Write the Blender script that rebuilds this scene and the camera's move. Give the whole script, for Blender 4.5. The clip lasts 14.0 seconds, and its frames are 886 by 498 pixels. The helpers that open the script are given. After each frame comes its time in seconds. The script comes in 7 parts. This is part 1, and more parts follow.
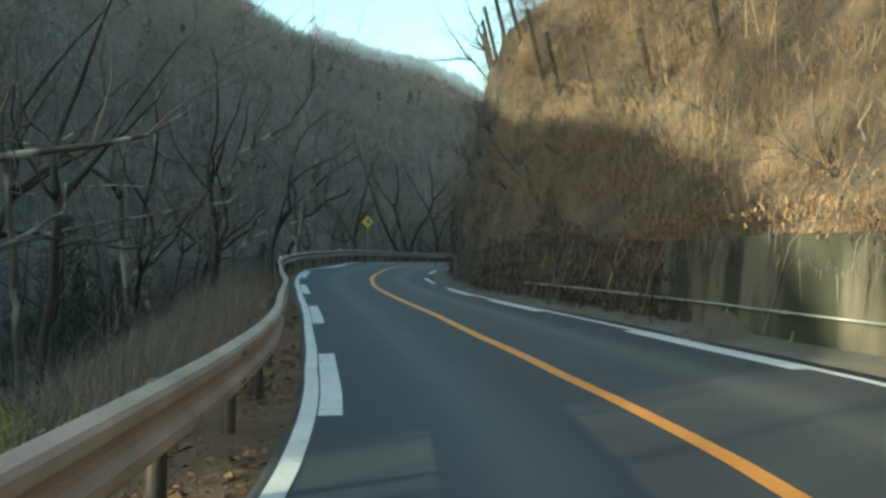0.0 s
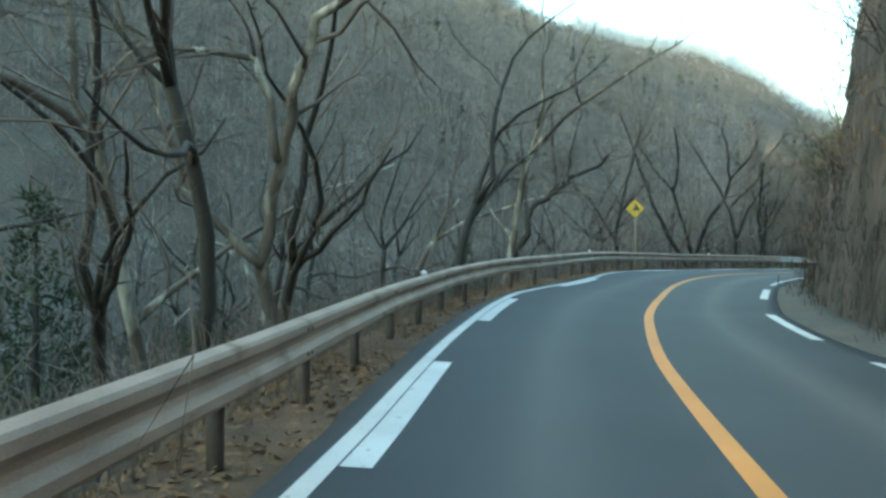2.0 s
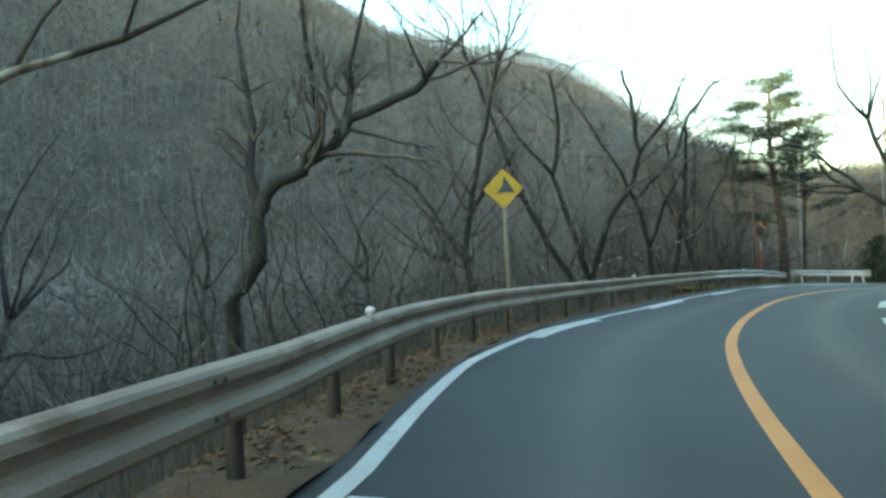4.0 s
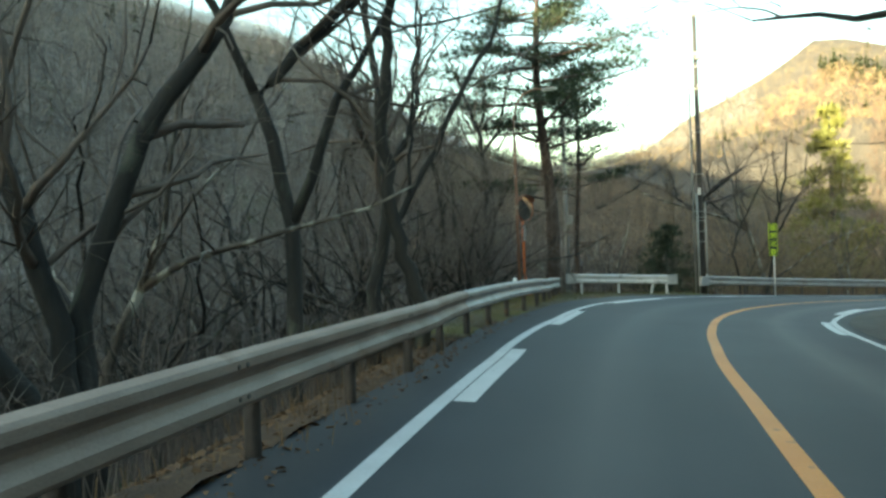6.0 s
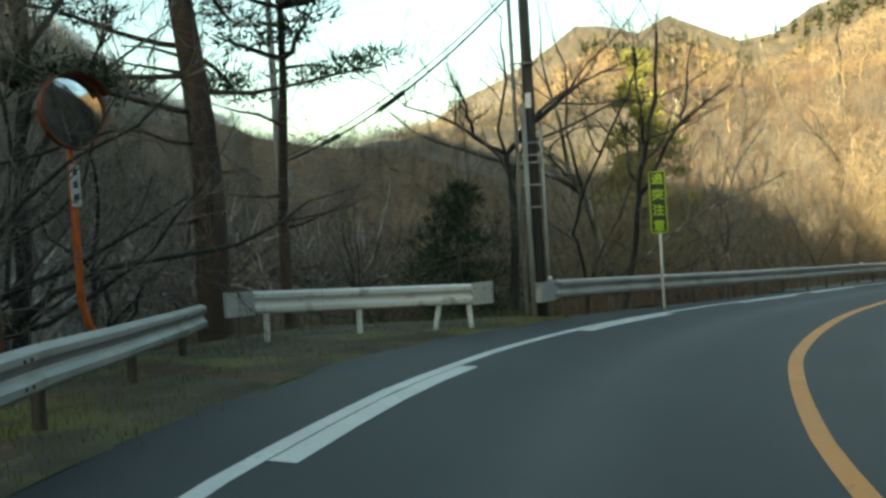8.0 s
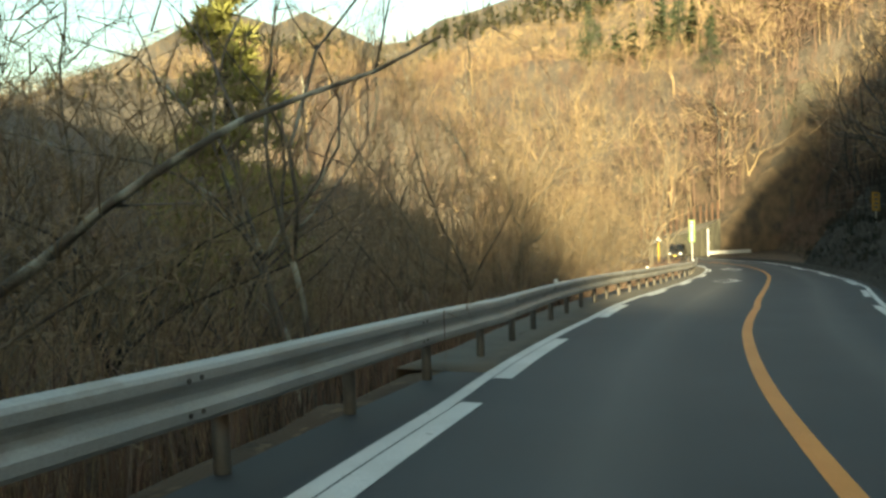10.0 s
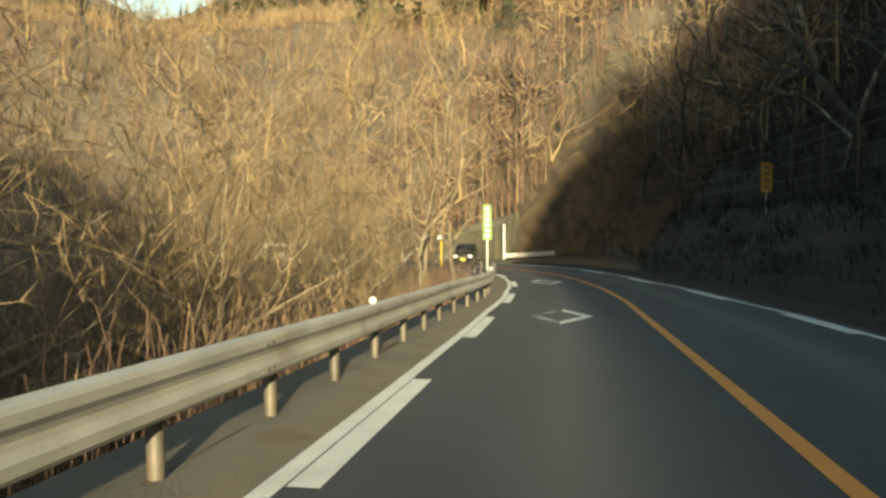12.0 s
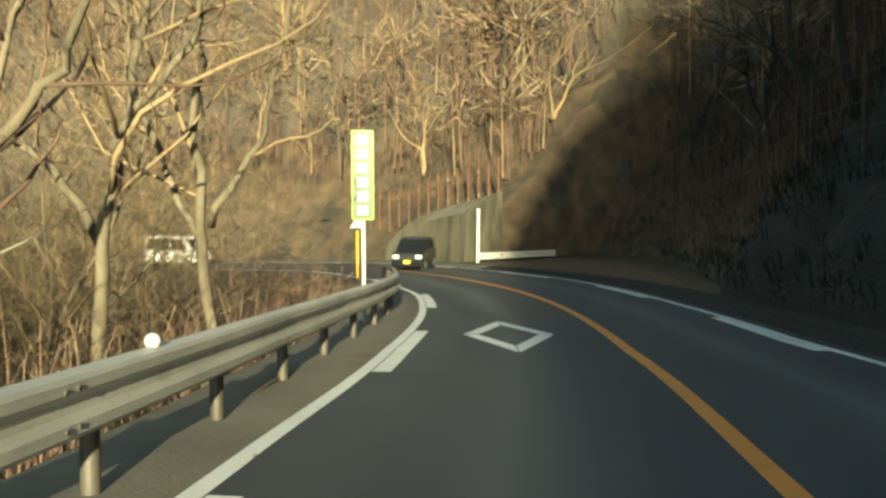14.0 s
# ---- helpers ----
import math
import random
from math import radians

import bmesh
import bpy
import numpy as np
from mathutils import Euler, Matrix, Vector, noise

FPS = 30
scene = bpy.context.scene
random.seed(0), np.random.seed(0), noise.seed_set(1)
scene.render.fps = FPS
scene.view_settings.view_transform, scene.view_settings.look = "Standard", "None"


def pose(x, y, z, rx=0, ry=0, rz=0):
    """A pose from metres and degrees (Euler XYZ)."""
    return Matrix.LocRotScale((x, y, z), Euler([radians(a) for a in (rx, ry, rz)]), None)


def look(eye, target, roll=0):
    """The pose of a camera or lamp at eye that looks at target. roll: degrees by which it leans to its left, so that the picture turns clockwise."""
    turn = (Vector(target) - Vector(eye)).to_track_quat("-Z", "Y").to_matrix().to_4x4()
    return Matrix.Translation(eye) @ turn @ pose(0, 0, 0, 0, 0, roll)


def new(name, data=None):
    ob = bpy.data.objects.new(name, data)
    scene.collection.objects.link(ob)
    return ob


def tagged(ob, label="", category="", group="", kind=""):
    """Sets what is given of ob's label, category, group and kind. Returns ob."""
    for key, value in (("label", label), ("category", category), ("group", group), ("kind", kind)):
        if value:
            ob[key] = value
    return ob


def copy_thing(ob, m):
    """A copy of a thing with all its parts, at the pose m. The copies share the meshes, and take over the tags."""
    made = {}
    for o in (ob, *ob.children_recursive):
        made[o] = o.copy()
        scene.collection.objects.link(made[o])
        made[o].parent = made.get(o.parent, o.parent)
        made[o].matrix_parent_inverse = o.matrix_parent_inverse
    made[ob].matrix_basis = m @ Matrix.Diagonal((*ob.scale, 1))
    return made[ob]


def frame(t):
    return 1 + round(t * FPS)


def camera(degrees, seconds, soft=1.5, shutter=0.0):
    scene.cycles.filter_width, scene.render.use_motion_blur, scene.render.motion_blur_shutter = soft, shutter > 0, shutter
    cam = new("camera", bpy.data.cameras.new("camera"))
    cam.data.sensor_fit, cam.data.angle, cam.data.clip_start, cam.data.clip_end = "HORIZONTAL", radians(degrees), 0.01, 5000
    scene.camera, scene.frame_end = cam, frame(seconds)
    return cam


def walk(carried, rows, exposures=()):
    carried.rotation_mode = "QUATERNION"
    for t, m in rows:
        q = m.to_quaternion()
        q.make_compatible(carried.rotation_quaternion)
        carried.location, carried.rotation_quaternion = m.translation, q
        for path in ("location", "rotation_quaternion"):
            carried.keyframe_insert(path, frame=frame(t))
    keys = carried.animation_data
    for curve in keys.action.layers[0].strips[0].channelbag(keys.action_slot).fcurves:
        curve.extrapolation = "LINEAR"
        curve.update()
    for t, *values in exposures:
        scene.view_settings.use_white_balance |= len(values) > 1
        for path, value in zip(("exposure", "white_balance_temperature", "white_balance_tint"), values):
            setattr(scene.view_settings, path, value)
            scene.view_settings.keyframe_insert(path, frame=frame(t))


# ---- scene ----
cam = camera(57.0, 14.0, soft=2.8)
# seconds, x, y, z, turn about x, y and z
ROWS = [
    (0, 0.00, 0.00, 1.45, 90.50, -0.63, -0.00),
    (0.5, 0.06, 4.91, 1.48, 90.25, -0.54, 7.85),
    (1, -0.26, 9.75, 1.55, 90.41, -0.89, 13.68),
    (1.5, -0.98, 14.49, 1.58, 90.15, -1.04, 16.99),
    (2, -1.88, 19.47, 1.64, 90.38, -0.30, 18.43),
    (2.5, -2.80, 24.66, 1.72, 90.94, 0.87, 17.39),
    (3, -3.61, 30.08, 1.82, 91.42, 1.96, 15.02),
    (3.5, -4.16, 35.73, 1.97, 91.66, 2.61, 11.80),
    (4, -4.35, 41.56, 2.14, 91.63, 2.86, 8.21),
    (4.5, -4.09, 47.51, 2.29, 91.49, 3.02, 4.66),
    (5, -3.29, 53.43, 2.37, 91.53, 3.25, -1.51),
    (5.5, -2.05, 59.07, 2.34, 90.94, 2.91, -6.95),
    (6, -0.47, 64.44, 2.29, 90.10, 2.17, -10.00),
    (6.5, 1.30, 69.45, 2.24, 89.98, 2.45, -12.84),
    (7, 3.10, 74.13, 2.17, 89.97, 3.24, -14.76),
    (7.5, 5.21, 78.64, 2.10, 89.27, 3.79, -18.72),
    (8, 7.73, 82.83, 1.98, 88.41, 3.71, -25.40),
    (8.5, 10.75, 86.63, 1.82, 87.68, 3.53, -32.72),
    (9, 14.00, 89.94, 1.57, 87.77, 3.46, -38.45),
    (9.5, 17.63, 92.96, 1.33, 87.51, 2.82, -44.78),
    (10, 21.71, 95.74, 1.07, 87.21, 2.04, -50.27),
    (10.5, 26.24, 98.27, 0.78, 86.99, 1.37, -54.88),
    (11, 31.17, 100.56, 0.46, 86.85, 0.91, -58.76),
    (11.5, 36.42, 102.65, 0.11, 86.83, 0.69, -62.13),
    (12, 41.90, 104.55, -0.24, 86.91, 0.69, -64.54),
    (12.5, 47.45, 106.21, -0.58, 86.60, 0.69, -66.48),
    (13, 52.79, 107.75, -0.93, 86.37, 0.59, -66.84),
    (13.5, 58.06, 109.25, -1.23, 86.86, 0.41, -65.83),
    (14, 63.29, 110.84, -1.50, 86.73, 0.27, -63.81),
]
# seconds, stops, kelvin, tint
EXPOSURES = [(0, 2.3, 6150, -14), (0.5, 2.68, 6000, -14), (1.5, 3.42, 6200, -14), (2.2, 3.47, 6250, -14), (4.5, 3.06, 6550, -12), (5.5, 2.83, 6700, -12), (7.0, 2.8, 6700, -12), (8.0, 2.18, 6950, -12),
             (9.0, 2.03, 7200, -12), (11.5, 1.8, 7400, -8), (12.5, 1.48, 7100, -12), (14.0, 1.56, 6750, -15)]
walk(cam, [(t, pose(x, y, z, a, b, c)) for t, x, y, z, a, b, c in ROWS], EXPOSURES)

# ---------------------------------------------------------------- light
SUN_WAY = Vector((0.86, 0.46, -0.235)).normalized()
world = bpy.data.worlds.new("world")
scene.world = world
world.use_nodes = True
wn = world.node_tree
sky = wn.nodes.new("ShaderNodeTexSky")
sky.sky_type = 'NISHITA'
sky.sun_disc = False
sky.sun_elevation = math.asin(-SUN_WAY.z)
sky.sun_rotation = math.atan2(-SUN_WAY.x, -SUN_WAY.y)
sky.air_density, sky.dust_density, sky.ozone_density = 1.3, 2.0, 1.1
wn.nodes["Background"].inputs["Strength"].default_value = 0.1
wn.links.new(sky.outputs[0], wn.nodes["Background"].inputs["Color"])
sun = new("sun", bpy.data.lights.new("sun", 'SUN'))
sun.data.energy, sun.data.angle, sun.data.color = 5.0, radians(0.6), (1.0, 0.80, 0.55)
sun.matrix_world = look((-80, -40, 60), Vector((-80, -40, 60)) + SUN_WAY)

# ---------------------------------------------------------------- the road's line
# s along the road, x, y
AXIS = [
    (-40, -0.65, -39.99), (-20, -0.32, -20.00), (0, 0.00, 0.00), (8, -0.10, 7.99),
    (16, -1.23, 15.91), (24, -2.66, 23.78), (32, -3.79, 31.70), (40, -4.34, 39.67),
    (48, -4.08, 47.66), (56, -2.87, 55.57), (64, -0.83, 63.30), (72, 1.81, 70.85),
    (80, 4.98, 78.19), (88, 9.29, 84.90), (96, 14.81, 90.67), (104, 21.22, 95.43),
    (112, 28.23, 99.24), (120, 35.59, 102.34), (128, 43.14, 104.94), (136, 50.80, 107.18),
    (144, 58.48, 109.37), (152, 66.12, 111.72), (160, 73.56, 114.62), (176, 87.00, 123.17),
    (192, 97.05, 135.42), (208, 98.85, 151.05), (224, 91.47, 164.99), (240, 79.75, 175.83),
]
# s, height, bank in degrees
PROFILE = [
    (-40, -0.24, -0.63), (0, 0.00, -0.63), (16, 0.15, -0.90), (32, 0.41, 2.19), (48, 0.84, 3.03),
    (64, 0.85, 2.27), (80, 0.66, 3.76), (96, 0.07, 3.35), (112, -0.80, 1.16), (128, -1.76, 0.69),
    (144, -2.70, 0.40), (160, -3.49, 0.27), (192, -4.85, 0.27), (224, -6.20, 0.27), (248, -7.20, 0.27),
]

def spline(rows):
    """A smooth function through rows of (s, value...)."""
    rows = np.array(rows, float)
    s, v = rows[:, 0], rows[:, 1:]
    slope = np.gradient(v, s, axis=0)

    def at(q):
        q = np.clip(np.asarray(q, float), s[0], s[-1])
        k = np.clip(np.searchsorted(s, q, side="right") - 1, 0, len(s) - 2)
        h = s[k + 1] - s[k]
        u = ((q - s[k]) / h)[..., None]
        h = h[..., None]
        return ((2 * u**3 - 3 * u**2 + 1) * v[k] + (u**3 - 2 * u**2 + u) * h * slope[k]
                + (3 * u**2 - 2 * u**3) * v[k + 1] + (u**3 - u**2) * h * slope[k + 1])
    return at


def table(rows):
    """A straight-line function through rows of (s, value)."""
    rows = np.array(rows, float)
    return lambda q: np.interp(q, rows[:, 0], rows[:, 1])


axis_xy, axis_zb = spline(AXIS), spline(PROFILE)
LINE_L = table([(-40, -1.0), (5, -1.0), (10, -1.28), (15, -1.36), (21, -1.39), (26, -1.52), (31, -1.77), (36, -2.03), (39, -2.1), (44, -1.5), (47, -1.5), (52, -2.0), (57, -2.05), (60, -1.78), (64, -1.52), (70, -1.4), (76, -1.33), (79, -1.42), (83, -1.66), (86, -2.05), (89.5, -2.53), (93, -2.69), (96, -2.64), (100, -2.4), (104, -2.07), (108, -1.78), (112, -1.53), (122, -1.5), (126, -1.66), (137, -1.9), (146, -2.1), (155, -2.08), (160, -1.88), (165, -1.5), (171, -1.15), (180, -1.1), (250, -1.6)])
LINE_O = table([(-40, 2.1), (5, 2.05), (9, 1.6), (13, 1.4), (22, 1.26), (30, 1.07), (36, 1.06), (41, 1.22), (48, 1.25), (55, 1.21), (63, 1.33), (70, 1.42), (74, 1.58), (79, 1.7), (83, 1.58), (87, 1.4), (92, 1.18), (97, 1.13), (102, 1.28), (108, 1.42), (113, 1.48), (120, 1.6), (127, 1.82), (138, 1.65), (144, 1.52), (155, 1.35), (160, 1.34), (168, 1.7), (180, 2.1), (250, 1.7)])
LINE_R = table([(-40, 5.0), (8, 4.8), (11, 4.42), (16, 4.1), (20, 3.95), (30, 3.92), (34, 3.6), (38, 3.45), (45, 3.75), (55, 4.0), (70, 4.5), (77, 4.6), (82, 4.38), (88, 3.9), (96, 3.7), (110, 4.0), (125, 4.8), (140, 5.2), (146, 5.0), (150, 4.6), (161, 4.05), (167, 4.4), (177, 5.3), (190, 5.5), (250, 5.0)])
RAIL = table([(-40, -1.3), (0, -1.35), (5, -1.48), (12.5, -1.8), (19, -1.84), (25, -2.07), (30, -2.38), (35, -2.62), (39, -2.6), (44, -2.1), (47, -2.05), (51, -2.43), (55, -2.6), (59, -2.52), (64, -2.33), (70, -2.15), (75, -2.0), (80, -2.3), (84, -2.72), (86, -3.0), (88, -3.55), (90, -4.3), (92, -5.15), (94, -6.2), (95.6, -7.2), (97.5, -6.8), (99, -4.6), (100, -3.58), (103, -3.16), (105.4, -2.78), (109.3, -2.3), (116, -1.85), (124, -2.2), (129, -2.36), (136, -2.5), (144, -2.72), (152, -2.52), (157, -2.6), (160, -2.52), (166, -2.0), (175, -1.8), (250, -2.2)])


def road_frame(s):
    """Arrays of the axis: point, way along and way to the right in plan, height, bank's slope."""
    s = np.clip(np.atleast_1d(np.asarray(s, float)), -39.5, 239.5)
    way = axis_xy(s + 0.3) - axis_xy(s - 0.3)
    way /= np.linalg.norm(way, axis=1)[:, None]
    zb = axis_zb(s)
    return axis_xy(s), way, np.stack([way[:, 1], -way[:, 0]], 1), zb[:, 0], np.tan(np.radians(zb[:, 1]))


def on_road(s, lat, h=0.0):
    """Points of the road's surface, lat metres to the right of the axis and h above it."""
    p, way, side, z, bank = road_frame(s)
    lat = np.broadcast_to(np.asarray(lat, float), (len(p),))
    xy = p + side * lat[:, None]
    return np.column_stack([xy, z - np.clip(lat, -4.5, 6.0) * bank + h])


def spot(s, lat, h=0.0):
    """One point beside the road, and the road's heading there in degrees."""
    way = road_frame(s)[1][0]
    return Vector(on_road(s, lat, h)[0]), math.degrees(math.atan2(way[1], way[0])) - 90

# ---------------------------------------------------------------- materials
def mat(name, dark, light, coarse=0.8, fine=25.0, rough=0.85, bump=0.4, metal=0.0, stain=None, stain_scale=0.35, stain_at=0.62,
        spread=0.25, vary=0.0, stretch=(1, 1, 1), dist=0.02, local=False, island=0.0):
    """A procedural surface: two colours mixed by coarse noise, fine grain, stains with a shape of their own, and relief."""
    m = bpy.data.materials.new(name)
    m.use_nodes = True
    nt = m.node_tree
    n, link = nt.nodes, nt.links.new
    bsdf = n["Principled BSDF"]
    bsdf.inputs["Roughness"].default_value = rough
    bsdf.inputs["Metallic"].default_value = metal
    if local:
        where = n.new("ShaderNodeTexCoord").outputs["Object"]
    else:
        where = n.new("ShaderNodeNewGeometry").outputs["Position"]
    mp = n.new("ShaderNodeMapping")
    mp.inputs["Scale"].default_value = stretch
    link(where, mp.inputs["Vector"])

    def noise_at(scale, detail=5.0):
        t = n.new("ShaderNodeTexNoise")
        t.inputs["Scale"].default_value, t.inputs["Detail"].default_value = scale, detail
        link(mp.outputs[0], t.inputs["Vector"])
        return t.outputs["Fac"]

    def ramp(fac, lo, hi):
        r = n.new("ShaderNodeMapRange")
        r.inputs["From Min"].default_value, r.inputs["From Max"].default_value = lo, hi
        link(fac, r.inputs["Value"])
        return r.outputs[0]

    def mix(fac, a, b, kind="MIX"):
        x = n.new("ShaderNodeMix")
        x.data_type, x.blend_type = 'RGBA', kind
        for value, slot in ((fac, 0), (a, 6), (b, 7)):
            if isinstance(value, (int, float)):
                x.inputs[slot].default_value = value
            elif isinstance(value, tuple):
                x.inputs[slot].default_value = (*value, 1)
            else:
                link(value, x.inputs[slot])
        return x.outputs[2]

    big, small = noise_at(coarse), noise_at(fine, 6.0)
    col = mix(ramp(big, 0.5 - spread, 0.5 + spread), dark, light)
    grain = ramp(small, 0.25, 0.75)
    col = mix(0.35, col, mix(grain, (0.45, 0.45, 0.45), (1.0, 1.0, 1.0)), "MULTIPLY")
    if stain:
        col = mix(ramp(noise_at(stain_scale, 7.0), stain_at, stain_at + 0.12), col, stain)
    if vary:
        info = n.new("ShaderNodeObjectInfo")
        shade = ramp(info.outputs["Random"], 0.0, 1.0)
        col = mix(vary, col, mix(shade, (0.3, 0.3, 0.3), (1.0, 1.0, 1.0)), "MULTIPLY")
    if island:
        piece = n.new("ShaderNodeNewGeometry").outputs["Random Per Island"]
        col = mix(island, col, mix(piece, (0.2, 0.2, 0.2), (1.0, 1.0, 1.0)), "MULTIPLY")
    link(col, bsdf.inputs["Base Color"])
    if bump:
        b = n.new("ShaderNodeBump")
        b.inputs["Strength"].default_value, b.inputs["Distance"].default_value = bump, dist
        link(small, b.inputs["Height"])
        link(b.outputs[0], bsdf.inputs["Normal"])
    return m


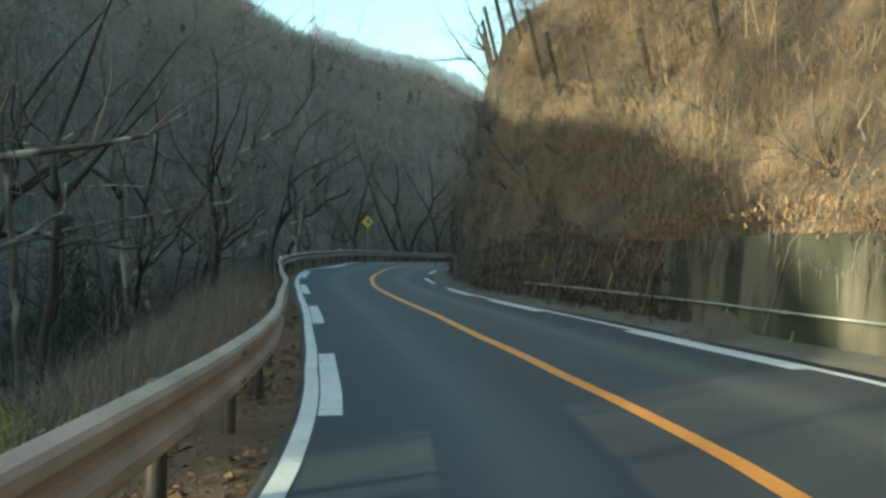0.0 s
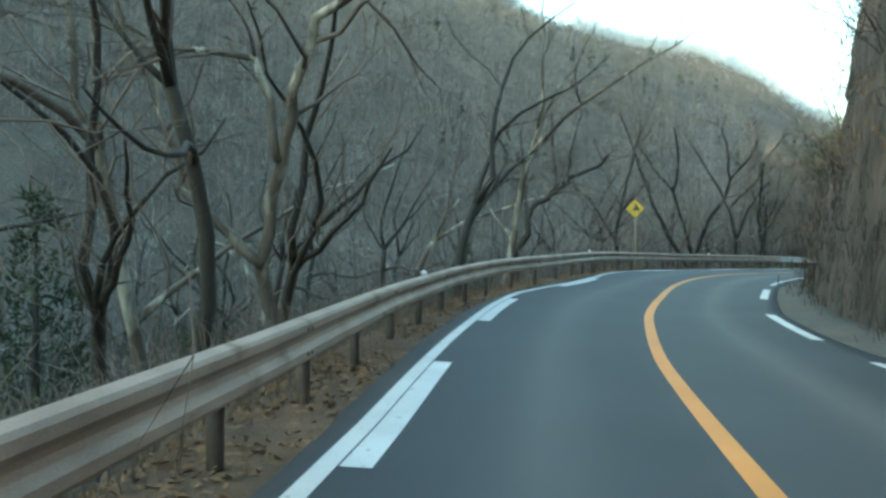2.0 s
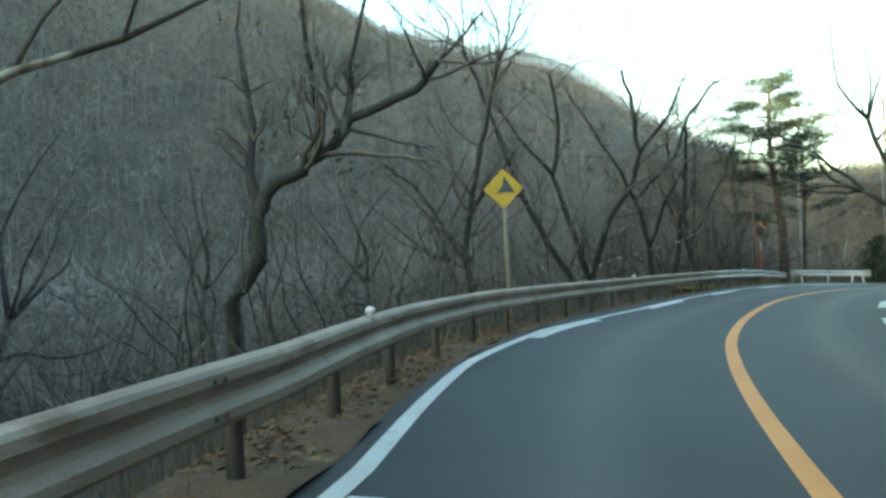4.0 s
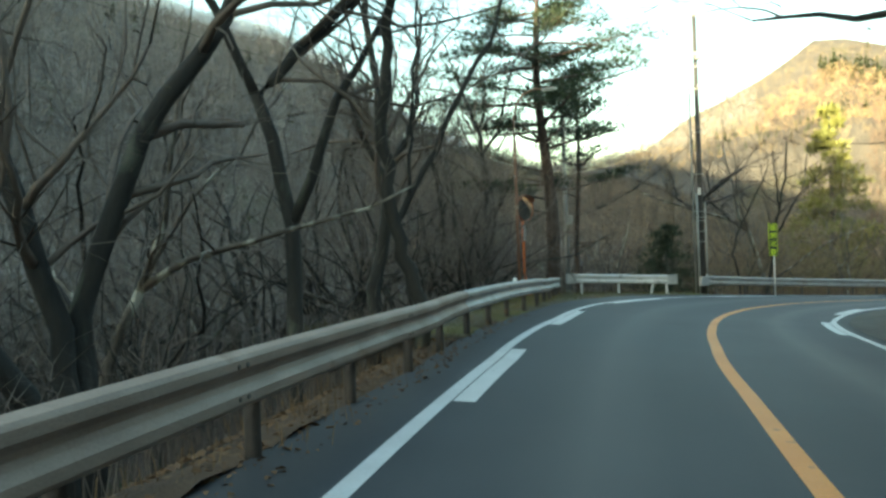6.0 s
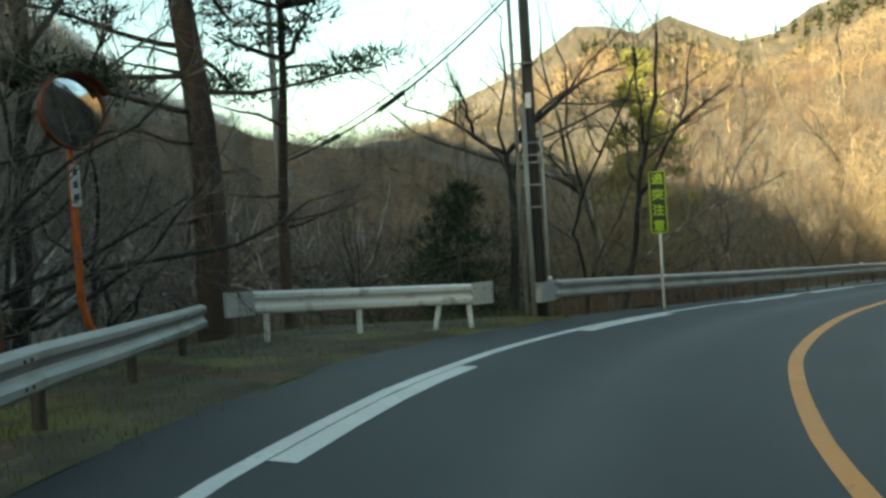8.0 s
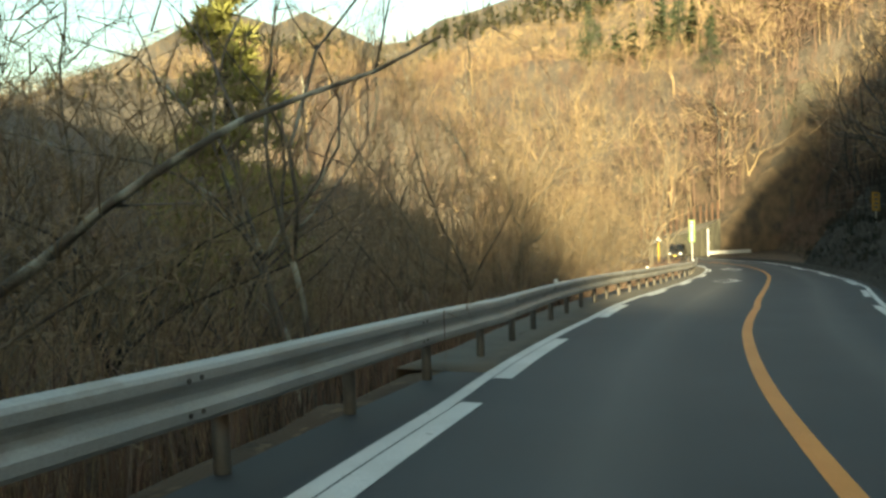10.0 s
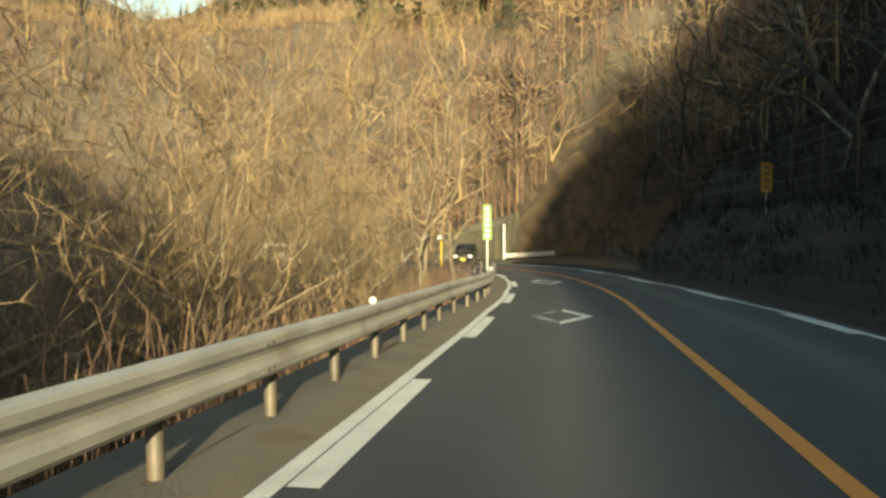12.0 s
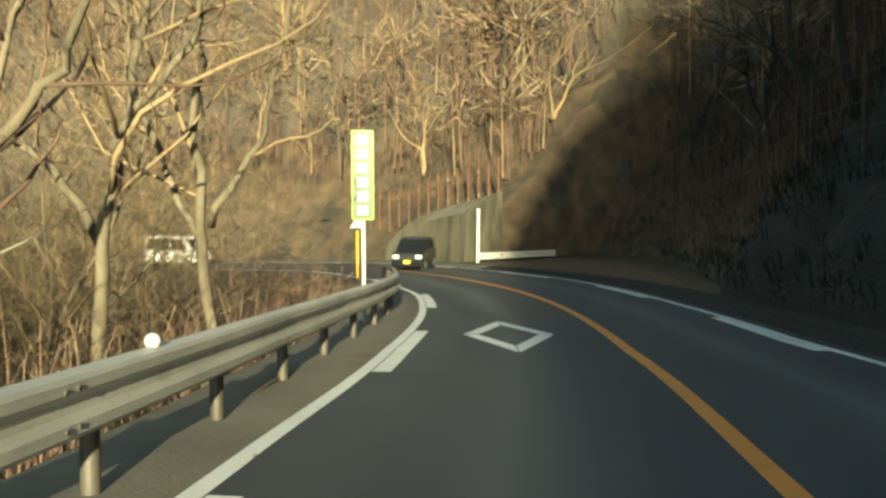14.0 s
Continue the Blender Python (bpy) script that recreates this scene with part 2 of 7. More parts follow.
M = {
    "asphalt": mat("asphalt", (0.024, 0.027, 0.033), (0.037, 0.041, 0.048), 0.5, 60, 0.72, 0.35, stain=(0.028, 0.03, 0.034), stain_scale=0.3, stain_at=0.58, dist=0.01),
    "gutter": mat("gutter_concrete", (0.055, 0.054, 0.048), (0.1, 0.096, 0.086), 0.9, 30, 0.9, 0.4, stain=(0.07, 0.06, 0.045), stain_scale=0.8, stain_at=0.52),
    "white": mat("white_road_paint", (0.52, 0.53, 0.52), (0.68, 0.69, 0.68), 1.5, 45, 0.6, 0.25, stain=(0.16, 0.16, 0.16), stain_scale=6.0, stain_at=0.64),
    "white_worn": mat("worn_white_paint", (0.2, 0.205, 0.205), (0.42, 0.42, 0.42), 2.5, 45, 0.65, 0.25, stain=(0.05, 0.052, 0.055), stain_scale=3.5, stain_at=0.38),
    "orange": mat("orange_road_paint", (0.56, 0.215, 0.028), (0.67, 0.28, 0.05), 1.2, 45, 0.6, 0.25, stain=(0.12, 0.08, 0.05), stain_scale=5.0, stain_at=0.66),
    "litter": mat("leaf_litter", (0.055, 0.036, 0.022), (0.135, 0.085, 0.048), 1.6, 30, 0.95, 0.9, stain=(0.2, 0.13, 0.07), stain_scale=5.0, stain_at=0.6, dist=0.05),
    "forest": mat("forest_floor", (0.052, 0.045, 0.039), (0.12, 0.1, 0.08), 0.16, 1.6, 0.95, 1.0, stain=(0.07, 0.066, 0.038), stain_scale=0.05, stain_at=0.6, dist=0.5),
    "slope": mat("overgrown_slope", (0.042, 0.032, 0.023), (0.135, 0.096, 0.06), 0.9, 9, 0.95, 1.0, stain=(0.035, 0.03, 0.024), stain_scale=0.5, stain_at=0.52, dist=0.15),
    "rail_old": mat("weathered_rail", (0.205, 0.145, 0.108), (0.41, 0.322, 0.255), 1.3, 35, 0.6, 0.2, 0.0, stain=(0.13, 0.075, 0.04), stain_scale=1.6, stain_at=0.6, stretch=(1, 1, 2.5)),
    "rail_new": mat("galvanised_rail", (0.29, 0.285, 0.27), (0.46, 0.452, 0.43), 1.3, 35, 0.5, 0.15, 0.15, stain=(0.24, 0.21, 0.17), stain_scale=1.2, stain_at=0.6, stretch=(1, 1, 2.5)),
    "rail_white": mat("white_painted_rail", (0.55, 0.55, 0.53), (0.72, 0.72, 0.70), 1.5, 35, 0.5, 0.2, 0.0, stain=(0.22, 0.19, 0.15), stain_scale=2.6, stain_at=0.58),
    "post": mat("brown_steel_post", (0.035, 0.03, 0.027), (0.085, 0.07, 0.058), 3.0, 40, 0.7, 0.3, 0.3, stain=(0.12, 0.06, 0.03), stain_scale=4.0, stain_at=0.62, vary=0.4),
    "post_grey": mat("grey_steel_post", (0.075, 0.068, 0.058), (0.15, 0.135, 0.115), 3.0, 40, 0.6, 0.2, 0.3, stain=(0.16, 0.1, 0.06), stain_scale=3.0, stain_at=0.6, vary=0.3),
    "bark": mat("grey_brown_bark", (0.023, 0.023, 0.021), (0.06, 0.058, 0.051), 2.0, 26, 0.95, 0.8, stain=(0.13, 0.14, 0.11), stain_scale=2.2, stain_at=0.62, vary=0.5, stretch=(1, 1, 0.3)),
    "bark_grey": mat("patchy_grey_bark", (0.06, 0.052, 0.044), (0.15, 0.135, 0.11), 2.0, 26, 0.95, 0.8, stain=(0.34, 0.34, 0.29), stain_scale=2.4, stain_at=0.52, stretch=(1, 1, 0.3)),
    "wall_old": mat("damp_old_concrete", (0.05, 0.047, 0.036), (0.115, 0.107, 0.08), 0.7, 22, 0.9, 0.4, stain=(0.02, 0.022, 0.014), stain_scale=0.9, stain_at=0.42, stretch=(1.6, 1.6, 0.2)),
    "apron": mat("beige_concrete_shoulder", (0.088, 0.08, 0.067), (0.15, 0.136, 0.112), 0.9, 30, 0.9, 0.4, stain=(0.09, 0.075, 0.055), stain_scale=0.9, stain_at=0.56),
    # paler than bark and twig where trees stand in sun; sunlight in the colour
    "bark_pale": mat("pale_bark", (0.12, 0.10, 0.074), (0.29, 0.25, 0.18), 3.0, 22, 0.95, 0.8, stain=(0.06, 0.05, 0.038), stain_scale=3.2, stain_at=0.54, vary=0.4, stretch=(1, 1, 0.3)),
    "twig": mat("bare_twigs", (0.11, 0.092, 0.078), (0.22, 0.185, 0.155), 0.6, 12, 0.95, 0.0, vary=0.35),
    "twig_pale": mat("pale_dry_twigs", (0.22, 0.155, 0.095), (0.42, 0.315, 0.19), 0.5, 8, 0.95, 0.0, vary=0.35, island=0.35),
    "dry": mat("dry_brush", (0.11, 0.07, 0.036), (0.30, 0.20, 0.10), 0.45, 6, 0.95, 0.0, island=0.6),
    # near-white twigs: the bright sky seen through the crest is in their colour
    "twig_skylit": mat("sky_pale_twigs", (0.6, 0.62, 0.64), (0.82, 0.84, 0.86), 0.3, 8, 0.9, 0.0),
    "pine_far": mat("far_needles", (0.035, 0.05, 0.018), (0.075, 0.09, 0.032), 0.3, 2, 0.9, 0.0),
    # shaded slopes take the grey twigs, sunlit ones gold: light put into colour
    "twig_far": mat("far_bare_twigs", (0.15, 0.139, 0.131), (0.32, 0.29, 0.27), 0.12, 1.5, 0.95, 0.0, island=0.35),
    "twig_gold": mat("far_sunlit_twigs", (0.13, 0.085, 0.048), (0.54, 0.4, 0.225), 0.13, 1.2, 0.95, 0.0, island=0.45),
    # darker version of the bare twigs, with shade in the colour
    "twig_shade": mat("shade_dark_twigs", (0.026, 0.021, 0.017), (0.065, 0.052, 0.04), 0.5, 8, 0.95, 0.0, island=0.4),
    # twigs of the shaded bank and thicket floor, blackened to carry the shade
    "twig_black": mat("deep_shade_twigs", (0.014, 0.012, 0.01), (0.04, 0.033, 0.026), 0.5, 8, 0.95, 0.0, island=0.4),
    # darker twigs for the shaded slope by the turnout, shade in the colour
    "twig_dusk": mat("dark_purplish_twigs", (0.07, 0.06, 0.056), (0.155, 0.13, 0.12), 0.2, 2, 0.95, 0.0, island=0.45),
    "wall_far": mat("grey_concrete_wall", (0.11, 0.10, 0.08), (0.2, 0.18, 0.14), 0.6, 22, 0.9, 0.4, stain=(0.075, 0.068, 0.052), stain_scale=0.7, stain_at=0.55),
    # stained concrete like the cap's, with the face's shade put into the colour
    "wall_face": mat("shaded_stained_concrete", (0.06, 0.056, 0.04), (0.115, 0.105, 0.078), 0.6, 22, 0.9, 0.4, stain=(0.035, 0.034, 0.025), stain_scale=0.8, stain_at=0.5, stretch=(1.5, 1.5, 0.3)),
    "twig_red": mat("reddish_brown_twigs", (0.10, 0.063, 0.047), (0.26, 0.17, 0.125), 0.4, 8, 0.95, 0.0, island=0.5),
    "rock": mat("streaked_rock", (0.032, 0.03, 0.027), (0.118, 0.1, 0.082), 1.3, 7, 0.95, 1.0, stain=(0.03, 0.027, 0.023), stain_scale=1.2, stain_at=0.53, stretch=(1.5, 1.5, 0.35), dist=0.2),
    # near-black bank and ivy: the deep shade is put into the colours
    "dark_bank": mat("shade_dark_bank", (0.008, 0.008, 0.007), (0.022, 0.021, 0.015), 0.9, 9, 0.95, 1.0, stain=(0.035, 0.026, 0.018), stain_scale=0.6, stain_at=0.62, dist=0.12),
    "ivy": mat("shade_dark_ivy", (0.007, 0.011, 0.006), (0.019, 0.025, 0.012), 0.8, 9, 0.9, 0.0, island=0.5),
    "pine": mat("pine_needles", (0.018, 0.032, 0.014), (0.045, 0.07, 0.028), 1.5, 9, 0.8, 0.0, vary=0.3),
    # lit counterpart of pine: sunlight on the needles is in the colour
    "pine_lit": mat("sunlit_needles", (0.13, 0.14, 0.032), (0.28, 0.27, 0.075), 1.0, 9, 0.8, 0.0),
    "pine_bark": mat("reddish_pine_bark", (0.045, 0.032, 0.026), (0.115, 0.075, 0.055), 2.0, 18, 0.95, 0.9, stain=(0.03, 0.026, 0.024), stain_scale=3.0, stain_at=0.55, stretch=(1, 1, 0.3)),
    "sign_yellow": mat("faded_yellow_sign", (0.56, 0.36, 0.02), (0.68, 0.46, 0.04), 4.0, 60, 0.45, 0.05, stain=(0.3, 0.22, 0.05), stain_scale=5.0, stain_at=0.66),
    # dimmer copy of sign_yellow: the bank's shade is in the colour
    "board_yellow": mat("shaded_yellow_board", (0.22, 0.13, 0.015), (0.32, 0.2, 0.025), 3.0, 60, 0.6, 0.05, stain=(0.1, 0.07, 0.02), stain_scale=5.0, stain_at=0.6),
    "sign_lime": mat("fluorescent_yellow_green", (0.42, 0.62, 0.02), (0.52, 0.72, 0.04), 3.0, 60, 0.4, 0.0),
    "sign_green": mat("yellow_green_sheet", (0.016, 0.065, 0.004), (0.026, 0.085, 0.006), 3.0, 60, 0.4, 0.0),
    "sign_edge": mat("yellow_green_border", (0.2, 0.42, 0.006), (0.25, 0.5, 0.01), 3.0, 60, 0.4, 0.0),
    "sign_dark": mat("dark_green_sign", (0.012, 0.03, 0.018), (0.022, 0.045, 0.026), 3.0, 60, 0.35, 0.0),
    "sign_grey": mat("dark_grey_symbol", (0.045, 0.055, 0.058), (0.075, 0.085, 0.088), 5.0, 60, 0.5, 0.05),
    "sign_white": mat("white_sheet_metal", (0.66, 0.67, 0.66), (0.78, 0.78, 0.77), 3.0, 50, 0.45, 0.05, stain=(0.4, 0.38, 0.34), stain_scale=3.0, stain_at=0.66),
    "rust": mat("rusty_steel_pole", (0.10, 0.05, 0.032), (0.2, 0.105, 0.065), 2.0, 40, 0.8, 0.3, stain=(0.26, 0.24, 0.2), stain_scale=2.5, stain_at=0.6),
    "rust_grey": mat("peeling_grey_pole", (0.2, 0.18, 0.14), (0.34, 0.3, 0.22), 2.0, 40, 0.75, 0.3, stain=(0.22, 0.12, 0.03), stain_scale=2.2, stain_at=0.54),
    "mirror_orange": mat("orange_enamel", (0.62, 0.12, 0.02), (0.74, 0.17, 0.03), 3.0, 60, 0.4, 0.05, stain=(0.35, 0.1, 0.04), stain_scale=4.0, stain_at=0.66),
    # orange of rim and hood darkened to red-brown, their shade put into colour
    "mirror_rim": mat("shaded_orange_rim", (0.16, 0.045, 0.018), (0.26, 0.075, 0.025), 3.0, 60, 0.5, 0.05),
    "leaf": mat("fallen_leaves", (0.11, 0.062, 0.032), (0.27, 0.165, 0.085), 3.0, 30, 0.9, 0.0, island=0.5),
    "conduit": mat("grey_steel_conduit", (0.2, 0.215, 0.21), (0.31, 0.325, 0.315), 2.0, 40, 0.55, 0.1, 0.2),
    "pole_dark": mat("dark_utility_pole", (0.035, 0.034, 0.035), (0.075, 0.07, 0.068), 1.5, 30, 0.85, 0.3),
    "pole_grey": mat("grey_concrete_pole", (0.17, 0.17, 0.16), (0.27, 0.265, 0.25), 1.5, 30, 0.85, 0.3),
    "cable": mat("black_cable", (0.012, 0.012, 0.013), (0.03, 0.03, 0.03), 2.0, 30, 0.6, 0.0),
    "grass": mat("winter_grass", (0.07, 0.075, 0.022), (0.17, 0.15, 0.06), 1.2, 12, 0.95, 0.0),
    "moss": mat("mossy_turnout", (0.05, 0.042, 0.03), (0.12, 0.098, 0.062), 1.4, 25, 0.95, 0.8, stain=(0.12, 0.115, 0.03), stain_scale=0.7, stain_at=0.5),
    "car_black": mat("black_car_paint", (0.012, 0.013, 0.015), (0.018, 0.019, 0.022), 1.0, 30, 0.2, 0.0),
    "car_white": mat("white_car_paint", (0.68, 0.69, 0.7), (0.76, 0.77, 0.78), 1.0, 30, 0.25, 0.0),
    "car_glass": mat("tinted_car_glass", (0.015, 0.018, 0.02), (0.03, 0.034, 0.036), 1.0, 30, 0.08, 0.0),
    "tyre": mat("black_rubber", (0.015, 0.015, 0.015), (0.03, 0.03, 0.03), 4.0, 50, 0.9, 0.2),
    "lamp_glass": mat("clear_headlamp", (0.7, 0.72, 0.72), (0.8, 0.82, 0.82), 4.0, 50, 0.1, 0.0),
    "plate_yellow": mat("yellow_plate", (0.6, 0.48, 0.05), (0.68, 0.55, 0.08), 4.0, 50, 0.4, 0.0),
}
chrome = bpy.data.materials.new("convex_mirror")
chrome.use_nodes = True
chrome.node_tree.nodes["Principled BSDF"].inputs["Metallic"].default_value = 1.0
chrome.node_tree.nodes["Principled BSDF"].inputs["Roughness"].default_value = 0.06
chrome.node_tree.nodes["Principled BSDF"].inputs["Base Color"].default_value = (0.72, 0.74, 0.74, 1)
M["chrome"] = chrome

# polished, lighter strips along the middle of each lane, from the road's own "wear" values
nt = M["asphalt"].node_tree
bsdf = nt.nodes["Principled BSDF"]
was = bsdf.inputs["Base Color"].links[0].from_socket
wear = nt.nodes.new("ShaderNodeAttribute")
wear.attribute_name = "wear"
blend = nt.nodes.new("ShaderNodeMix")
blend.data_type = 'RGBA'
blend.inputs[7].default_value = (0.1, 0.1, 0.098, 1)
nt.links.new(wear.outputs["Fac"], blend.inputs[0])
nt.links.new(was, blend.inputs[6])
older = nt.nodes.new("ShaderNodeAttribute")
older.attribute_name = "older"
grey = nt.nodes.new("ShaderNodeMix")
grey.data_type, grey.blend_type = 'RGBA', 'MULTIPLY'
grey.inputs[7].default_value = (1.4, 1.34, 1.22, 1)
nt.links.new(older.outputs["Fac"], grey.inputs[0])
nt.links.new(blend.outputs[2], grey.inputs[6])
nt.links.new(grey.outputs[2], bsdf.inputs["Base Color"])

# ---------------------------------------------------------------- mesh helpers
def mesh_of(name, verts, faces, material, smooth=False):
    me = bpy.data.meshes.new(name)
    me.from_pydata([tuple(map(float, v)) for v in verts], [], faces)
    me.materials.append(material)
    if smooth:
        me.polygons.foreach_set("use_smooth", [True] * len(me.polygons))
    me.update()
    return me


def thing(name, label, category, at=(0, 0, 0), turn=0.0, group="", kind=""):
    """An empty at a thing's base, that carries its parts."""
    ob = new(name)
    ob.matrix_basis = pose(*at, 0, 0, turn)
    ob.empty_display_size = 0.2
    return tagged(ob, label, category, group, kind)


def part(name, bm, material, parent, label="", smooth=False):
    """Links a bmesh, or a finished mesh, as one part under a thing or a part."""
    if isinstance(bm, bmesh.types.BMesh):
        me = bpy.data.meshes.new(name)
        bm.to_mesh(me)
        bm.free()
        me.materials.append(material)
        if smooth:
            me.polygons.foreach_set("use_smooth", [True] * len(me.polygons))
    else:
        me = bm
    ob = new(name, me)
    ob.parent = parent
    return tagged(ob, label)


def box(size, at=(0, 0, 0), bevel=0.0, turn=(0, 0, 0), bm=None):
    bm = bm or bmesh.new()
    made = bmesh.ops.create_cube(bm, size=1.0, matrix=pose(*at, *turn) @ Matrix.Diagonal((*size, 1)))["verts"]
    if bevel:
        edges = list({e for v in made for e in v.link_edges})
        bmesh.ops.bevel(bm, geom=edges, offset=bevel, segments=2, affect='EDGES', profile=0.5)
    return bm


def rod(radius, a, b, sides=12, top=None, bm=None):
    """A capped round bar from a to b."""
    bm = bm or bmesh.new()
    a, b = Vector(a), Vector(b)
    turn = (b - a).to_track_quat('Z', 'Y').to_matrix().to_4x4()
    bmesh.ops.create_cone(bm, cap_ends=True, segments=sides, radius1=radius, radius2=radius if top is None else top,
                          depth=(b - a).length, matrix=Matrix.Translation((a + b) / 2) @ turn)
    return bm


def tube(verts, faces, points, radii, sides=5):
    """Adds a bent, tapered tube to lists of verts and faces."""
    points = [Vector(p) for p in points]
    base = len(verts)
    ref = Vector((0.31, 0.17, 0.93))
    for k, p in enumerate(points):
        way = (points[min(k + 1, len(points) - 1)] - points[max(k - 1, 0)]).normalized()
        side = way.cross(ref)
        side = side.normalized() if side.length > 1e-3 else Vector((1, 0, 0))
        up = side.cross(way)
        for j in range(sides):
            a = 2 * math.pi * j / sides
            v = p + (side * math.cos(a) + up * math.sin(a)) * radii[k]
            verts.append((v.x, v.y, v.z))
    for k in range(len(points) - 1):
        for j in range(sides):
            a, b = base + k * sides + j, base + k * sides + (j + 1) % sides
            faces.append((a, b, b + sides, a + sides))
    faces.append(tuple(base + j for j in reversed(range(sides))))
    faces.append(tuple(base + (len(points) - 1) * sides + j for j in range(sides)))


def bent_rod(radius, points, material, name, parent, sides=8, label=""):
    v, f = [], []
    tube(v, f, points, [radius] * len(points), sides)
    return part(name, mesh_of(name, v, f, material, True), material, parent, label)


def ribbon(name, ss, lats, hs, material, thick=0.0, smooth=True, rough=0.0):
    """A strip along the road. lats and hs: a list of columns, each a number, array over ss, or function of s."""
    ss = np.asarray(ss, float)
    cols = []
    for lat, h in zip(lats, hs):
        lat = lat(ss) if callable(lat) else np.broadcast_to(lat, ss.shape)
        h = h(ss) if callable(h) else np.broadcast_to(h, ss.shape)
        pts = on_road(ss, lat, 0.0)
        pts[:, 2] += h
        cols.append(pts)
    n, k = len(ss), len(cols)
    grid = np.stack(cols, 1)
    if rough:
        grid[..., 2] += rough * np.array([[noise.noise(Vector(p) * 0.9) for p in row] for row in grid])
    verts = list(grid.reshape(-1, 3))
    faces = [(i * k + j, i * k + j + 1, (i + 1) * k + j + 1, (i + 1) * k + j) for i in range(n - 1) for j in range(k - 1)]
    if thick:
        low = grid.copy()
        low[..., 2] -= thick
        base = len(verts)
        verts += list(low.reshape(-1, 3))
        faces += [(base + i * k + j, base + (i + 1) * k + j, base + (i + 1) * k + j + 1, base + i * k + j + 1) for i in range(n - 1) for j in range(k - 1)]
        for j in (0, k - 1):
            for i in range(n - 1):
                a, b = i * k + j, (i + 1) * k + j
                faces.append((a, b, base + b, base + a) if j == 0 else (b, a, base + a, base + b))
        for i in (0, n - 1):
            for j in range(k - 1):
                a, b = i * k + j, i * k + j + 1
                faces.append((b, a, base + a, base + b) if i == 0 else (a, b, base + b, base + a))
    return mesh_of(name, verts, faces, material, smooth)


# ---------------------------------------------------------------- the land
SLOPES = [  # out from the foot of the cut, height: near the first bend, on the spur, beyond it
    [(0, 0), (0.2, 1.75), (0.7, 1.95), (2.2, 4.0), (5, 8.6), (8, 12.3), (14, 16.5)],
    [(0, 0), (0.35, 2.5), (0.8, 5.0), (1.3, 8.0), (2.0, 11.0), (5.0, 13.6), (14, 18.0)],
    [(0, 0), (0.9, 1.3), (1.9, 2.7), (2.7, 3.3), (5, 6.4), (9, 12.0), (14, 18.5)],
    [(0, 0), (0.2, 2.25), (0.6, 2.4), (2.6, 2.95), (5, 5.0), (9, 9.0), (14, 14.5)],
    [(0, 0), (0.8, 0.7), (1.8, 1.5), (3, 2.6), (5, 4.6), (9, 9.0), (14, 14.5)],
]
foot = lambda s: LINE_R(s) + 1.15 + np.interp(s, [168, 178, 186.6, 189.0, 189.1, 200, 206], [0, 4.5, 9.0, 9.6, 1.3, 1.3, 0])


def cut_height(s, d):
    """Height of the cut on the right of the road, d metres out from its foot."""
    rows = [np.interp(d, [r[0] for r in part_], [r[1] for r in part_]) for part_ in SLOPES]
    a = np.interp(s, [22, 34], [0, 1])
    b = np.interp(s, [78, 100], [0, 1])
    c = np.interp(s, [188.9, 189.1], [0, 1])
    e = np.interp(s, [192.5, 195.5], [0, 1])
    h = rows[0] * (1 - a) + rows[1] * (a - b) + rows[2] * (b - c) + rows[3] * (c - e) + rows[4] * e
    return h


TOPS = table([(-180, 70), (-120, 110), (-85, 170), (-65, 125), (-57, 114), (-52, 106), (-46, 89), (-44.5, 88), (-41, 107), (-38, 100), (-35, 108), (-31, 92), (-27, 74),
              (-23, 55), (-19, 45), (-15, 45), (-10, 51), (-7, 61), (-3, 81), (0, 101), (4, 117), (9, 122), (13, 134), (16, 144), (22, 170), (30, 200), (40, 220),
              (62, 200), (80, 120), (95, 60), (140, 50), (160, 60), (180, 70)])
SHADE_RIDGE = table([(-120, 4), (-30, 6), (-10, 10), (2, 12.2), (5, 15), (6.6, 18), (8, 19.6), (10, 21.2), (12.7, 22.4), (16.5, 24.3), (20, 25.3), (25, 26.2), (28.5, 27.4), (37, 32), (44, 48), (50, 61), (54, 60), (58, 57), (62, 51), (65, 43), (68, 38.5), (70, 36.3), (71, 34.8),
                     (74.0, 34.8), (75.4, 37.6), (84, 42), (98, 57), (110, 63), (140, 68), (156, 73), (200, 88), (249, 105), (294, 113), (345, 110), (396, 140), (426, 164), (437, 174), (466, 188), (486, 206), (520, 228)])
axis_s = np.arange(-39, 239.5, 1.0)
axis_p = road_frame(axis_s)


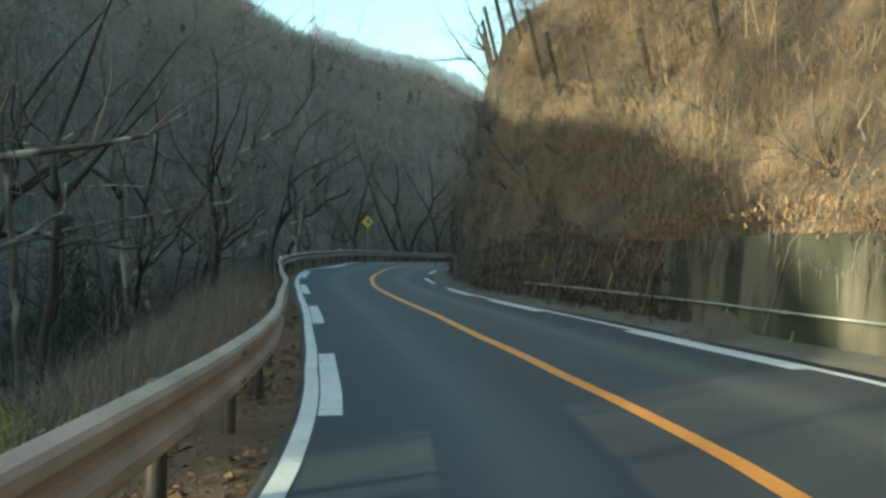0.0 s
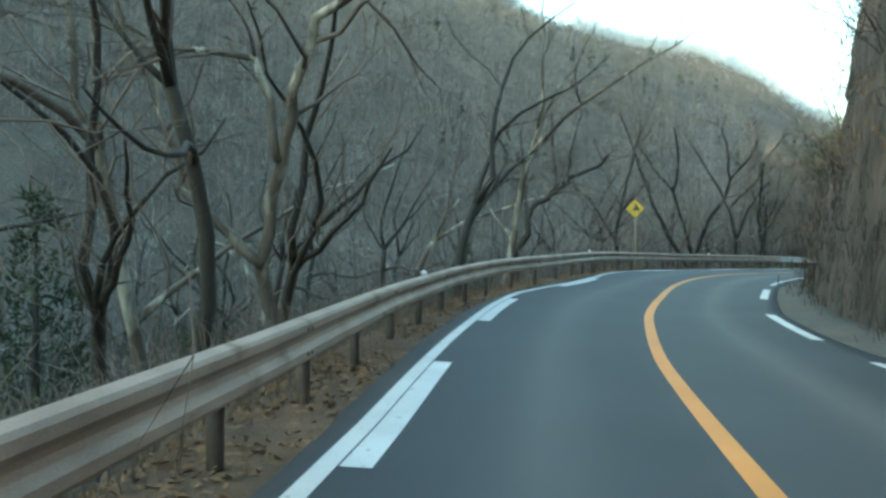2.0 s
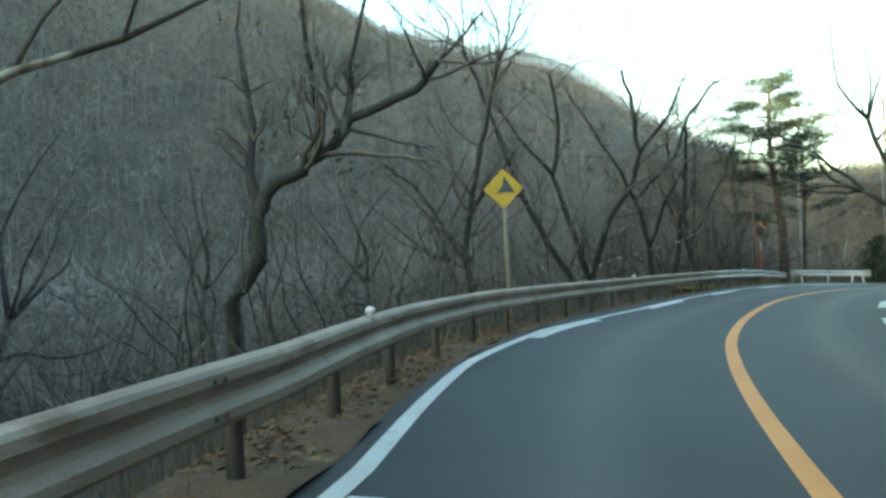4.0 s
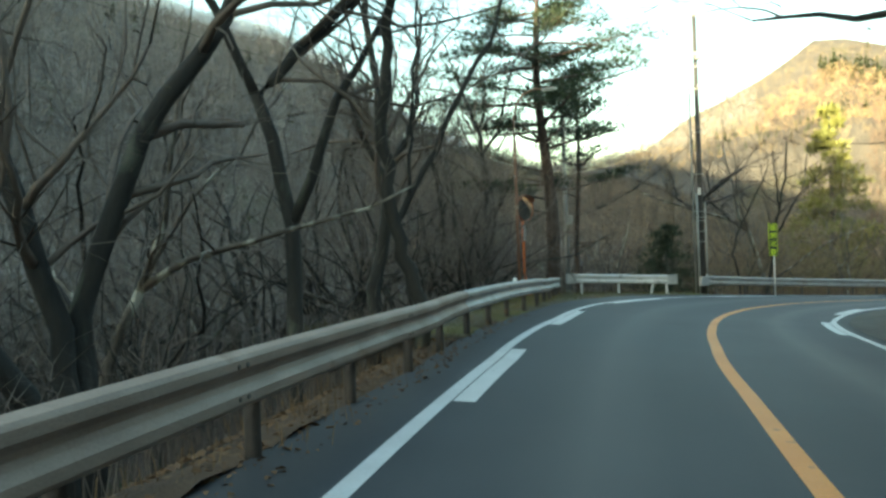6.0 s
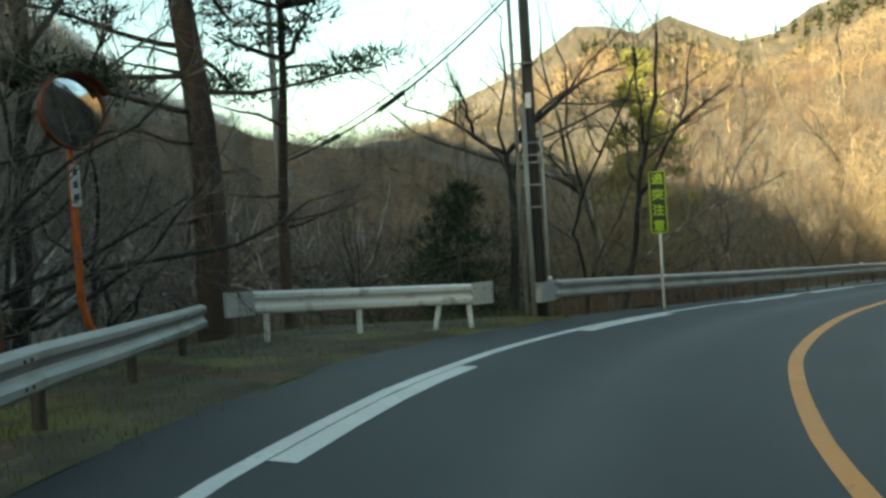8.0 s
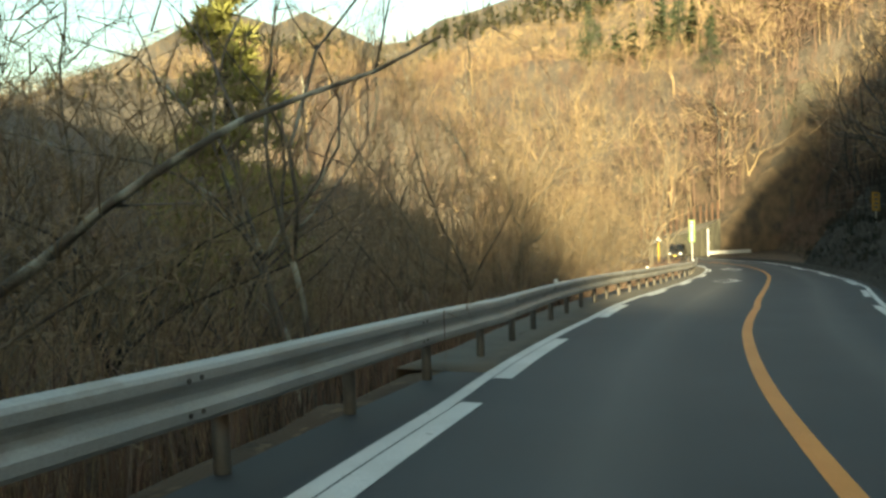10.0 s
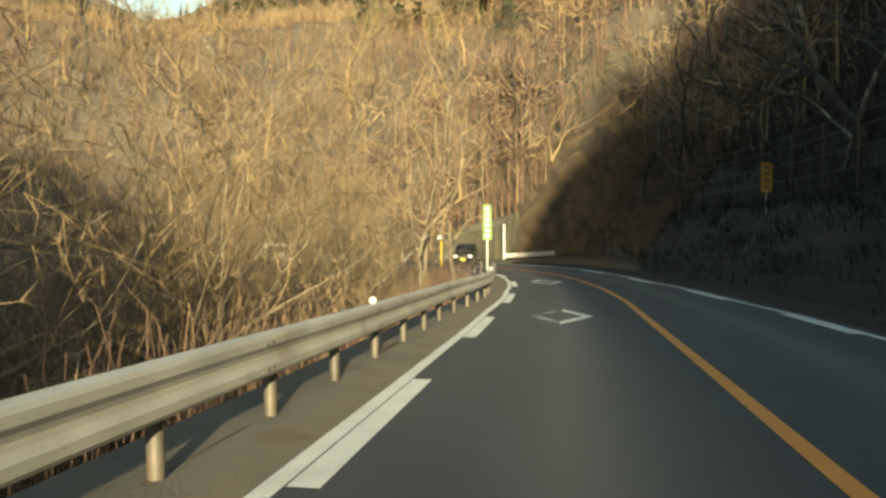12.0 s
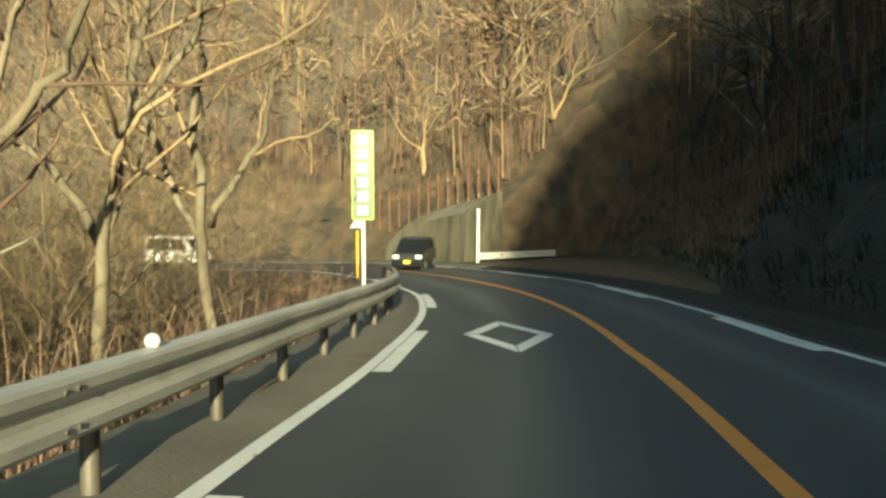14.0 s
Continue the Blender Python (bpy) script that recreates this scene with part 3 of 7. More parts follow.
def land(x, y):
    """Height of the ground, for arrays of places; also s and lat of the nearest place on the road."""
    x, y = np.asarray(x, float).ravel(), np.asarray(y, float).ravel()
    near = np.empty(len(x), int)
    for k in range(0, len(x), 4000):
        d2 = (x[k:k + 4000, None] - axis_p[0][None, :, 0]) ** 2 + (y[k:k + 4000, None] - axis_p[0][None, :, 1]) ** 2
        near[k:k + 4000] = d2.argmin(1)
    s = axis_s[near]
    dx, dy = x - axis_p[0][near, 0], y - axis_p[0][near, 1]
    lat = dx * axis_p[2][near, 0] + dy * axis_p[2][near, 1]
    far = np.hypot(dx, dy)
    lat = np.where(lat >= 0, 1, -1) * np.maximum(np.abs(lat), far * 0.98)
    z0 = axis_p[3][near]
    bank = axis_p[4][near]
    edge_l, edge_r = RAIL(s) - 0.55, foot(s)
    dl, dr = edge_l - lat, lat - edge_r
    z = z0 - np.clip(lat, -4.5, 6) * bank - 0.4
    deep = np.interp(s, [-10, 30, 60, 90, 110, 140, 170], [9, 9, 7, 4, 4.5, 6, 7])
    wob = np.array([noise.fractal(Vector((a * 0.07, b * 0.07, 0.3)), 0.9, 2.1, 4) for a, b in zip(x, y)])
    left = z - deep * (1 - np.exp(-np.maximum(dl, 0) * 0.62 / deep)) + wob * np.clip(dl / 6, 0, 1) * 0.8
    cut = cut_height(s, np.clip(dr, 0, 14)) - 0.35 * np.clip(dr / 2, 0, 1)
    high = np.interp(s, [90, 130, 165, 190, 239], [42, 40, 36, 24, 10])
    hill = high * (1 - np.exp(-np.maximum(dr - 14, 0) * 0.55 / high))
    right = z + cut + hill + wob * np.clip(dr / 8, 0, 1)
    z = np.where(dl > 0, left, np.where(dr > 0, right, z))
    # mountains all round
    cx, cy = x - 15.0, y - 75.0
    r, bearing = np.hypot(cx, cy), np.degrees(np.arctan2(-cx, cy))
    t = np.clip((r - 95) / (430 - 95), 0, 1.25)
    top = TOPS(bearing)
    big = np.array([noise.fractal(Vector((a * 0.012, b * 0.012, 1.7)), 0.9, 2.1, 5) for a, b in zip(x, y)])
    bow = 0.85 + np.interp(bearing, [-75, -60, -16, -8], [0, 0.55, 0.55, 0])
    rise = top * np.where(t < 1, t ** bow, 1 - 0.5 * (t - 1)) + big * np.clip(t * 3, 0, 1) * 7 * (1 - 0.6 * np.clip(t, 0, 1))
    away = np.clip((far - 35) / 70, 0, 1) ** 1.3
    z = z * (1 - away) - 3.0 * away + rise
    # the ridge across the stream that keeps the sun off the road
    u, w = -0.47 * x + 0.88 * y, 0.88 * x + 0.47 * y
    z = np.where((dl > 0) & (w < 20), z + (SHADE_RIDGE(u) - z) * np.exp(-((np.minimum(w + 66, 0) / 60) ** 2 + (np.maximum(w + 66, 0) / 24) ** 2)) * np.clip((dl - 8) / 20, 0, 1), z)
    return z, s, lat


def land_at(x, y):
    return float(land([x], [y])[0][0])


def grow(start, step, way, n):
    out, v = [], start
    for _ in range(n):
        step *= 1.13
        v += way * step
        out.append(v)
    return out


gx = np.array(grow(-75, 1.9, -1, 40)[::-1] + list(np.arange(-75, 140, 1.9)) + grow(138.8, 1.9, 1, 40))
gy = np.array(grow(-55, 1.9, -1, 40)[::-1] + list(np.arange(-55, 205, 1.9)) + grow(203.4, 1.9, 1, 40))
GX, GY = np.meshgrid(gx, gy, indexing="ij")
GZ = land(GX, GY)[0]
_z, gs, glat = land(GX, GY)
gd = glat - foot(gs)
# under the cut slope and the far bend the sheet lies deeper
GZ = np.where((gd > 0.2) & (gd < 12.5), GZ - 2.0 * np.clip((12.5 - gd) / 2, 0, 1), GZ)
GZ = np.where((gd > -1.9) & (gd < 6) & (gs > 20) & (gs < 100), np.minimum(GZ, -0.9), GZ)
GZ = np.where((gs > 160) & (gs < 214) & (glat > -2) & (gd < 8), np.minimum(GZ, -7.0), GZ)
n_y = len(gy)
ground = new("ground", mesh_of("ground", np.column_stack([GX.ravel(), GY.ravel(), GZ]),
                               [(i * n_y + j, (i + 1) * n_y + j, (i + 1) * n_y + j + 1, i * n_y + j + 1) for i in range(len(gx) - 1) for j in range(n_y - 1)], M["forest"], True))
tagged(ground, "wooded mountain valley floor covered with brown leaf litter", "ground", kind="structure")

# ---------------------------------------------------------------- the road
S_ALL = np.arange(-39, 239.5, 0.75)
TURNOUT = table([(80, -2.3), (84, -2.8), (86, -3.0), (88, -3.4), (90, -3.7), (91, -3.8), (92.5, -3.9), (94.8, -4.1), (97.2, -3.85), (99.3, -3.58), (104, -3.2)])
pave_in = lambda s: np.clip((s - 79.5) / 4.5, 0, 1) * (s < 103)
pave_l = lambda s: pave_in(s) * TURNOUT(s) + (1 - pave_in(s)) * (np.maximum(RAIL(s) + np.interp(s, [0, 56, 62, 96, 170, 180], [0.32, 0.32, -0.1, -0.15, -0.15, 0.1]), LINE_L(s) - 2.6))
across = [(LINE_L, LINE_O, q / 10) for q in range(10)] + [(LINE_O, LINE_R, q / 10) for q in range(11)]
lanes = [pave_l, lambda s: LINE_L(s) - 0.1] + [lambda s, a=a, b=b, q=q: a(s) * (1 - q) + b(s) * q for a, b, q in across] + [lambda s: LINE_R(s) + 0.35]
road = new("road", ribbon("road", S_ALL, lanes, [0] * len(lanes), M["asphalt"], 0.25))
worn = [0.0, 0.0] + [0.42 * math.exp(-((q - 0.52) / 0.11) ** 2) for _a, _b, q in across] + [0.0]
band = road.data.attributes.new("wear", 'FLOAT', 'POINT')
band.data.foreach_set("value", np.tile(worn, len(road.data.vertices) // len(worn)))
# the oncoming lane is an older, greyer surface than the near one as far as the turnout
aged = np.array([0.0] * 12 + [1.0] * (len(lanes) - 12))
along = np.interp(S_ALL, [-39, 84, 104, 239], [1.0, 1.0, 0.25, 0.25])
old_lane = road.data.attributes.new("older", 'FLOAT', 'POINT')
old_lane.data.foreach_set("value", np.tile(np.outer(along, aged).ravel(), len(road.data.vertices) // (len(S_ALL) * len(lanes))))
tagged(road, "dark grey asphalt mountain road, worn smooth in the wheel tracks", "road", kind="structure")
verge = new("verge", ribbon("verge", S_ALL, [lambda s: pave_l(s) + 0.02, lambda s: RAIL(s) - 0.2, lambda s: RAIL(s) - 0.6, lambda s: RAIL(s) - 1.3, lambda s: RAIL(s) - 2.6, lambda s: RAIL(s) - 5.0],
                            [-0.012, -0.03, -0.08, -0.42, -1.25, -3.1], M["litter"], rough=0.12))
tagged(verge, "narrow earth verge strewn with brown fallen leaves", "verge", kind="structure")
# beyond the spur the strip is near-black, with the bank's shade in its colour
for part_s, gutter_m, gutter_label in ((S_ALL[S_ALL < 108], M["gutter"], "stained concrete gutter along the foot of the slope"),
                                      (S_ALL[(S_ALL > 107.2) & (S_ALL < 186)], M["dark_bank"], "strip of earth along the foot of the bank, darkened for shade"),
                                      (S_ALL[S_ALL > 185.2], M["gutter"], "stained concrete gutter along the foot of the far wall")):
    gutter = new("gutter", ribbon("gutter", part_s, [lambda s: LINE_R(s) + 0.354, lambda s: LINE_R(s) + 0.85, lambda s: LINE_R(s) + 0.9, lambda s: LINE_R(s) + 1.15, lambda s: LINE_R(s) + 1.4],
                              [0.012, 0.03, 0.085, 0.095, 0.12], gutter_m, 0.2))
    tagged(gutter, gutter_label, "gutter", kind="structure")
D_COLS = np.r_[np.linspace(0, 0.9, 7), np.linspace(1.2, 3.0, 7), np.linspace(3.6, 9, 9), np.linspace(10, 14, 4)]
cut_s = np.unique(np.r_[np.arange(-39, 188, 0.9), np.arange(188, 189, 0.25), 189.0, 189.1, np.arange(189.9, 239.5, 0.9)])
cut_pts = []
for d in D_COLS:
    pts = on_road(cut_s, foot(cut_s) + 0.12 + d, 0.0)
    pts[:, 2] += cut_height(cut_s, np.full(len(cut_s), d))
    cut_pts.append(pts)
cut_pts = np.stack(cut_pts, 1)
for i in range(cut_pts.shape[0]):
    side = road_frame(cut_s[i])[2][0]
    for j in range(1, cut_pts.shape[1]):
        v = Vector(cut_pts[i, j])
        k = (0.8 * noise.fractal(v * 0.45, 0.8, 2.0, 4) + 0.45 * noise.noise(v * 1.3)) * min(1.0, D_COLS[j] * 1.2) * (min(1.0, max(0.0, D_COLS[j] - 0.5) / 1.5) if cut_s[i] < 32 else 1.0)
        cut_pts[i, j, :2] += side * max(k, -0.15)
        cut_pts[i, j, 2] += 0.3 * k
kc = cut_pts.shape[1]


def cut_sheet(a, b, material, label):
    i0, i1 = np.searchsorted(cut_s, a), np.searchsorted(cut_s, b)
    pts = cut_pts[i0:i1 + 1]
    ob = new("hillside", mesh_of("hillside", pts.reshape(-1, 3), [(i * kc + j, i * kc + j + 1, (i + 1) * kc + j + 1, (i + 1) * kc + j) for i in range(len(pts) - 1) for j in range(kc - 1)], material, True))
    return tagged(ob, label, "hillside", kind="structure")


cut_sheet(-39, 33, M["slope"], "steep cut slope overgrown with dry brown brush and vines")
cut_sheet(33, 98, M["rock"], "steep grey-brown rock cut streaked with damp and dry vines")
cut_sheet(98, 170, M["dark_bank"], "bank below woods, its deep shade put into a near-black colour")
cut_sheet(170, 239, M["slope"], "brush-covered slope round the mouth of a side track")

shoulder = new("shoulder", ribbon("shoulder", np.arange(114, 173, 0.75), [lambda s: LINE_L(s) - 0.09, lambda s: RAIL(s) - 0.12, lambda s: RAIL(s) - 0.75, lambda s: RAIL(s) - 0.8], [0.004, 0.012, 0.02, -0.5], M["apron"], 0.02))
tagged(shoulder, "beige concrete shoulder under the guardrail", "shoulder", kind="structure")
ledge = lambda s: np.minimum(RAIL(s), np.interp(s, [90, 94, 99, 102], [-4.0, -7.8, -7.8, -3.4]))
shelf = lambda s: np.minimum(ledge(s), pave_l(s) - 0.12)
begin = lambda s: np.clip((s - 79) / 7, 0, 1)
turnout = new("turnout_verge", ribbon("turnout_verge", np.arange(78, 103, 0.5), [lambda s: pave_l(s) + 0.06, lambda s: (pave_l(s) + 0.05) * 0.6 + shelf(s) * 0.4, lambda s: shelf(s) - 0.02 - 0.08 * begin(s), lambda s: shelf(s) - 0.15 - 0.75 * begin(s), lambda s: shelf(s) - 0.6 - 1.2 * begin(s)], [0.004, 0.006, -0.02, -0.12, -0.7], M["moss"], 0.02, rough=0.05))
tagged(turnout, "mossy yellow-green earth at the edge of the turnout", "verge", kind="structure")

track_s = np.r_[np.arange(167, 189, 1.0), 189.0]
side_track = new("side_track", ribbon("side_track", track_s, [lambda s: LINE_R(s) + 1.1, lambda s: LINE_R(s) + 1.4, lambda s: foot(s) * 0.5 + LINE_R(s) * 0.5 + 0.8, lambda s: foot(s) + 0.5], [0.05, 0.07, 0.1, 0.2], M["litter"], 0.05))
tagged(side_track, "leaf-strewn earth at the mouth of a side track", "track", kind="structure")

# lines of paint
def strip(name, s0, s1, lat, width, material, label, h=0.006, step=0.75):
    ss = np.linspace(s0, s1, max(2, int((s1 - s0) / step)))
    ob = new(name, ribbon(name, ss, [lambda s: lat(s) - width / 2, lambda s: lat(s) + width / 2], [h, h], material))
    return tagged(ob, label, "road marking", kind="structure")


strip("edge_line", -39, 239, LINE_L, 0.15, M["white"], "solid white edge line painted on asphalt")
strip("edge_line", -39, 31.2, LINE_R, 0.14, M["white"], "solid white edge line painted on asphalt")
strip("edge_line", 49.5, 239, LINE_R, 0.14, M["white"], "solid white edge line painted on asphalt")
strip("centre_line", -39, 239, LINE_O, 0.17, M["orange"], "solid orange centre line painted on asphalt")
starts = list(-27.7 + 8.72 * np.arange(9)) + list(55.3 + 8.75 * np.arange(7)) + list(113.6 + 8.88 * np.arange(11))
starts = [s for s in starts if not 47 < s < 54]
for s0 in starts:
    strip("slow_dash", s0, s0 + 4.3, lambda s: LINE_L(s) + 0.2, 0.215, M["white"], "broken white slow-down mark beside the edge line", 0.007)
    # on the bend the edge line is worn away and only the marks beside it are left
    lag, off = (0.35, 0.04 if s0 > 30 else -0.19) if 20 < s0 < 46 else (2, -0.19)
    strip("slow_dash", s0 + lag, s0 + lag + 4.3, lambda s: LINE_R(s) + off, 0.2, M["white"], "broken white slow-down mark beside the edge line", 0.007)

# ---------------------------------------------------------------- guardrails
BEAM = [(-0.02, 0.0), (0.045, 0.01), (0.07, 0.04), (0.072, 0.10), (0.03, 0.145), (0.016, 0.18), (0.03, 0.215), (0.072, 0.26), (0.07, 0.315), (0.05, 0.342), (-0.025, 0.362)]


def beam_mesh(place, s0, s1, base_h, material, step=0.4, shift=0.0):
    """A corrugated beam between s0 and s1 of a line. place(s): points on the ground and the way towards the road."""
    ss = np.linspace(s0, s1, max(3, int((s1 - s0) / step)))
    pts, out = place(ss)
    verts, faces = [], []
    front = [(a + shift, b) for a, b in BEAM]
    back = [(a + shift - 0.006, b) for a, b in reversed(BEAM)]
    for line in (front, back, [front[-1], back[0]], [back[-1], front[0]]):
        base, n = len(verts), len(line)
        for p, o in zip(pts, out):
            for a, b in line:
                verts.append((p[0] + o[0] * a, p[1] + o[1] * a, p[2] + base_h + b))
        for i in range(len(ss) - 1):
            for j in range(n - 1):
                a = base + i * n + j
                faces.append((a, a + 1, a + 1 + n, a + n))
    return mesh_of("beam", verts, faces, material, False)


def along_road(lat):
    def place(ss):
        pts = on_road(ss, lat(ss), 0.0)
        pts[:, 2] -= np.interp(ss, [86, 89, 95.6, 96], [0, 0.1, 0.11, 0])
        ahead, behind = on_road(ss + 0.2, lat(ss + 0.2))[:, :2], on_road(ss - 0.2, lat(ss - 0.2))[:, :2]
        way = (ahead - behind) / np.linalg.norm(ahead - behind, axis=1)[:, None]
        return pts, np.column_stack([way[:, 1], -way[:, 0]])
    return place


def post_mesh(material, radius=0.057, up=0.74, down=0.8):
    bm = rod(radius, (0, 0, -down), (0, 0, up), 12)
    return part_mesh("post", bm, material)


def part_mesh(name, bm, material, smooth=True):
    me = bpy.data.meshes.new(name)
    bm.to_mesh(me)
    bm.free()
    me.materials.append(material)
    me.polygons.foreach_set("use_smooth", [smooth] * len(me.polygons))
    return me


def bolt_mesh(material):
    return part_mesh("bolt", rod(0.016, (0, 0, 0), (0.016, 0, 0), 8), material, False)


def guardrail(lat, s0, s1, beam_material, post_material, label, spacing=2.0, base=0.42):
    rail = thing("guardrail", label, "guardrail")
    place = along_road(lat)
    for k, a in enumerate(np.arange(s0, s1 - 0.1, 4.0)):
        part("beam", beam_mesh(place, a - 0.16, min(a + 4.0, s1), base, beam_material, shift=0.0 if k % 2 else 0.0015), beam_material, rail)
    pm, bo = post_mesh(post_material), bolt_mesh(M["post_grey"])
    block = part_mesh("bracket", box((0.09, 0.07, 0.2), (0.03, 0, 0), 0.006), post_material, False)
    for a in np.arange(s0 + 0.5, s1, spacing):
        p, out = place(np.array([a]))
        turn = math.degrees(math.atan2(out[0][1], out[0][0]))
        ob = part("post", pm, post_material, rail)
        ob.matrix_basis = pose(p[0][0] - out[0][0] * 0.115, p[0][1] - out[0][1] * 0.115, p[0][2], 0, 0, turn)
        br = part("bracket", block, post_material, ob)
        br.matrix_basis = pose(0.012, 0, base + 0.175)
    for a in np.arange(s0, s1, 4.0):
        p, out = place(np.array([a + 0.02]))
        turn = math.degrees(math.atan2(out[0][1], out[0][0]))
        for db, ds in ((0.075, -0.06), (0.075, 0.06), (0.275, -0.06), (0.275, 0.06)):
            ob = part("bolt", bo, M["post_grey"], rail)
            w = (-out[0][1] * ds, out[0][0] * ds)
            ob.matrix_basis = pose(p[0][0] + out[0][0] * 0.066 + w[0], p[0][1] + out[0][1] * 0.066 + w[1], p[0][2] + base + db, 0, 0, turn)
    return rail


guardrail(RAIL, -14, 78, M["rail_old"], M["post"], "long weathered steel guardrail with rust stains on dark brown posts")
guardrail(RAIL, 78.2, 95.5, M["rail_new"], M["post"], "galvanised steel guardrail on dark brown posts, ending beside the turnout")
guardrail(RAIL, 100.85, 172, M["rail_new"], M["post_grey"], "long galvanised steel guardrail on grey posts above the stream")

# ---------------------------------------------------------------- trees
def wander(rng, start, way, length, steps, wobble, lift=0.0, droop=0.0):
    """A crooked line of points."""
    pts, p, d = [Vector(start)], Vector(start), Vector(way).normalized()
    for k in range(steps):
        d = (d + Vector((rng.gauss(0, wobble), rng.gauss(0, wobble), rng.gauss(0, wobble) * 0.7 + lift - droop * k))).normalized()
        p = p + d * (length / steps)
        pts.append(p.copy())
    return pts


def sideways(rng, way, angle):
    """A way that leaves another by an angle in degrees, anywhere round it."""
    way = Vector(way).normalized()
    ref = way.cross(Vector((0, 0, 1)))
    ref = ref.normalized() if ref.length > 0.05 else Vector((1, 0, 0))
    ref = Matrix.Rotation(rng.uniform(0, 2 * math.pi), 3, way) @ ref
    a = radians(angle)
    return way * math.cos(a) + ref * math.sin(a)


def spike(verts, faces, points, radius):
    """A thin three-sided twig that tapers to a point."""
    base, n = len(verts), len(points)
    for k, p in enumerate(points[:-1]):
        r = radius * (1 - 0.75 * k / (n - 1))
        for c, s in ((1, 0), (-0.5, 0.87), (-0.5, -0.87)):
            verts.append((p.x + c * r, p.y + s * r, p.z + 0.5 * c * r))
    verts.append(tuple(points[-1]))
    for k in range(n - 2):
        for j in range(3):
            a, b = base + 3 * k + j, base + 3 * k + (j + 1) % 3
            faces.append((a, b, b + 3, a + 3))
    a = base + 3 * (n - 2)
    faces += [(a, a + 1, len(verts) - 1), (a + 1, a + 2, len(verts) - 1), (a + 2, a, len(verts) - 1)]


def bare_tree(seed, height, radius, stems=1, fork=0.35, limbs=4, boughs=6, sprays=4, twigs=2, spread=38, wobble=0.13, lean=0.05, flat=0.0):
    """Meshes of trunk with limbs, and of the bare crown, of a leafless tree."""
    rng = random.Random(seed)
    tv, tf, cv, cf = [], [], [], []
    for _ in range(stems):
        way = Vector((rng.gauss(0, lean), rng.gauss(0, lean), 1))
        if stems > 1:
            way = sideways(rng, (0, 0, 1), rng.uniform(8, 26))
        low = height * fork * rng.uniform(0.8, 1.15)
        r = radius * (1 if stems == 1 else rng.uniform(0.55, 0.8))
        trunk = wander(rng, (rng.gauss(0, 0.12 * (stems > 1)), rng.gauss(0, 0.12 * (stems > 1)), -0.5), way, low + 0.5, 6, wobble * 0.5)
        tube(tv, tf, trunk, [r * 1.45, r * 1.12] + [r * (1 - 0.05 * k) for k in range(5)], 8)
        top, d = trunk[-1], (trunk[-1] - trunk[-2]).normalized()
        starts = []
        for k in range(limbs):
            if k < 2 or rng.random() < 0.6:
                starts.append((top, sideways(rng, d, spread * (0.25 if k == 0 else rng.uniform(0.6, 1.1)))))
            else:
                at = trunk[rng.choice((3, 4, 5))]
                starts.append((at, sideways(rng, (0, 0, 1), rng.uniform(45, 80))))
        for k, (at, way) in enumerate(starts):
            size = height * (1 - fork) * (1.0 if k == 0 else rng.uniform(0.6, 0.95))
            r1 = r * (0.72 if k == 0 else rng.uniform(0.4, 0.62))
            limb = wander(rng, at, way, size, 8, wobble, 0.05 - flat)
            tube(tv, tf, limb, [max(r1, r * 0.8) if k == 0 else min(r1 * 1.3, r * 0.75)] + [r1 * (1 - 0.1 * j) for j in range(1, 9)], 5)
            for b in range(boughs):
                j = rng.randint(1, 8) if b else 8
                base, along = limb[j], (limb[j] - limb[j - 1]).normalized()
                r2 = r1 * (1 - 0.1 * j) * rng.uniform(0.4, 0.6)
                bough = wander(rng, base, sideways(rng, along, rng.uniform(25, 65)), size * rng.uniform(0.28, 0.5), 5, wobble * 1.15, 0.03)
                spike(cv, cf, bough, r2 + 0.004)
                for c in range(sprays):
                    q = rng.randint(1, 5)
                    base2, along2 = bough[q], (bough[q] - bough[q - 1]).normalized()
                    spray = wander(rng, base2, sideways(rng, along2, rng.uniform(25, 60)), size * rng.uniform(0.12, 0.26), 2, wobble * 1.3, 0.02)
                    r3 = max(0.009, r2 * 0.35)
                    spike(cv, cf, spray, r3)
                    for t in range(twigs):
                        w = rng.randint(1, 2)
                        twig = wander(rng, spray[w], sideways(rng, spray[w] - spray[w - 1], rng.uniform(25, 60)), size * rng.uniform(0.06, 0.15), 1, wobble)
                        spike(cv, cf, twig, 0.0075)
    return (tv, tf), (cv, cf)


def tree_thing(name, label, category, seed, bark, twig, group, **how):
    (tv, tf), (cv, cf) = bare_tree(seed, **how)
    tree = thing(name, label, category, group=group)
    part("trunk", mesh_of("trunk", tv, tf, bark, True), bark, tree)
    part("crown", mesh_of("crown", cv, cf, twig, True), twig, tree)
    return tree


def placed_first(tree, x, y, turn, size=1.0, sink=0.15, tilt=(0, 0)):
    tree.matrix_basis = pose(x, y, land_at(x, y) - sink, tilt[0], tilt[1], turn) @ Matrix.Diagonal((size, size, size, 1))
    return tree


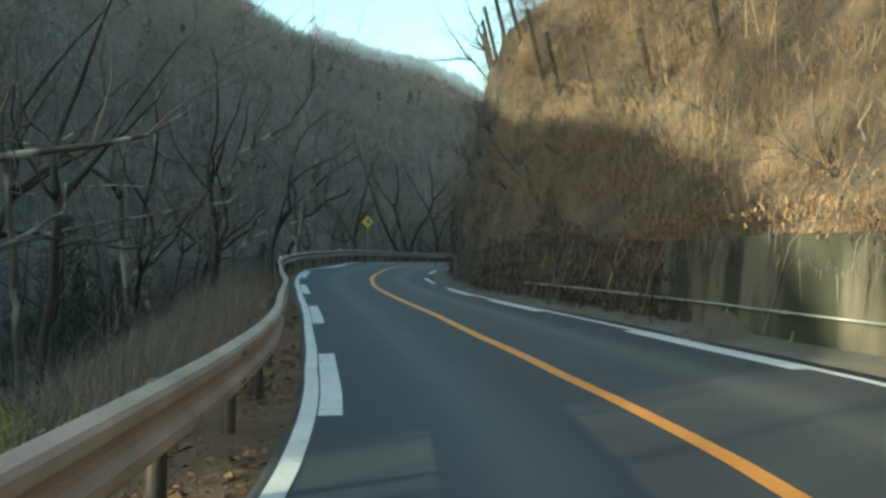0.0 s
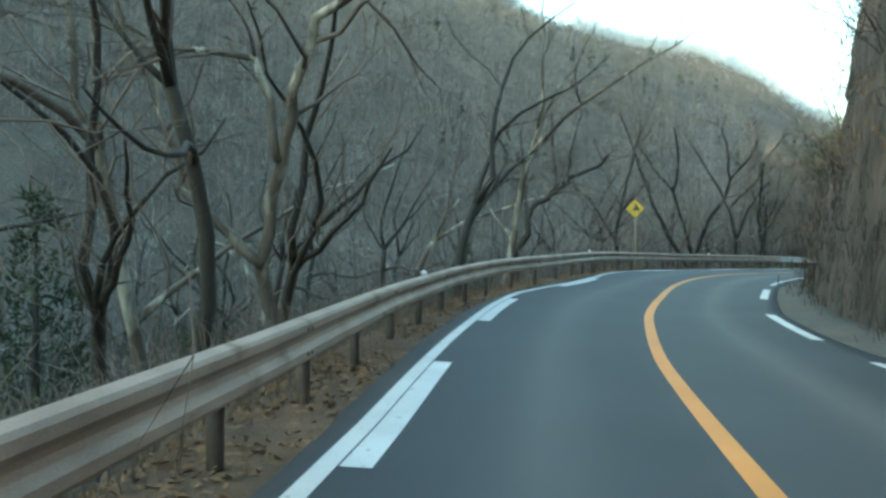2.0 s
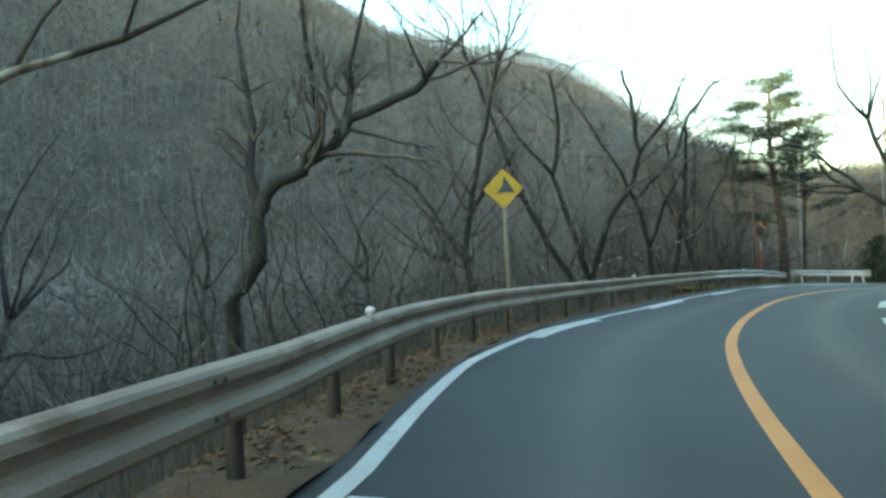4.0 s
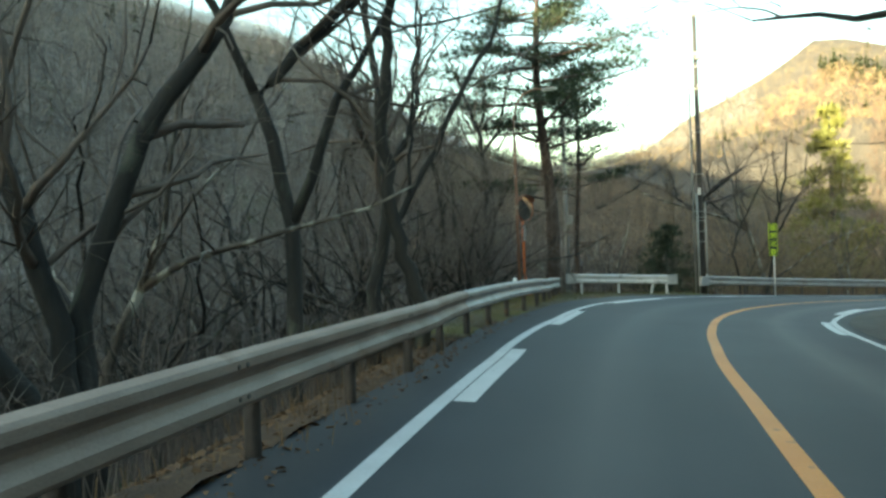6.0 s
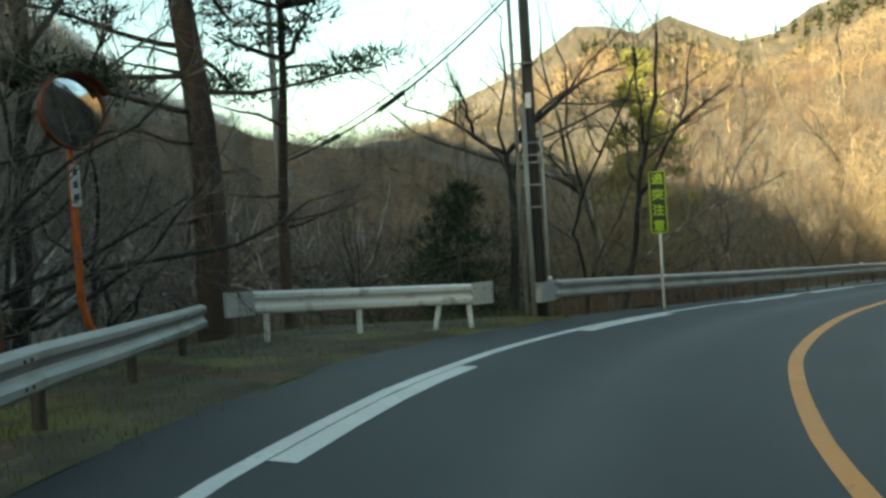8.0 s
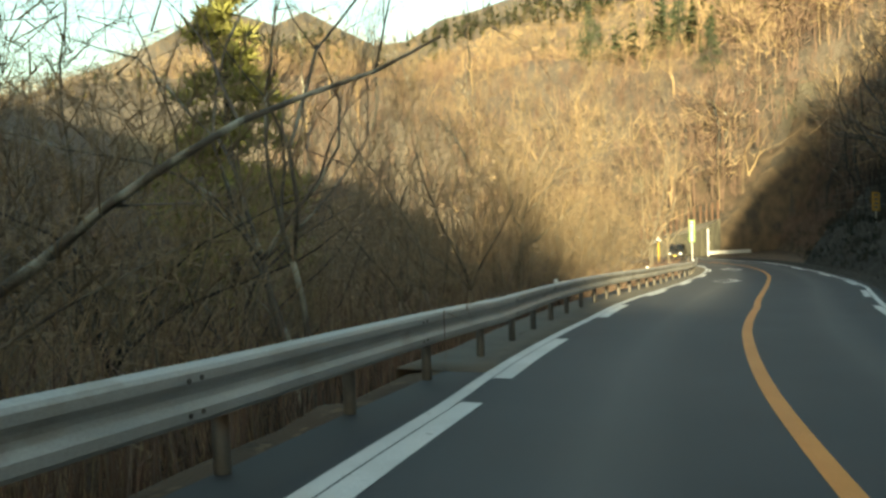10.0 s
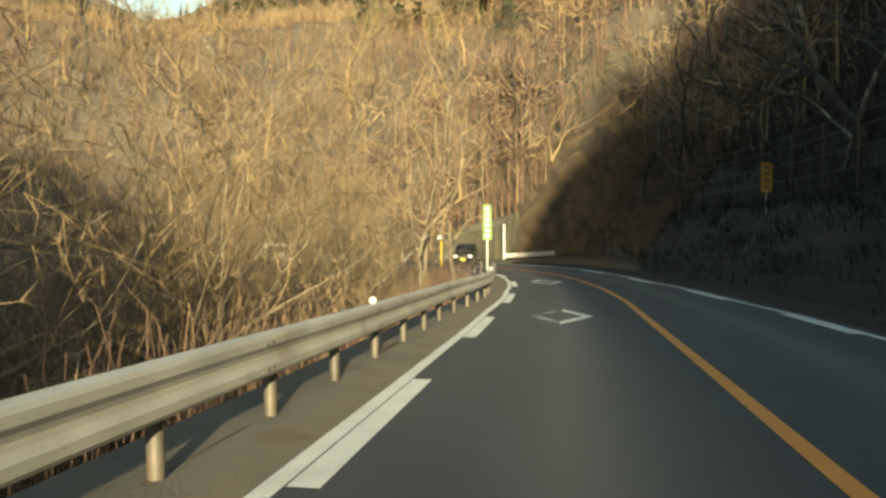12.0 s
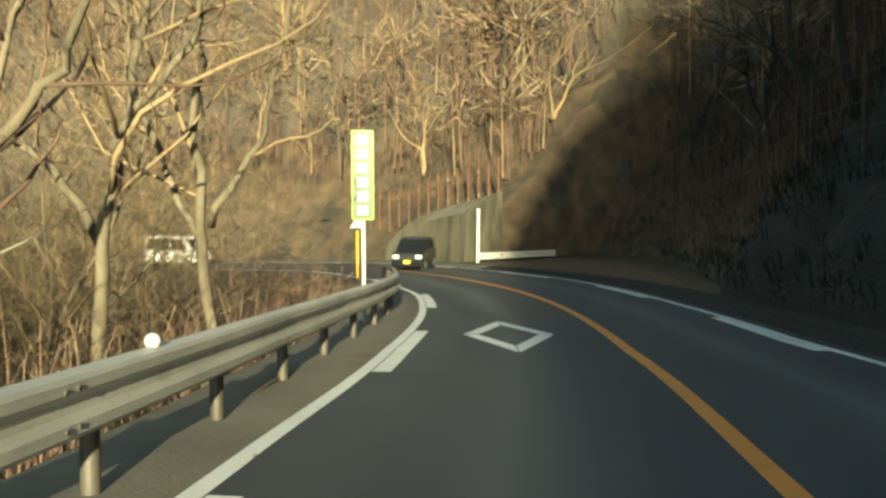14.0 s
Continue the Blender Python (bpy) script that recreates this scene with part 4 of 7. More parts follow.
def shaped_tree(seed, x, y, heading, limbs, radius, label, bark, twig, boughs=11, sprays=7, twigs=3, thin=0.62, reach=(0.2, 0.38), limb=0.85):
    """A leafless tree whose main limbs follow given lines (across, height above the road's level), turned to a heading."""
    rng = random.Random(seed)
    ground_z = land_at(x, y)
    tree = thing("bare_tree", label, "tree", (x, y, ground_z), heading, "bare trees on the stream bank")
    tv, tf, cv, cf = [], [], [], []
    made = []
    for k, line in enumerate(limbs):
        slope = rng.uniform(-0.25, 0.25)
        if k == 0 or line[0][1] == limbs[0][0][1]:
            line = [(line[0][0] - 0.05, ground_z - 0.5)] + list(line)
            y0, r0 = 0.0, radius
        else:
            near = min(((abs(px - line[0][0]) + abs(pz - line[0][1]), py, pr) for px, py, pz, pr in made))
            y0, r0 = near[1], near[2] * limb
        pts = []
        for a, b in zip(line, line[1:]):
            for q in range(3):
                pts.append((a[0] + (b[0] - a[0]) * q / 3, a[1] + (b[1] - a[1]) * q / 3))
        pts.append(line[-1])
        n = len(pts)
        path, radii = [], []
        for q, (px, pz) in enumerate(pts):
            depth = y0 + slope * max(0.0, pz - line[0][1]) + rng.gauss(0, 0.04)
            r = r0 * (1 - thin * q / (n - 1)) * (1.35 if k == 0 and q == 0 else 1.0)
            path.append(Vector((px + rng.gauss(0, 0.03), depth, pz - ground_z)))
            radii.append(r)
            made.append((px, depth, pz, r))
        tube(tv, tf, path, radii, 8)
        long = sum((path[q + 1] - path[q]).length for q in range(n - 1))
        for b in range(boughs):
            j = rng.randint(n // 3, n - 1) if b > 1 else n - 1
            along = (path[j] - path[j - 1]).normalized()
            r2 = radii[j] * rng.uniform(0.35, 0.6)
            bough = wander(rng, path[j], sideways(rng, along, rng.uniform(20, 65)), long * rng.uniform(*reach), 6, 0.24, 0.04)
            tube(cv, cf, bough, [r2 * (1 - 0.13 * q) + 0.004 for q in range(7)], 5)
            for c in range(sprays):
                q = rng.randint(1, 6)
                spray = wander(rng, bough[q], sideways(rng, bough[q] - bough[q - 1], rng.uniform(25, 60)), long * rng.uniform(0.08, 0.18), 3, 0.25, 0.03)
                spike(cv, cf, spray, max(0.009, r2 * 0.4))
                for _ in range(twigs):
                    w = rng.randint(1, 3)
                    spike(cv, cf, wander(rng, spray[w], sideways(rng, spray[w] - spray[w - 1], rng.uniform(25, 60)), long * rng.uniform(0.04, 0.09), 1, 0.2), 0.0075)
    part("trunk", mesh_of("trunk", tv, tf, bark, True), bark, tree)
    part("crown", mesh_of("crown", cv, cf, twig, True), twig, tree)
    return tree


DARK = "leafless tree with crooked dark limbs beside the guardrail"
shaped_tree(201, -3.2, 74.6, -1.6, [
    [(0.1, 0.05), (-0.53, 1.25), (-1.61, 3.07), (-2.39, 4.88), (-3.09, 7.0), (-3.66, 8.81), (-4.31, 10.6)],
    [(0.16, 0.05), (-0.05, 1.52), (-0.62, 3.6), (-1.24, 5.78), (-0.87, 7.9), (-1.24, 9.9)], [(-1.24, 5.78), (-2.55, 7.4), (-3.37, 8.8)],
    [(0.21, 0.05), (0.08, 1.65), (0.79, 3.82), (1.91, 5.38), (2.2, 6.55), (2.09, 8.5), (1.73, 10.0)], [(2.2, 6.55), (3.39, 7.96), (4.06, 9.3)]],
    0.17, "leafless tree forking low into several dark trunks", M["bark"], M["twig"], 14, 8, 4)
shaped_tree(202, -0.65, 76.7, -1.6, [
    [(0.05, 0.25), (0.11, 2.76), (-0.36, 4.8), (0.28, 5.6), (1.34, 6.55), (2.04, 8.4), (3.23, 9.8)],
    [(-0.36, 4.8), (-1.34, 6.7), (-2.26, 8.3), (-3.03, 9.5)], [(0.11, 2.76), (0.9, 4.72), (1.74, 6.2)]], 0.14, DARK, M["bark"], M["twig"], 10, 8, 3)
shaped_tree(203, -6.6, 68.5, -1.6, [
    [(-0.63, 0.44), (-0.62, 1.78), (-0.79, 2.52), (-0.46, 3.96), (-0.07, 5.5), (0.32, 6.96), (0.76, 8.4)],
    [(-0.79, 2.52), (-1.46, 3.7), (-2.34, 5.0), (-3.35, 5.8)], [(-0.46, 3.96), (0.37, 4.96), (1.15, 5.85)]], 0.15, DARK, M["bark"], M["twig"], 17, 9, 4)
shaped_tree(204, 1.25, 83.9, -14.8, [
    [(-0.03, 0.79), (0.15, 1.78), (0.38, 3.07), (0.55, 4.31), (0.37, 5.13), (0.31, 6.13), (0.1, 8.6)],
    [(0.55, 4.31), (0.89, 4.85), (1.16, 5.83), (1.3, 8.0)], [(0.45, 3.75), (0.21, 4.39), (-0.07, 5.03), (-0.6, 6.6)]], 0.2, DARK, M["bark"], M["twig"], 17, 9, 4)
shaped_tree(205, -10.0, 57.1, 4.6, [
    [(-0.8, 1.7), (-0.25, 2.6), (-0.2, 3.4), (0.13, 4.03), (0.74, 4.25), (1.26, 4.68), (1.79, 5.21), (3.02, 5.7), (3.5, 6.2)],
    [(1.06, 4.59), (1.14, 5.29), (1.07, 6.14), (0.9, 8.2)], [(-0.2, 3.4), (-0.4, 4.32), (-0.3, 5.22), (-0.7, 7.4)], [(1.5, 4.92), (1.72, 5.68), (1.71, 6.25), (2.1, 8.0)]],
    0.19, "old leafless tree with a thick bent dark trunk", M["bark"], M["twig"], 13, 8, 3, reach=(0.12, 0.24))
shaped_tree(206, -9.0, 31.9, 18.4, [
    [(0.0, 0.47), (-0.11, 1.44), (0.22, 3.09), (0.51, 4.16), (0.94, 5.24), (1.81, 5.83), (2.59, 6.4), (3.4, 7.6)],
    [(-0.11, 1.44), (-0.89, 2.12), (-1.47, 2.89), (-1.97, 4.05), (-2.2, 6.0)], [(0.22, 3.09), (0.07, 4.06), (-0.22, 4.74), (-1.59, 4.93), (-2.6, 5.4)]],
    0.13, "leafless tree with pale patches on crooked grey limbs", M["bark_grey"], M["twig"])
shaped_tree(215, -11.56, 22.47, 13.7, [
    [(0.07, -0.54), (0.04, 0.29), (0.05, 1.64), (-0.04, 3.0), (-0.12, 4.25), (-0.06, 5.5), (-0.14, 6.96)],
    [(-0.04, 3.0), (0.4, 2.9), (1.34, 3.12), (2.48, 3.24), (3.52, 3.21), (4.26, 3.06)], [(0.05, 1.64), (1.05, 1.97), (2.39, 2.25), (3.95, 2.59), (5.4, 2.87), (6.43, 3.62)],
    [(-0.12, 4.25), (1.0, 4.16), (2.14, 4.91), (2.85, 5.76), (3.15, 6.6)], [(-0.06, 5.5), (-0.91, 6.32), (-1.35, 7.36)]],
    0.12, "leafless tree holding long pale level limbs over the bank", M["bark_grey"], M["twig"], 10, 6, 3, 0.55, (0.12, 0.26), 0.5)
shaped_tree(216, 7.01, 97.13, -14.8, [
    [(0.01, 0.35), (0.05, 1.64), (0.06, 3.25), (0.1, 4.78), (0.07, 6.31), (-0.11, 7.37), (-0.53, 8.44), (-1.08, 10.08)],
    [(0.07, 6.31), (0.87, 7.56), (1.11, 8.99), (1.59, 10.42)], [(0.1, 4.78), (-0.69, 5.71), (-1.62, 6.25), (-2.72, 6.79)],
    [(-0.11, 7.37), (0.28, 8.56), (0.22, 10.33)], [(0.06, 3.25), (0.85, 4.34), (1.47, 5.43)]],
    0.16, "leafless tree with a straight dark trunk and dense twiggy crown", M["bark"], M["twig"], 16, 8, 4, 0.55, (0.2, 0.42), 0.7)
shaped_tree(221, 1.37, 76.9, -10.0, [
    [(0.02, 1.29), (-0.17, 1.99), (-0.35, 2.7), (-0.44, 3.57), (-0.45, 4.45), (-0.35, 5.32), (-0.26, 6.19), (-0.16, 7.6)],
    [(-0.35, 2.7), (-0.04, 3.25), (0.43, 4.11), (0.9, 5.09), (1.32, 5.78), (1.8, 7.2)],
    [(-0.11, 3.12), (-0.05, 3.73), (-0.06, 4.43), (0.06, 5.3), (0.13, 6.0), (0.09, 7.0)]],
    0.13, DARK, M["bark"], M["twig"], 5, 7, 3, 0.5, limb=0.55)
shaped_tree(222, 20.2, 101.6, -38.45, [
    [(-1.44, -0.51), (-1.4, 0.94), (-1.37, 2.29), (-1.38, 3.18), (-1.48, 3.9), (-1.04, 4.5), (-0.56, 4.87), (0.27, 5.5)],
    [(-0.93, 4.53), (-0.62, 4.07), (-0.28, 3.74), (0.13, 3.23)], [(-0.28, 3.74), (-0.21, 4.07), (0.2, 4.32), (0.57, 4.52), (0.98, 4.53)],
    [(-1.48, 3.9), (-1.87, 4.15), (-2.42, 4.49), (-2.49, 5.12), (-2.78, 6.0)], [(-1.38, 3.18), (-1.12, 3.88), (-0.91, 4.31), (-0.79, 4.75), (-0.93, 5.8)]],
    0.13, "twisted leafless tree with a broken hooked bough behind the utility pole", M["bark"], M["twig_dusk"], 9, 8, 4, 0.45, (0.3, 0.6), 0.7)
shaped_tree(223, 23.5, 101.5, -38.45, [
    [(-1.13, -1.04), (-0.83, 0.41), (-0.56, 1.95), (-0.4, 3.28), (-0.26, 3.83), (-0.06, 4.59), (0.1, 5.5), (0.22, 7.0)],
    [(-0.26, 3.83), (-0.33, 4.71), (-0.41, 5.53), (-0.5, 6.9)], [(-0.48, 2.46), (0.19, 3.55), (0.59, 4.29), (0.73, 4.46), (0.89, 5.04), (1.11, 6.6)],
    [(0.73, 4.46), (1.19, 4.82), (1.78, 5.19), (2.2, 5.42)]],
    0.1, "slender forked leafless tree behind the caution sign", M["bark"], M["twig_dusk"], 8, 7, 3, 0.6)
shaped_tree(224, 22.0, 101.0, -38.45, [
    [(-1.21, -0.37), (-1.27, 0.78), (-1.41, 1.55), (-1.05, 2.75), (-0.62, 3.61), (-0.32, 4.11), (0.22, 5.01), (0.5, 6.0)],
    [(-0.62, 3.61), (-0.84, 4.23), (-0.99, 4.8), (-1.1, 5.8)]],
    0.055, "thin crooked leafless tree behind the guardrail", M["bark"], M["twig_dusk"], 9, 7, 3, 0.6)
PALE_TREE = "leafless tree with pale sunlit trunk close behind the guardrail"
shaped_tree(211, 71.32, 118.13, -63.8, [
    [(0.0, -3.17), (-0.07, -2.15), (-0.15, -1.07), (-0.16, 0.0), (-0.11, 0.91), (-0.16, 1.9), (0.1, 4.2)],
    [(-0.08, -1.79), (0.46, -1.07), (0.79, -0.61), (0.98, 0.0), (1.3, 1.6)], [(-0.12, -1.93), (-0.55, -1.28), (-0.82, -0.6), (-1.16, 0.22), (-1.5, 2.0)]],
    0.085, PALE_TREE, M["bark_pale"], M["twig_pale"], 9, 6, 3)
shaped_tree(212, 70.38, 118.92, -63.8, [
    [(0.0, -3.15), (0.03, -1.97), (0.23, -1.15), (0.38, -0.54), (0.61, 0.4), (0.8, 1.33), (1.0, 4.0)],
    [(0.03, -1.97), (-0.36, -1.29), (-0.82, -0.81), (-1.36, -0.6), (-2.2, 0.8)], [(0.38, -0.54), (0.98, 0.13), (1.33, 0.8), (1.5, 2.8)]],
    0.1, PALE_TREE, M["bark_pale"], M["twig_pale"], 9, 6, 3)
shaped_tree(213, 68.53, 118.17, -63.8, [
    [(0.0, -2.82), (-0.03, -2.15), (0.22, -1.11), (0.7, -0.65), (1.15, -0.19), (1.6, 1.4)],
    [(-0.03, -2.15), (-0.25, -1.33), (-0.32, -0.35), (-0.5, 2.6)], [(0.22, -1.11), (0.33, -0.35), (0.57, 0.45), (0.6, 3.0)]],
    0.085, PALE_TREE, M["bark_pale"], M["twig_red"], 9, 6, 3)
shaped_tree(214, 43.65, 110.83, -62.1, [
    [(-0.03, -1.83), (0.0, -1.11), (0.04, -0.33), (0.17, 0.38), (0.23, 0.83), (0.32, 1.36), (0.42, 1.91), (0.71, 2.39), (1.08, 3.14)],
    [(0.23, 0.83), (0.75, 1.35), (1.19, 1.9), (2.04, 2.37), (2.88, 2.84)], [(0.04, -0.33), (0.64, 0.02), (1.0, 0.37), (1.65, 0.92), (2.37, 1.37)],
    [(0.17, 0.38), (-0.08, 0.59), (-0.23, 1.29), (-0.28, 2.06), (-0.45, 2.95)]],
    0.06, "slender leafless tree with pale patchy bark behind the guardrail", M["bark_pale"], M["twig_pale"], 10, 6, 3)
GREY = [tree_thing("bare_tree", "tall leafless tree with grey-brown bark on the stream bank", "tree", 11 + k, M["bark_grey"] if k in (1, 4) else M["bark"], M["twig"], "bare trees on the stream bank", **how)
        for k, how in enumerate([
            dict(height=13, radius=0.17, fork=0.30, limbs=4, boughs=7, sprays=4, twigs=2, spread=42, wobble=0.24),
            dict(height=14, radius=0.15, fork=0.45, limbs=4, boughs=6, sprays=4, twigs=2, spread=40, wobble=0.22),
            dict(height=11, radius=0.15, stems=2, fork=0.3, limbs=3, boughs=5, sprays=4, twigs=2, spread=42, wobble=0.25),
            dict(height=15, radius=0.16, fork=0.5, limbs=5, boughs=5, sprays=4, twigs=2, spread=50, wobble=0.25),
            dict(height=12, radius=0.12, stems=3, fork=0.35, limbs=3, boughs=5, sprays=4, twigs=2, spread=38, wobble=0.24),
        ])]
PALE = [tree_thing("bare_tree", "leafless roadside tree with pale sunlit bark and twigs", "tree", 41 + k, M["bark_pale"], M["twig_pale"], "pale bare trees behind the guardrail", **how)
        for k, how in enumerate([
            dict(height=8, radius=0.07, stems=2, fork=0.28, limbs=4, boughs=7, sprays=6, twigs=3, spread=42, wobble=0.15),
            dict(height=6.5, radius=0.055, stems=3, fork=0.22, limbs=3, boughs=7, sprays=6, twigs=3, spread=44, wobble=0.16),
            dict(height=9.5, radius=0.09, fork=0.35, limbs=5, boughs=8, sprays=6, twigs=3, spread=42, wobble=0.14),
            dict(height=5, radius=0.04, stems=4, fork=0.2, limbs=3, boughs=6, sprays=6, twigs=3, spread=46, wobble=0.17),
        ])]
SHRUB = [tree_thing("bare_shrub", "leafless many-stemmed shrub with light grey twigs on the stream bank", "shrub", 61 + k, M["bark"], M["twig"], "bare shrubs on the stream bank", **how)
         for k, how in enumerate([
             dict(height=5.5, radius=0.06, stems=4, fork=0.25, limbs=3, boughs=5, sprays=4, twigs=2, spread=46, wobble=0.26),
             dict(height=7.0, radius=0.07, stems=3, fork=0.3, limbs=3, boughs=5, sprays=4, twigs=2, spread=42, wobble=0.26)])]
DENSE = [tree_thing("bare_tree", "dark leafless tree with a dense crown of twisted twigs", "tree", 81 + k, M["bark"], M["twig"], "bare trees on the stream bank", **how)
         for k, how in enumerate([
             dict(height=11, radius=0.14, fork=0.25, limbs=6, boughs=9, sprays=7, twigs=3, spread=46, wobble=0.27),
             dict(height=12, radius=0.13, stems=2, fork=0.3, limbs=4, boughs=8, sprays=6, twigs=3, spread=44, wobble=0.28)])]
used = set()
# places close to the road that stay bare, so that no bough hangs into the lane
BARE = [(56.41, 114.52), (60.22, 117.06), (31.91, 106.11), (20.95, 101.74), (17.95, 100.4), (50.44, 112.91), (68.99, 120.27), (-7.68, 60.12)]


def put(stock, k, x, y, turn, size=1.0, tilt=(0, 0), z=None):
    """The first use of a tree moves it into place, later ones copy it."""
    tree = stock[k]
    if any(math.hypot(x - a, y - b) < 0.4 for a, b in BARE):
        return None
    if tree.name not in used:
        used.add(tree.name)
        return placed_first(tree, x, y, turn, size, tilt=tilt)
    m = pose(x, y, land_at(x, y) - 0.15 if z is None else z, tilt[0], tilt[1], turn)
    made = copy_thing(tree, m)
    made.matrix_basis = m @ Matrix.Diagonal((size, size, size, 1))
    return made


# dark, crooked trees among the pale ones behind the long guardrail: s, metres out, stock, turn, size
for s, out, k, turn, size in [(153.5, 10.0, 0, 40, 0.62), (157.0, 9.5, 1, 150, 0.6), (162.0, 8.5, 0, 200, 0.5)]:
    at, _turn = spot(s, float(RAIL(s)) - out)
    put(DENSE, k, at.x, at.y, turn, size)
put(DENSE, 0, 5.9, 93.0, 60, 0.75)
put(DENSE, 1, 2.6, 90.4, 140, 0.7)
# trees that stand out along the road: stock, x, y, turn, size, tilt
for k, x, y, turn, size, tilt in [
        (3, -14.4, 24.5, 20, 1.0, (0, 0)), (1, -12.5, 33.4, 70, 1.0, (0, 3)), (0, -12.0, 30.4, 200, 0.8, (0, 0)),
        (0, -8.6, 41.3, 310, 0.85, (0, 0)),
        (1, -4.5, 79.5, 130, 0.7, (0, -5)), (4, -9.5, 72.0, 0, 0.8, (0, 0)),
        (0, 3.4, 95.2, 35, 0.72, (0, 4)), (2, 0.8, 92.6, 120, 0.85, (3, 0)), (4, 5.4, 100.8, 220, 0.8, (0, 0)), (3, 2.4, 99.8, 300, 0.7, (0, -5)), (2, -1.6, 97.2, 10, 0.9, (0, 3)), (0, 8.0, 104.4, 170, 0.7, (-3, 0)),
        (2, 27.5, 107.5, 210, 0.7, (0, 0))]:
    put(GREY, k, x, y, turn, size, tilt)
for k, x, y, turn, size in [(2, 71.6, 122.5, 40, 0.95), (0, 52.0, 114.0, 20, 1.0)]:
    put(PALE, k, x, y, turn, size)
for k, x, y, turn, size in [(0, 2.2, 91.0, 10, 1.0), (1, 0.2, 95.4, 80, 0.95), (0, 4.6, 97.6, 150, 1.0), (0, -0.8, 100.4, 260, 1.1), (1, 3.0, 103.0, 310, 1.1),
                            (0, -4.4, 97.0, 30, 1.05), (1, 6.4, 104.6, 120, 1.0), (0, 16.8, 106.2, 40, 0.62), (1, 18.6, 105.2, 190, 0.66), (0, 3.4, 92.8, 200, 0.8), (1, 5.3, 95.2, 20, 0.8), (0, 6.2, 99.4, 100, 0.95)]:
    put(DENSE, k, x, y, turn, size)
# trees that lean out from the cut
for s, d, k, turn, size, tilt in ((71, 0.35, 0, 40, 0.62, (0, -42)), (74, 0.4, 3, 160, 0.6, (0, -36)), (54, 2.2, 1, 90, 0.55, (0, -20)), (47, 2.4, 0, 250, 0.5, (0, -14))):
    p, _h = spot(s, float(foot(s)) + d)
    put(GREY, k, p.x, p.y, _h, size, tilt, p.z + float(cut_height(s, d)) - 0.5)
rng = random.Random(5)


def free(x, y, taken, gap):
    if any((x - a) ** 2 + (y - b) ** 2 < gap * gap for a, b in taken):
        return False
    taken.append((x, y))
    return True


taken = [(-3.2, 74.6), (-0.8, 77.5), (-6.6, 68.5), (1.25, 83.9), (-10.0, 57.1), (-9.0, 31.9)]
# the wooded bank below the road
for _ in range(900):
    s, out = rng.uniform(-24, 118), 1.8 + 24 * rng.random() ** 1.4
    if 88 < s < 103 and out < 8 or 48 < s < 82 and out < 11 or s < 14 and out < 4.5 or len(taken) >= 98:
        continue
    p, _h = spot(s, float(RAIL(s)) - out)
    if math.hypot(p.x + 5.5, p.y - 59) < 3 or math.hypot(p.x - 8, p.y - 94) < 4:
        continue
    if free(p.x, p.y, taken, 2.4):
        how = (rng.randrange(5), p.x, p.y, rng.uniform(0, 360), rng.uniform(0.5, 0.95), (rng.gauss(0, 4), rng.gauss(0, 4)))
        if s > -5 and (out < 17 or 20 < s < 96) and math.hypot(p.x - 2.5, p.y - 87.5) > 1 and math.hypot(p.x + 5.5, p.y - 15.6) > 1:
            put(GREY, *how)
for _ in range(200):
    s, out = rng.uniform(75, 94), 9.0 + 14 * rng.random()
    if len(taken) >= 112:
        break
    p, _h = spot(s, float(RAIL(s)) - out)
    if free(p.x, p.y, taken, 1.8) and math.hypot(p.x - 8, p.y - 94) > 4:
        put(GREY, rng.choice((0, 2, 3, 4)), p.x, p.y, rng.uniform(0, 360), rng.uniform(0.65, 1.0), (rng.gauss(0, 6), rng.gauss(0, 7)))
rs_bank = random.Random(77)
shrubs = 0
for _ in range(300):
    s, out = rng.uniform(46, 84), 3.0 + 11 * rng.random()
    p, _h = spot(s, float(RAIL(s)) - out)
    if shrubs >= 22 or math.hypot(p.x + 5.5, p.y - 59) < 1.8 or not free(p.x, p.y, taken, 1.7):
        continue
    shrubs += 1
    if math.hypot(p.x + 0.9, p.y - 80.4) < 1.8:
        continue
    put(SHRUB, rng.randrange(2), p.x, p.y, rng.uniform(0, 360), rng.uniform(0.7, 1.15), (rng.gauss(0, 6), rng.gauss(0, 6)))
for _ in range(300):
    s, out = rs_bank.uniform(58, 86), rs_bank.uniform(9, 24)
    p, _h = spot(s, float(RAIL(s)) - out)
    if shrubs < 38 and free(p.x, p.y, taken, 1.6):
        shrubs += 1
        put(SHRUB, rs_bank.randrange(2), p.x, p.y, rs_bank.uniform(0, 360), rs_bank.uniform(1.15, 1.7), (rs_bank.gauss(0, 6), rs_bank.gauss(0, 6)))
taken = []
# sunlit thicket beyond the spur
for _ in range(900):
    s, out = rng.uniform(106, 180), 2.8 + 11 * rng.random() ** 1.3
    if s > 146 and out < 4.2 or s > 162 and out < 6.0 or len(taken) >= 100:
        continue
    p, _h = spot(s, float(RAIL(s)) - out)
    if free(p.x, p.y, taken, 1.5) and rng.random() < 0.22:
        put(GREY, rng.choice((2, 4)), p.x, p.y, rng.uniform(0, 360), rng.uniform(0.45, 0.7), (rng.gauss(0, 6), rng.gauss(0, 6)))
    elif (p.x, p.y) == taken[-1]:
        how = (rng.choice((0, 0, 1, 2, 3)), p.x, p.y, rng.uniform(0, 360), rng.uniform(0.75, 1.25), (rng.gauss(0, 5), rng.gauss(0, 5)))
        if math.hypot(p.x - 44.0, p.y - 110.7) > 2 and math.hypot(p.x - 34.0, p.y - 107.2) > 0.5:
            put(PALE, *how)
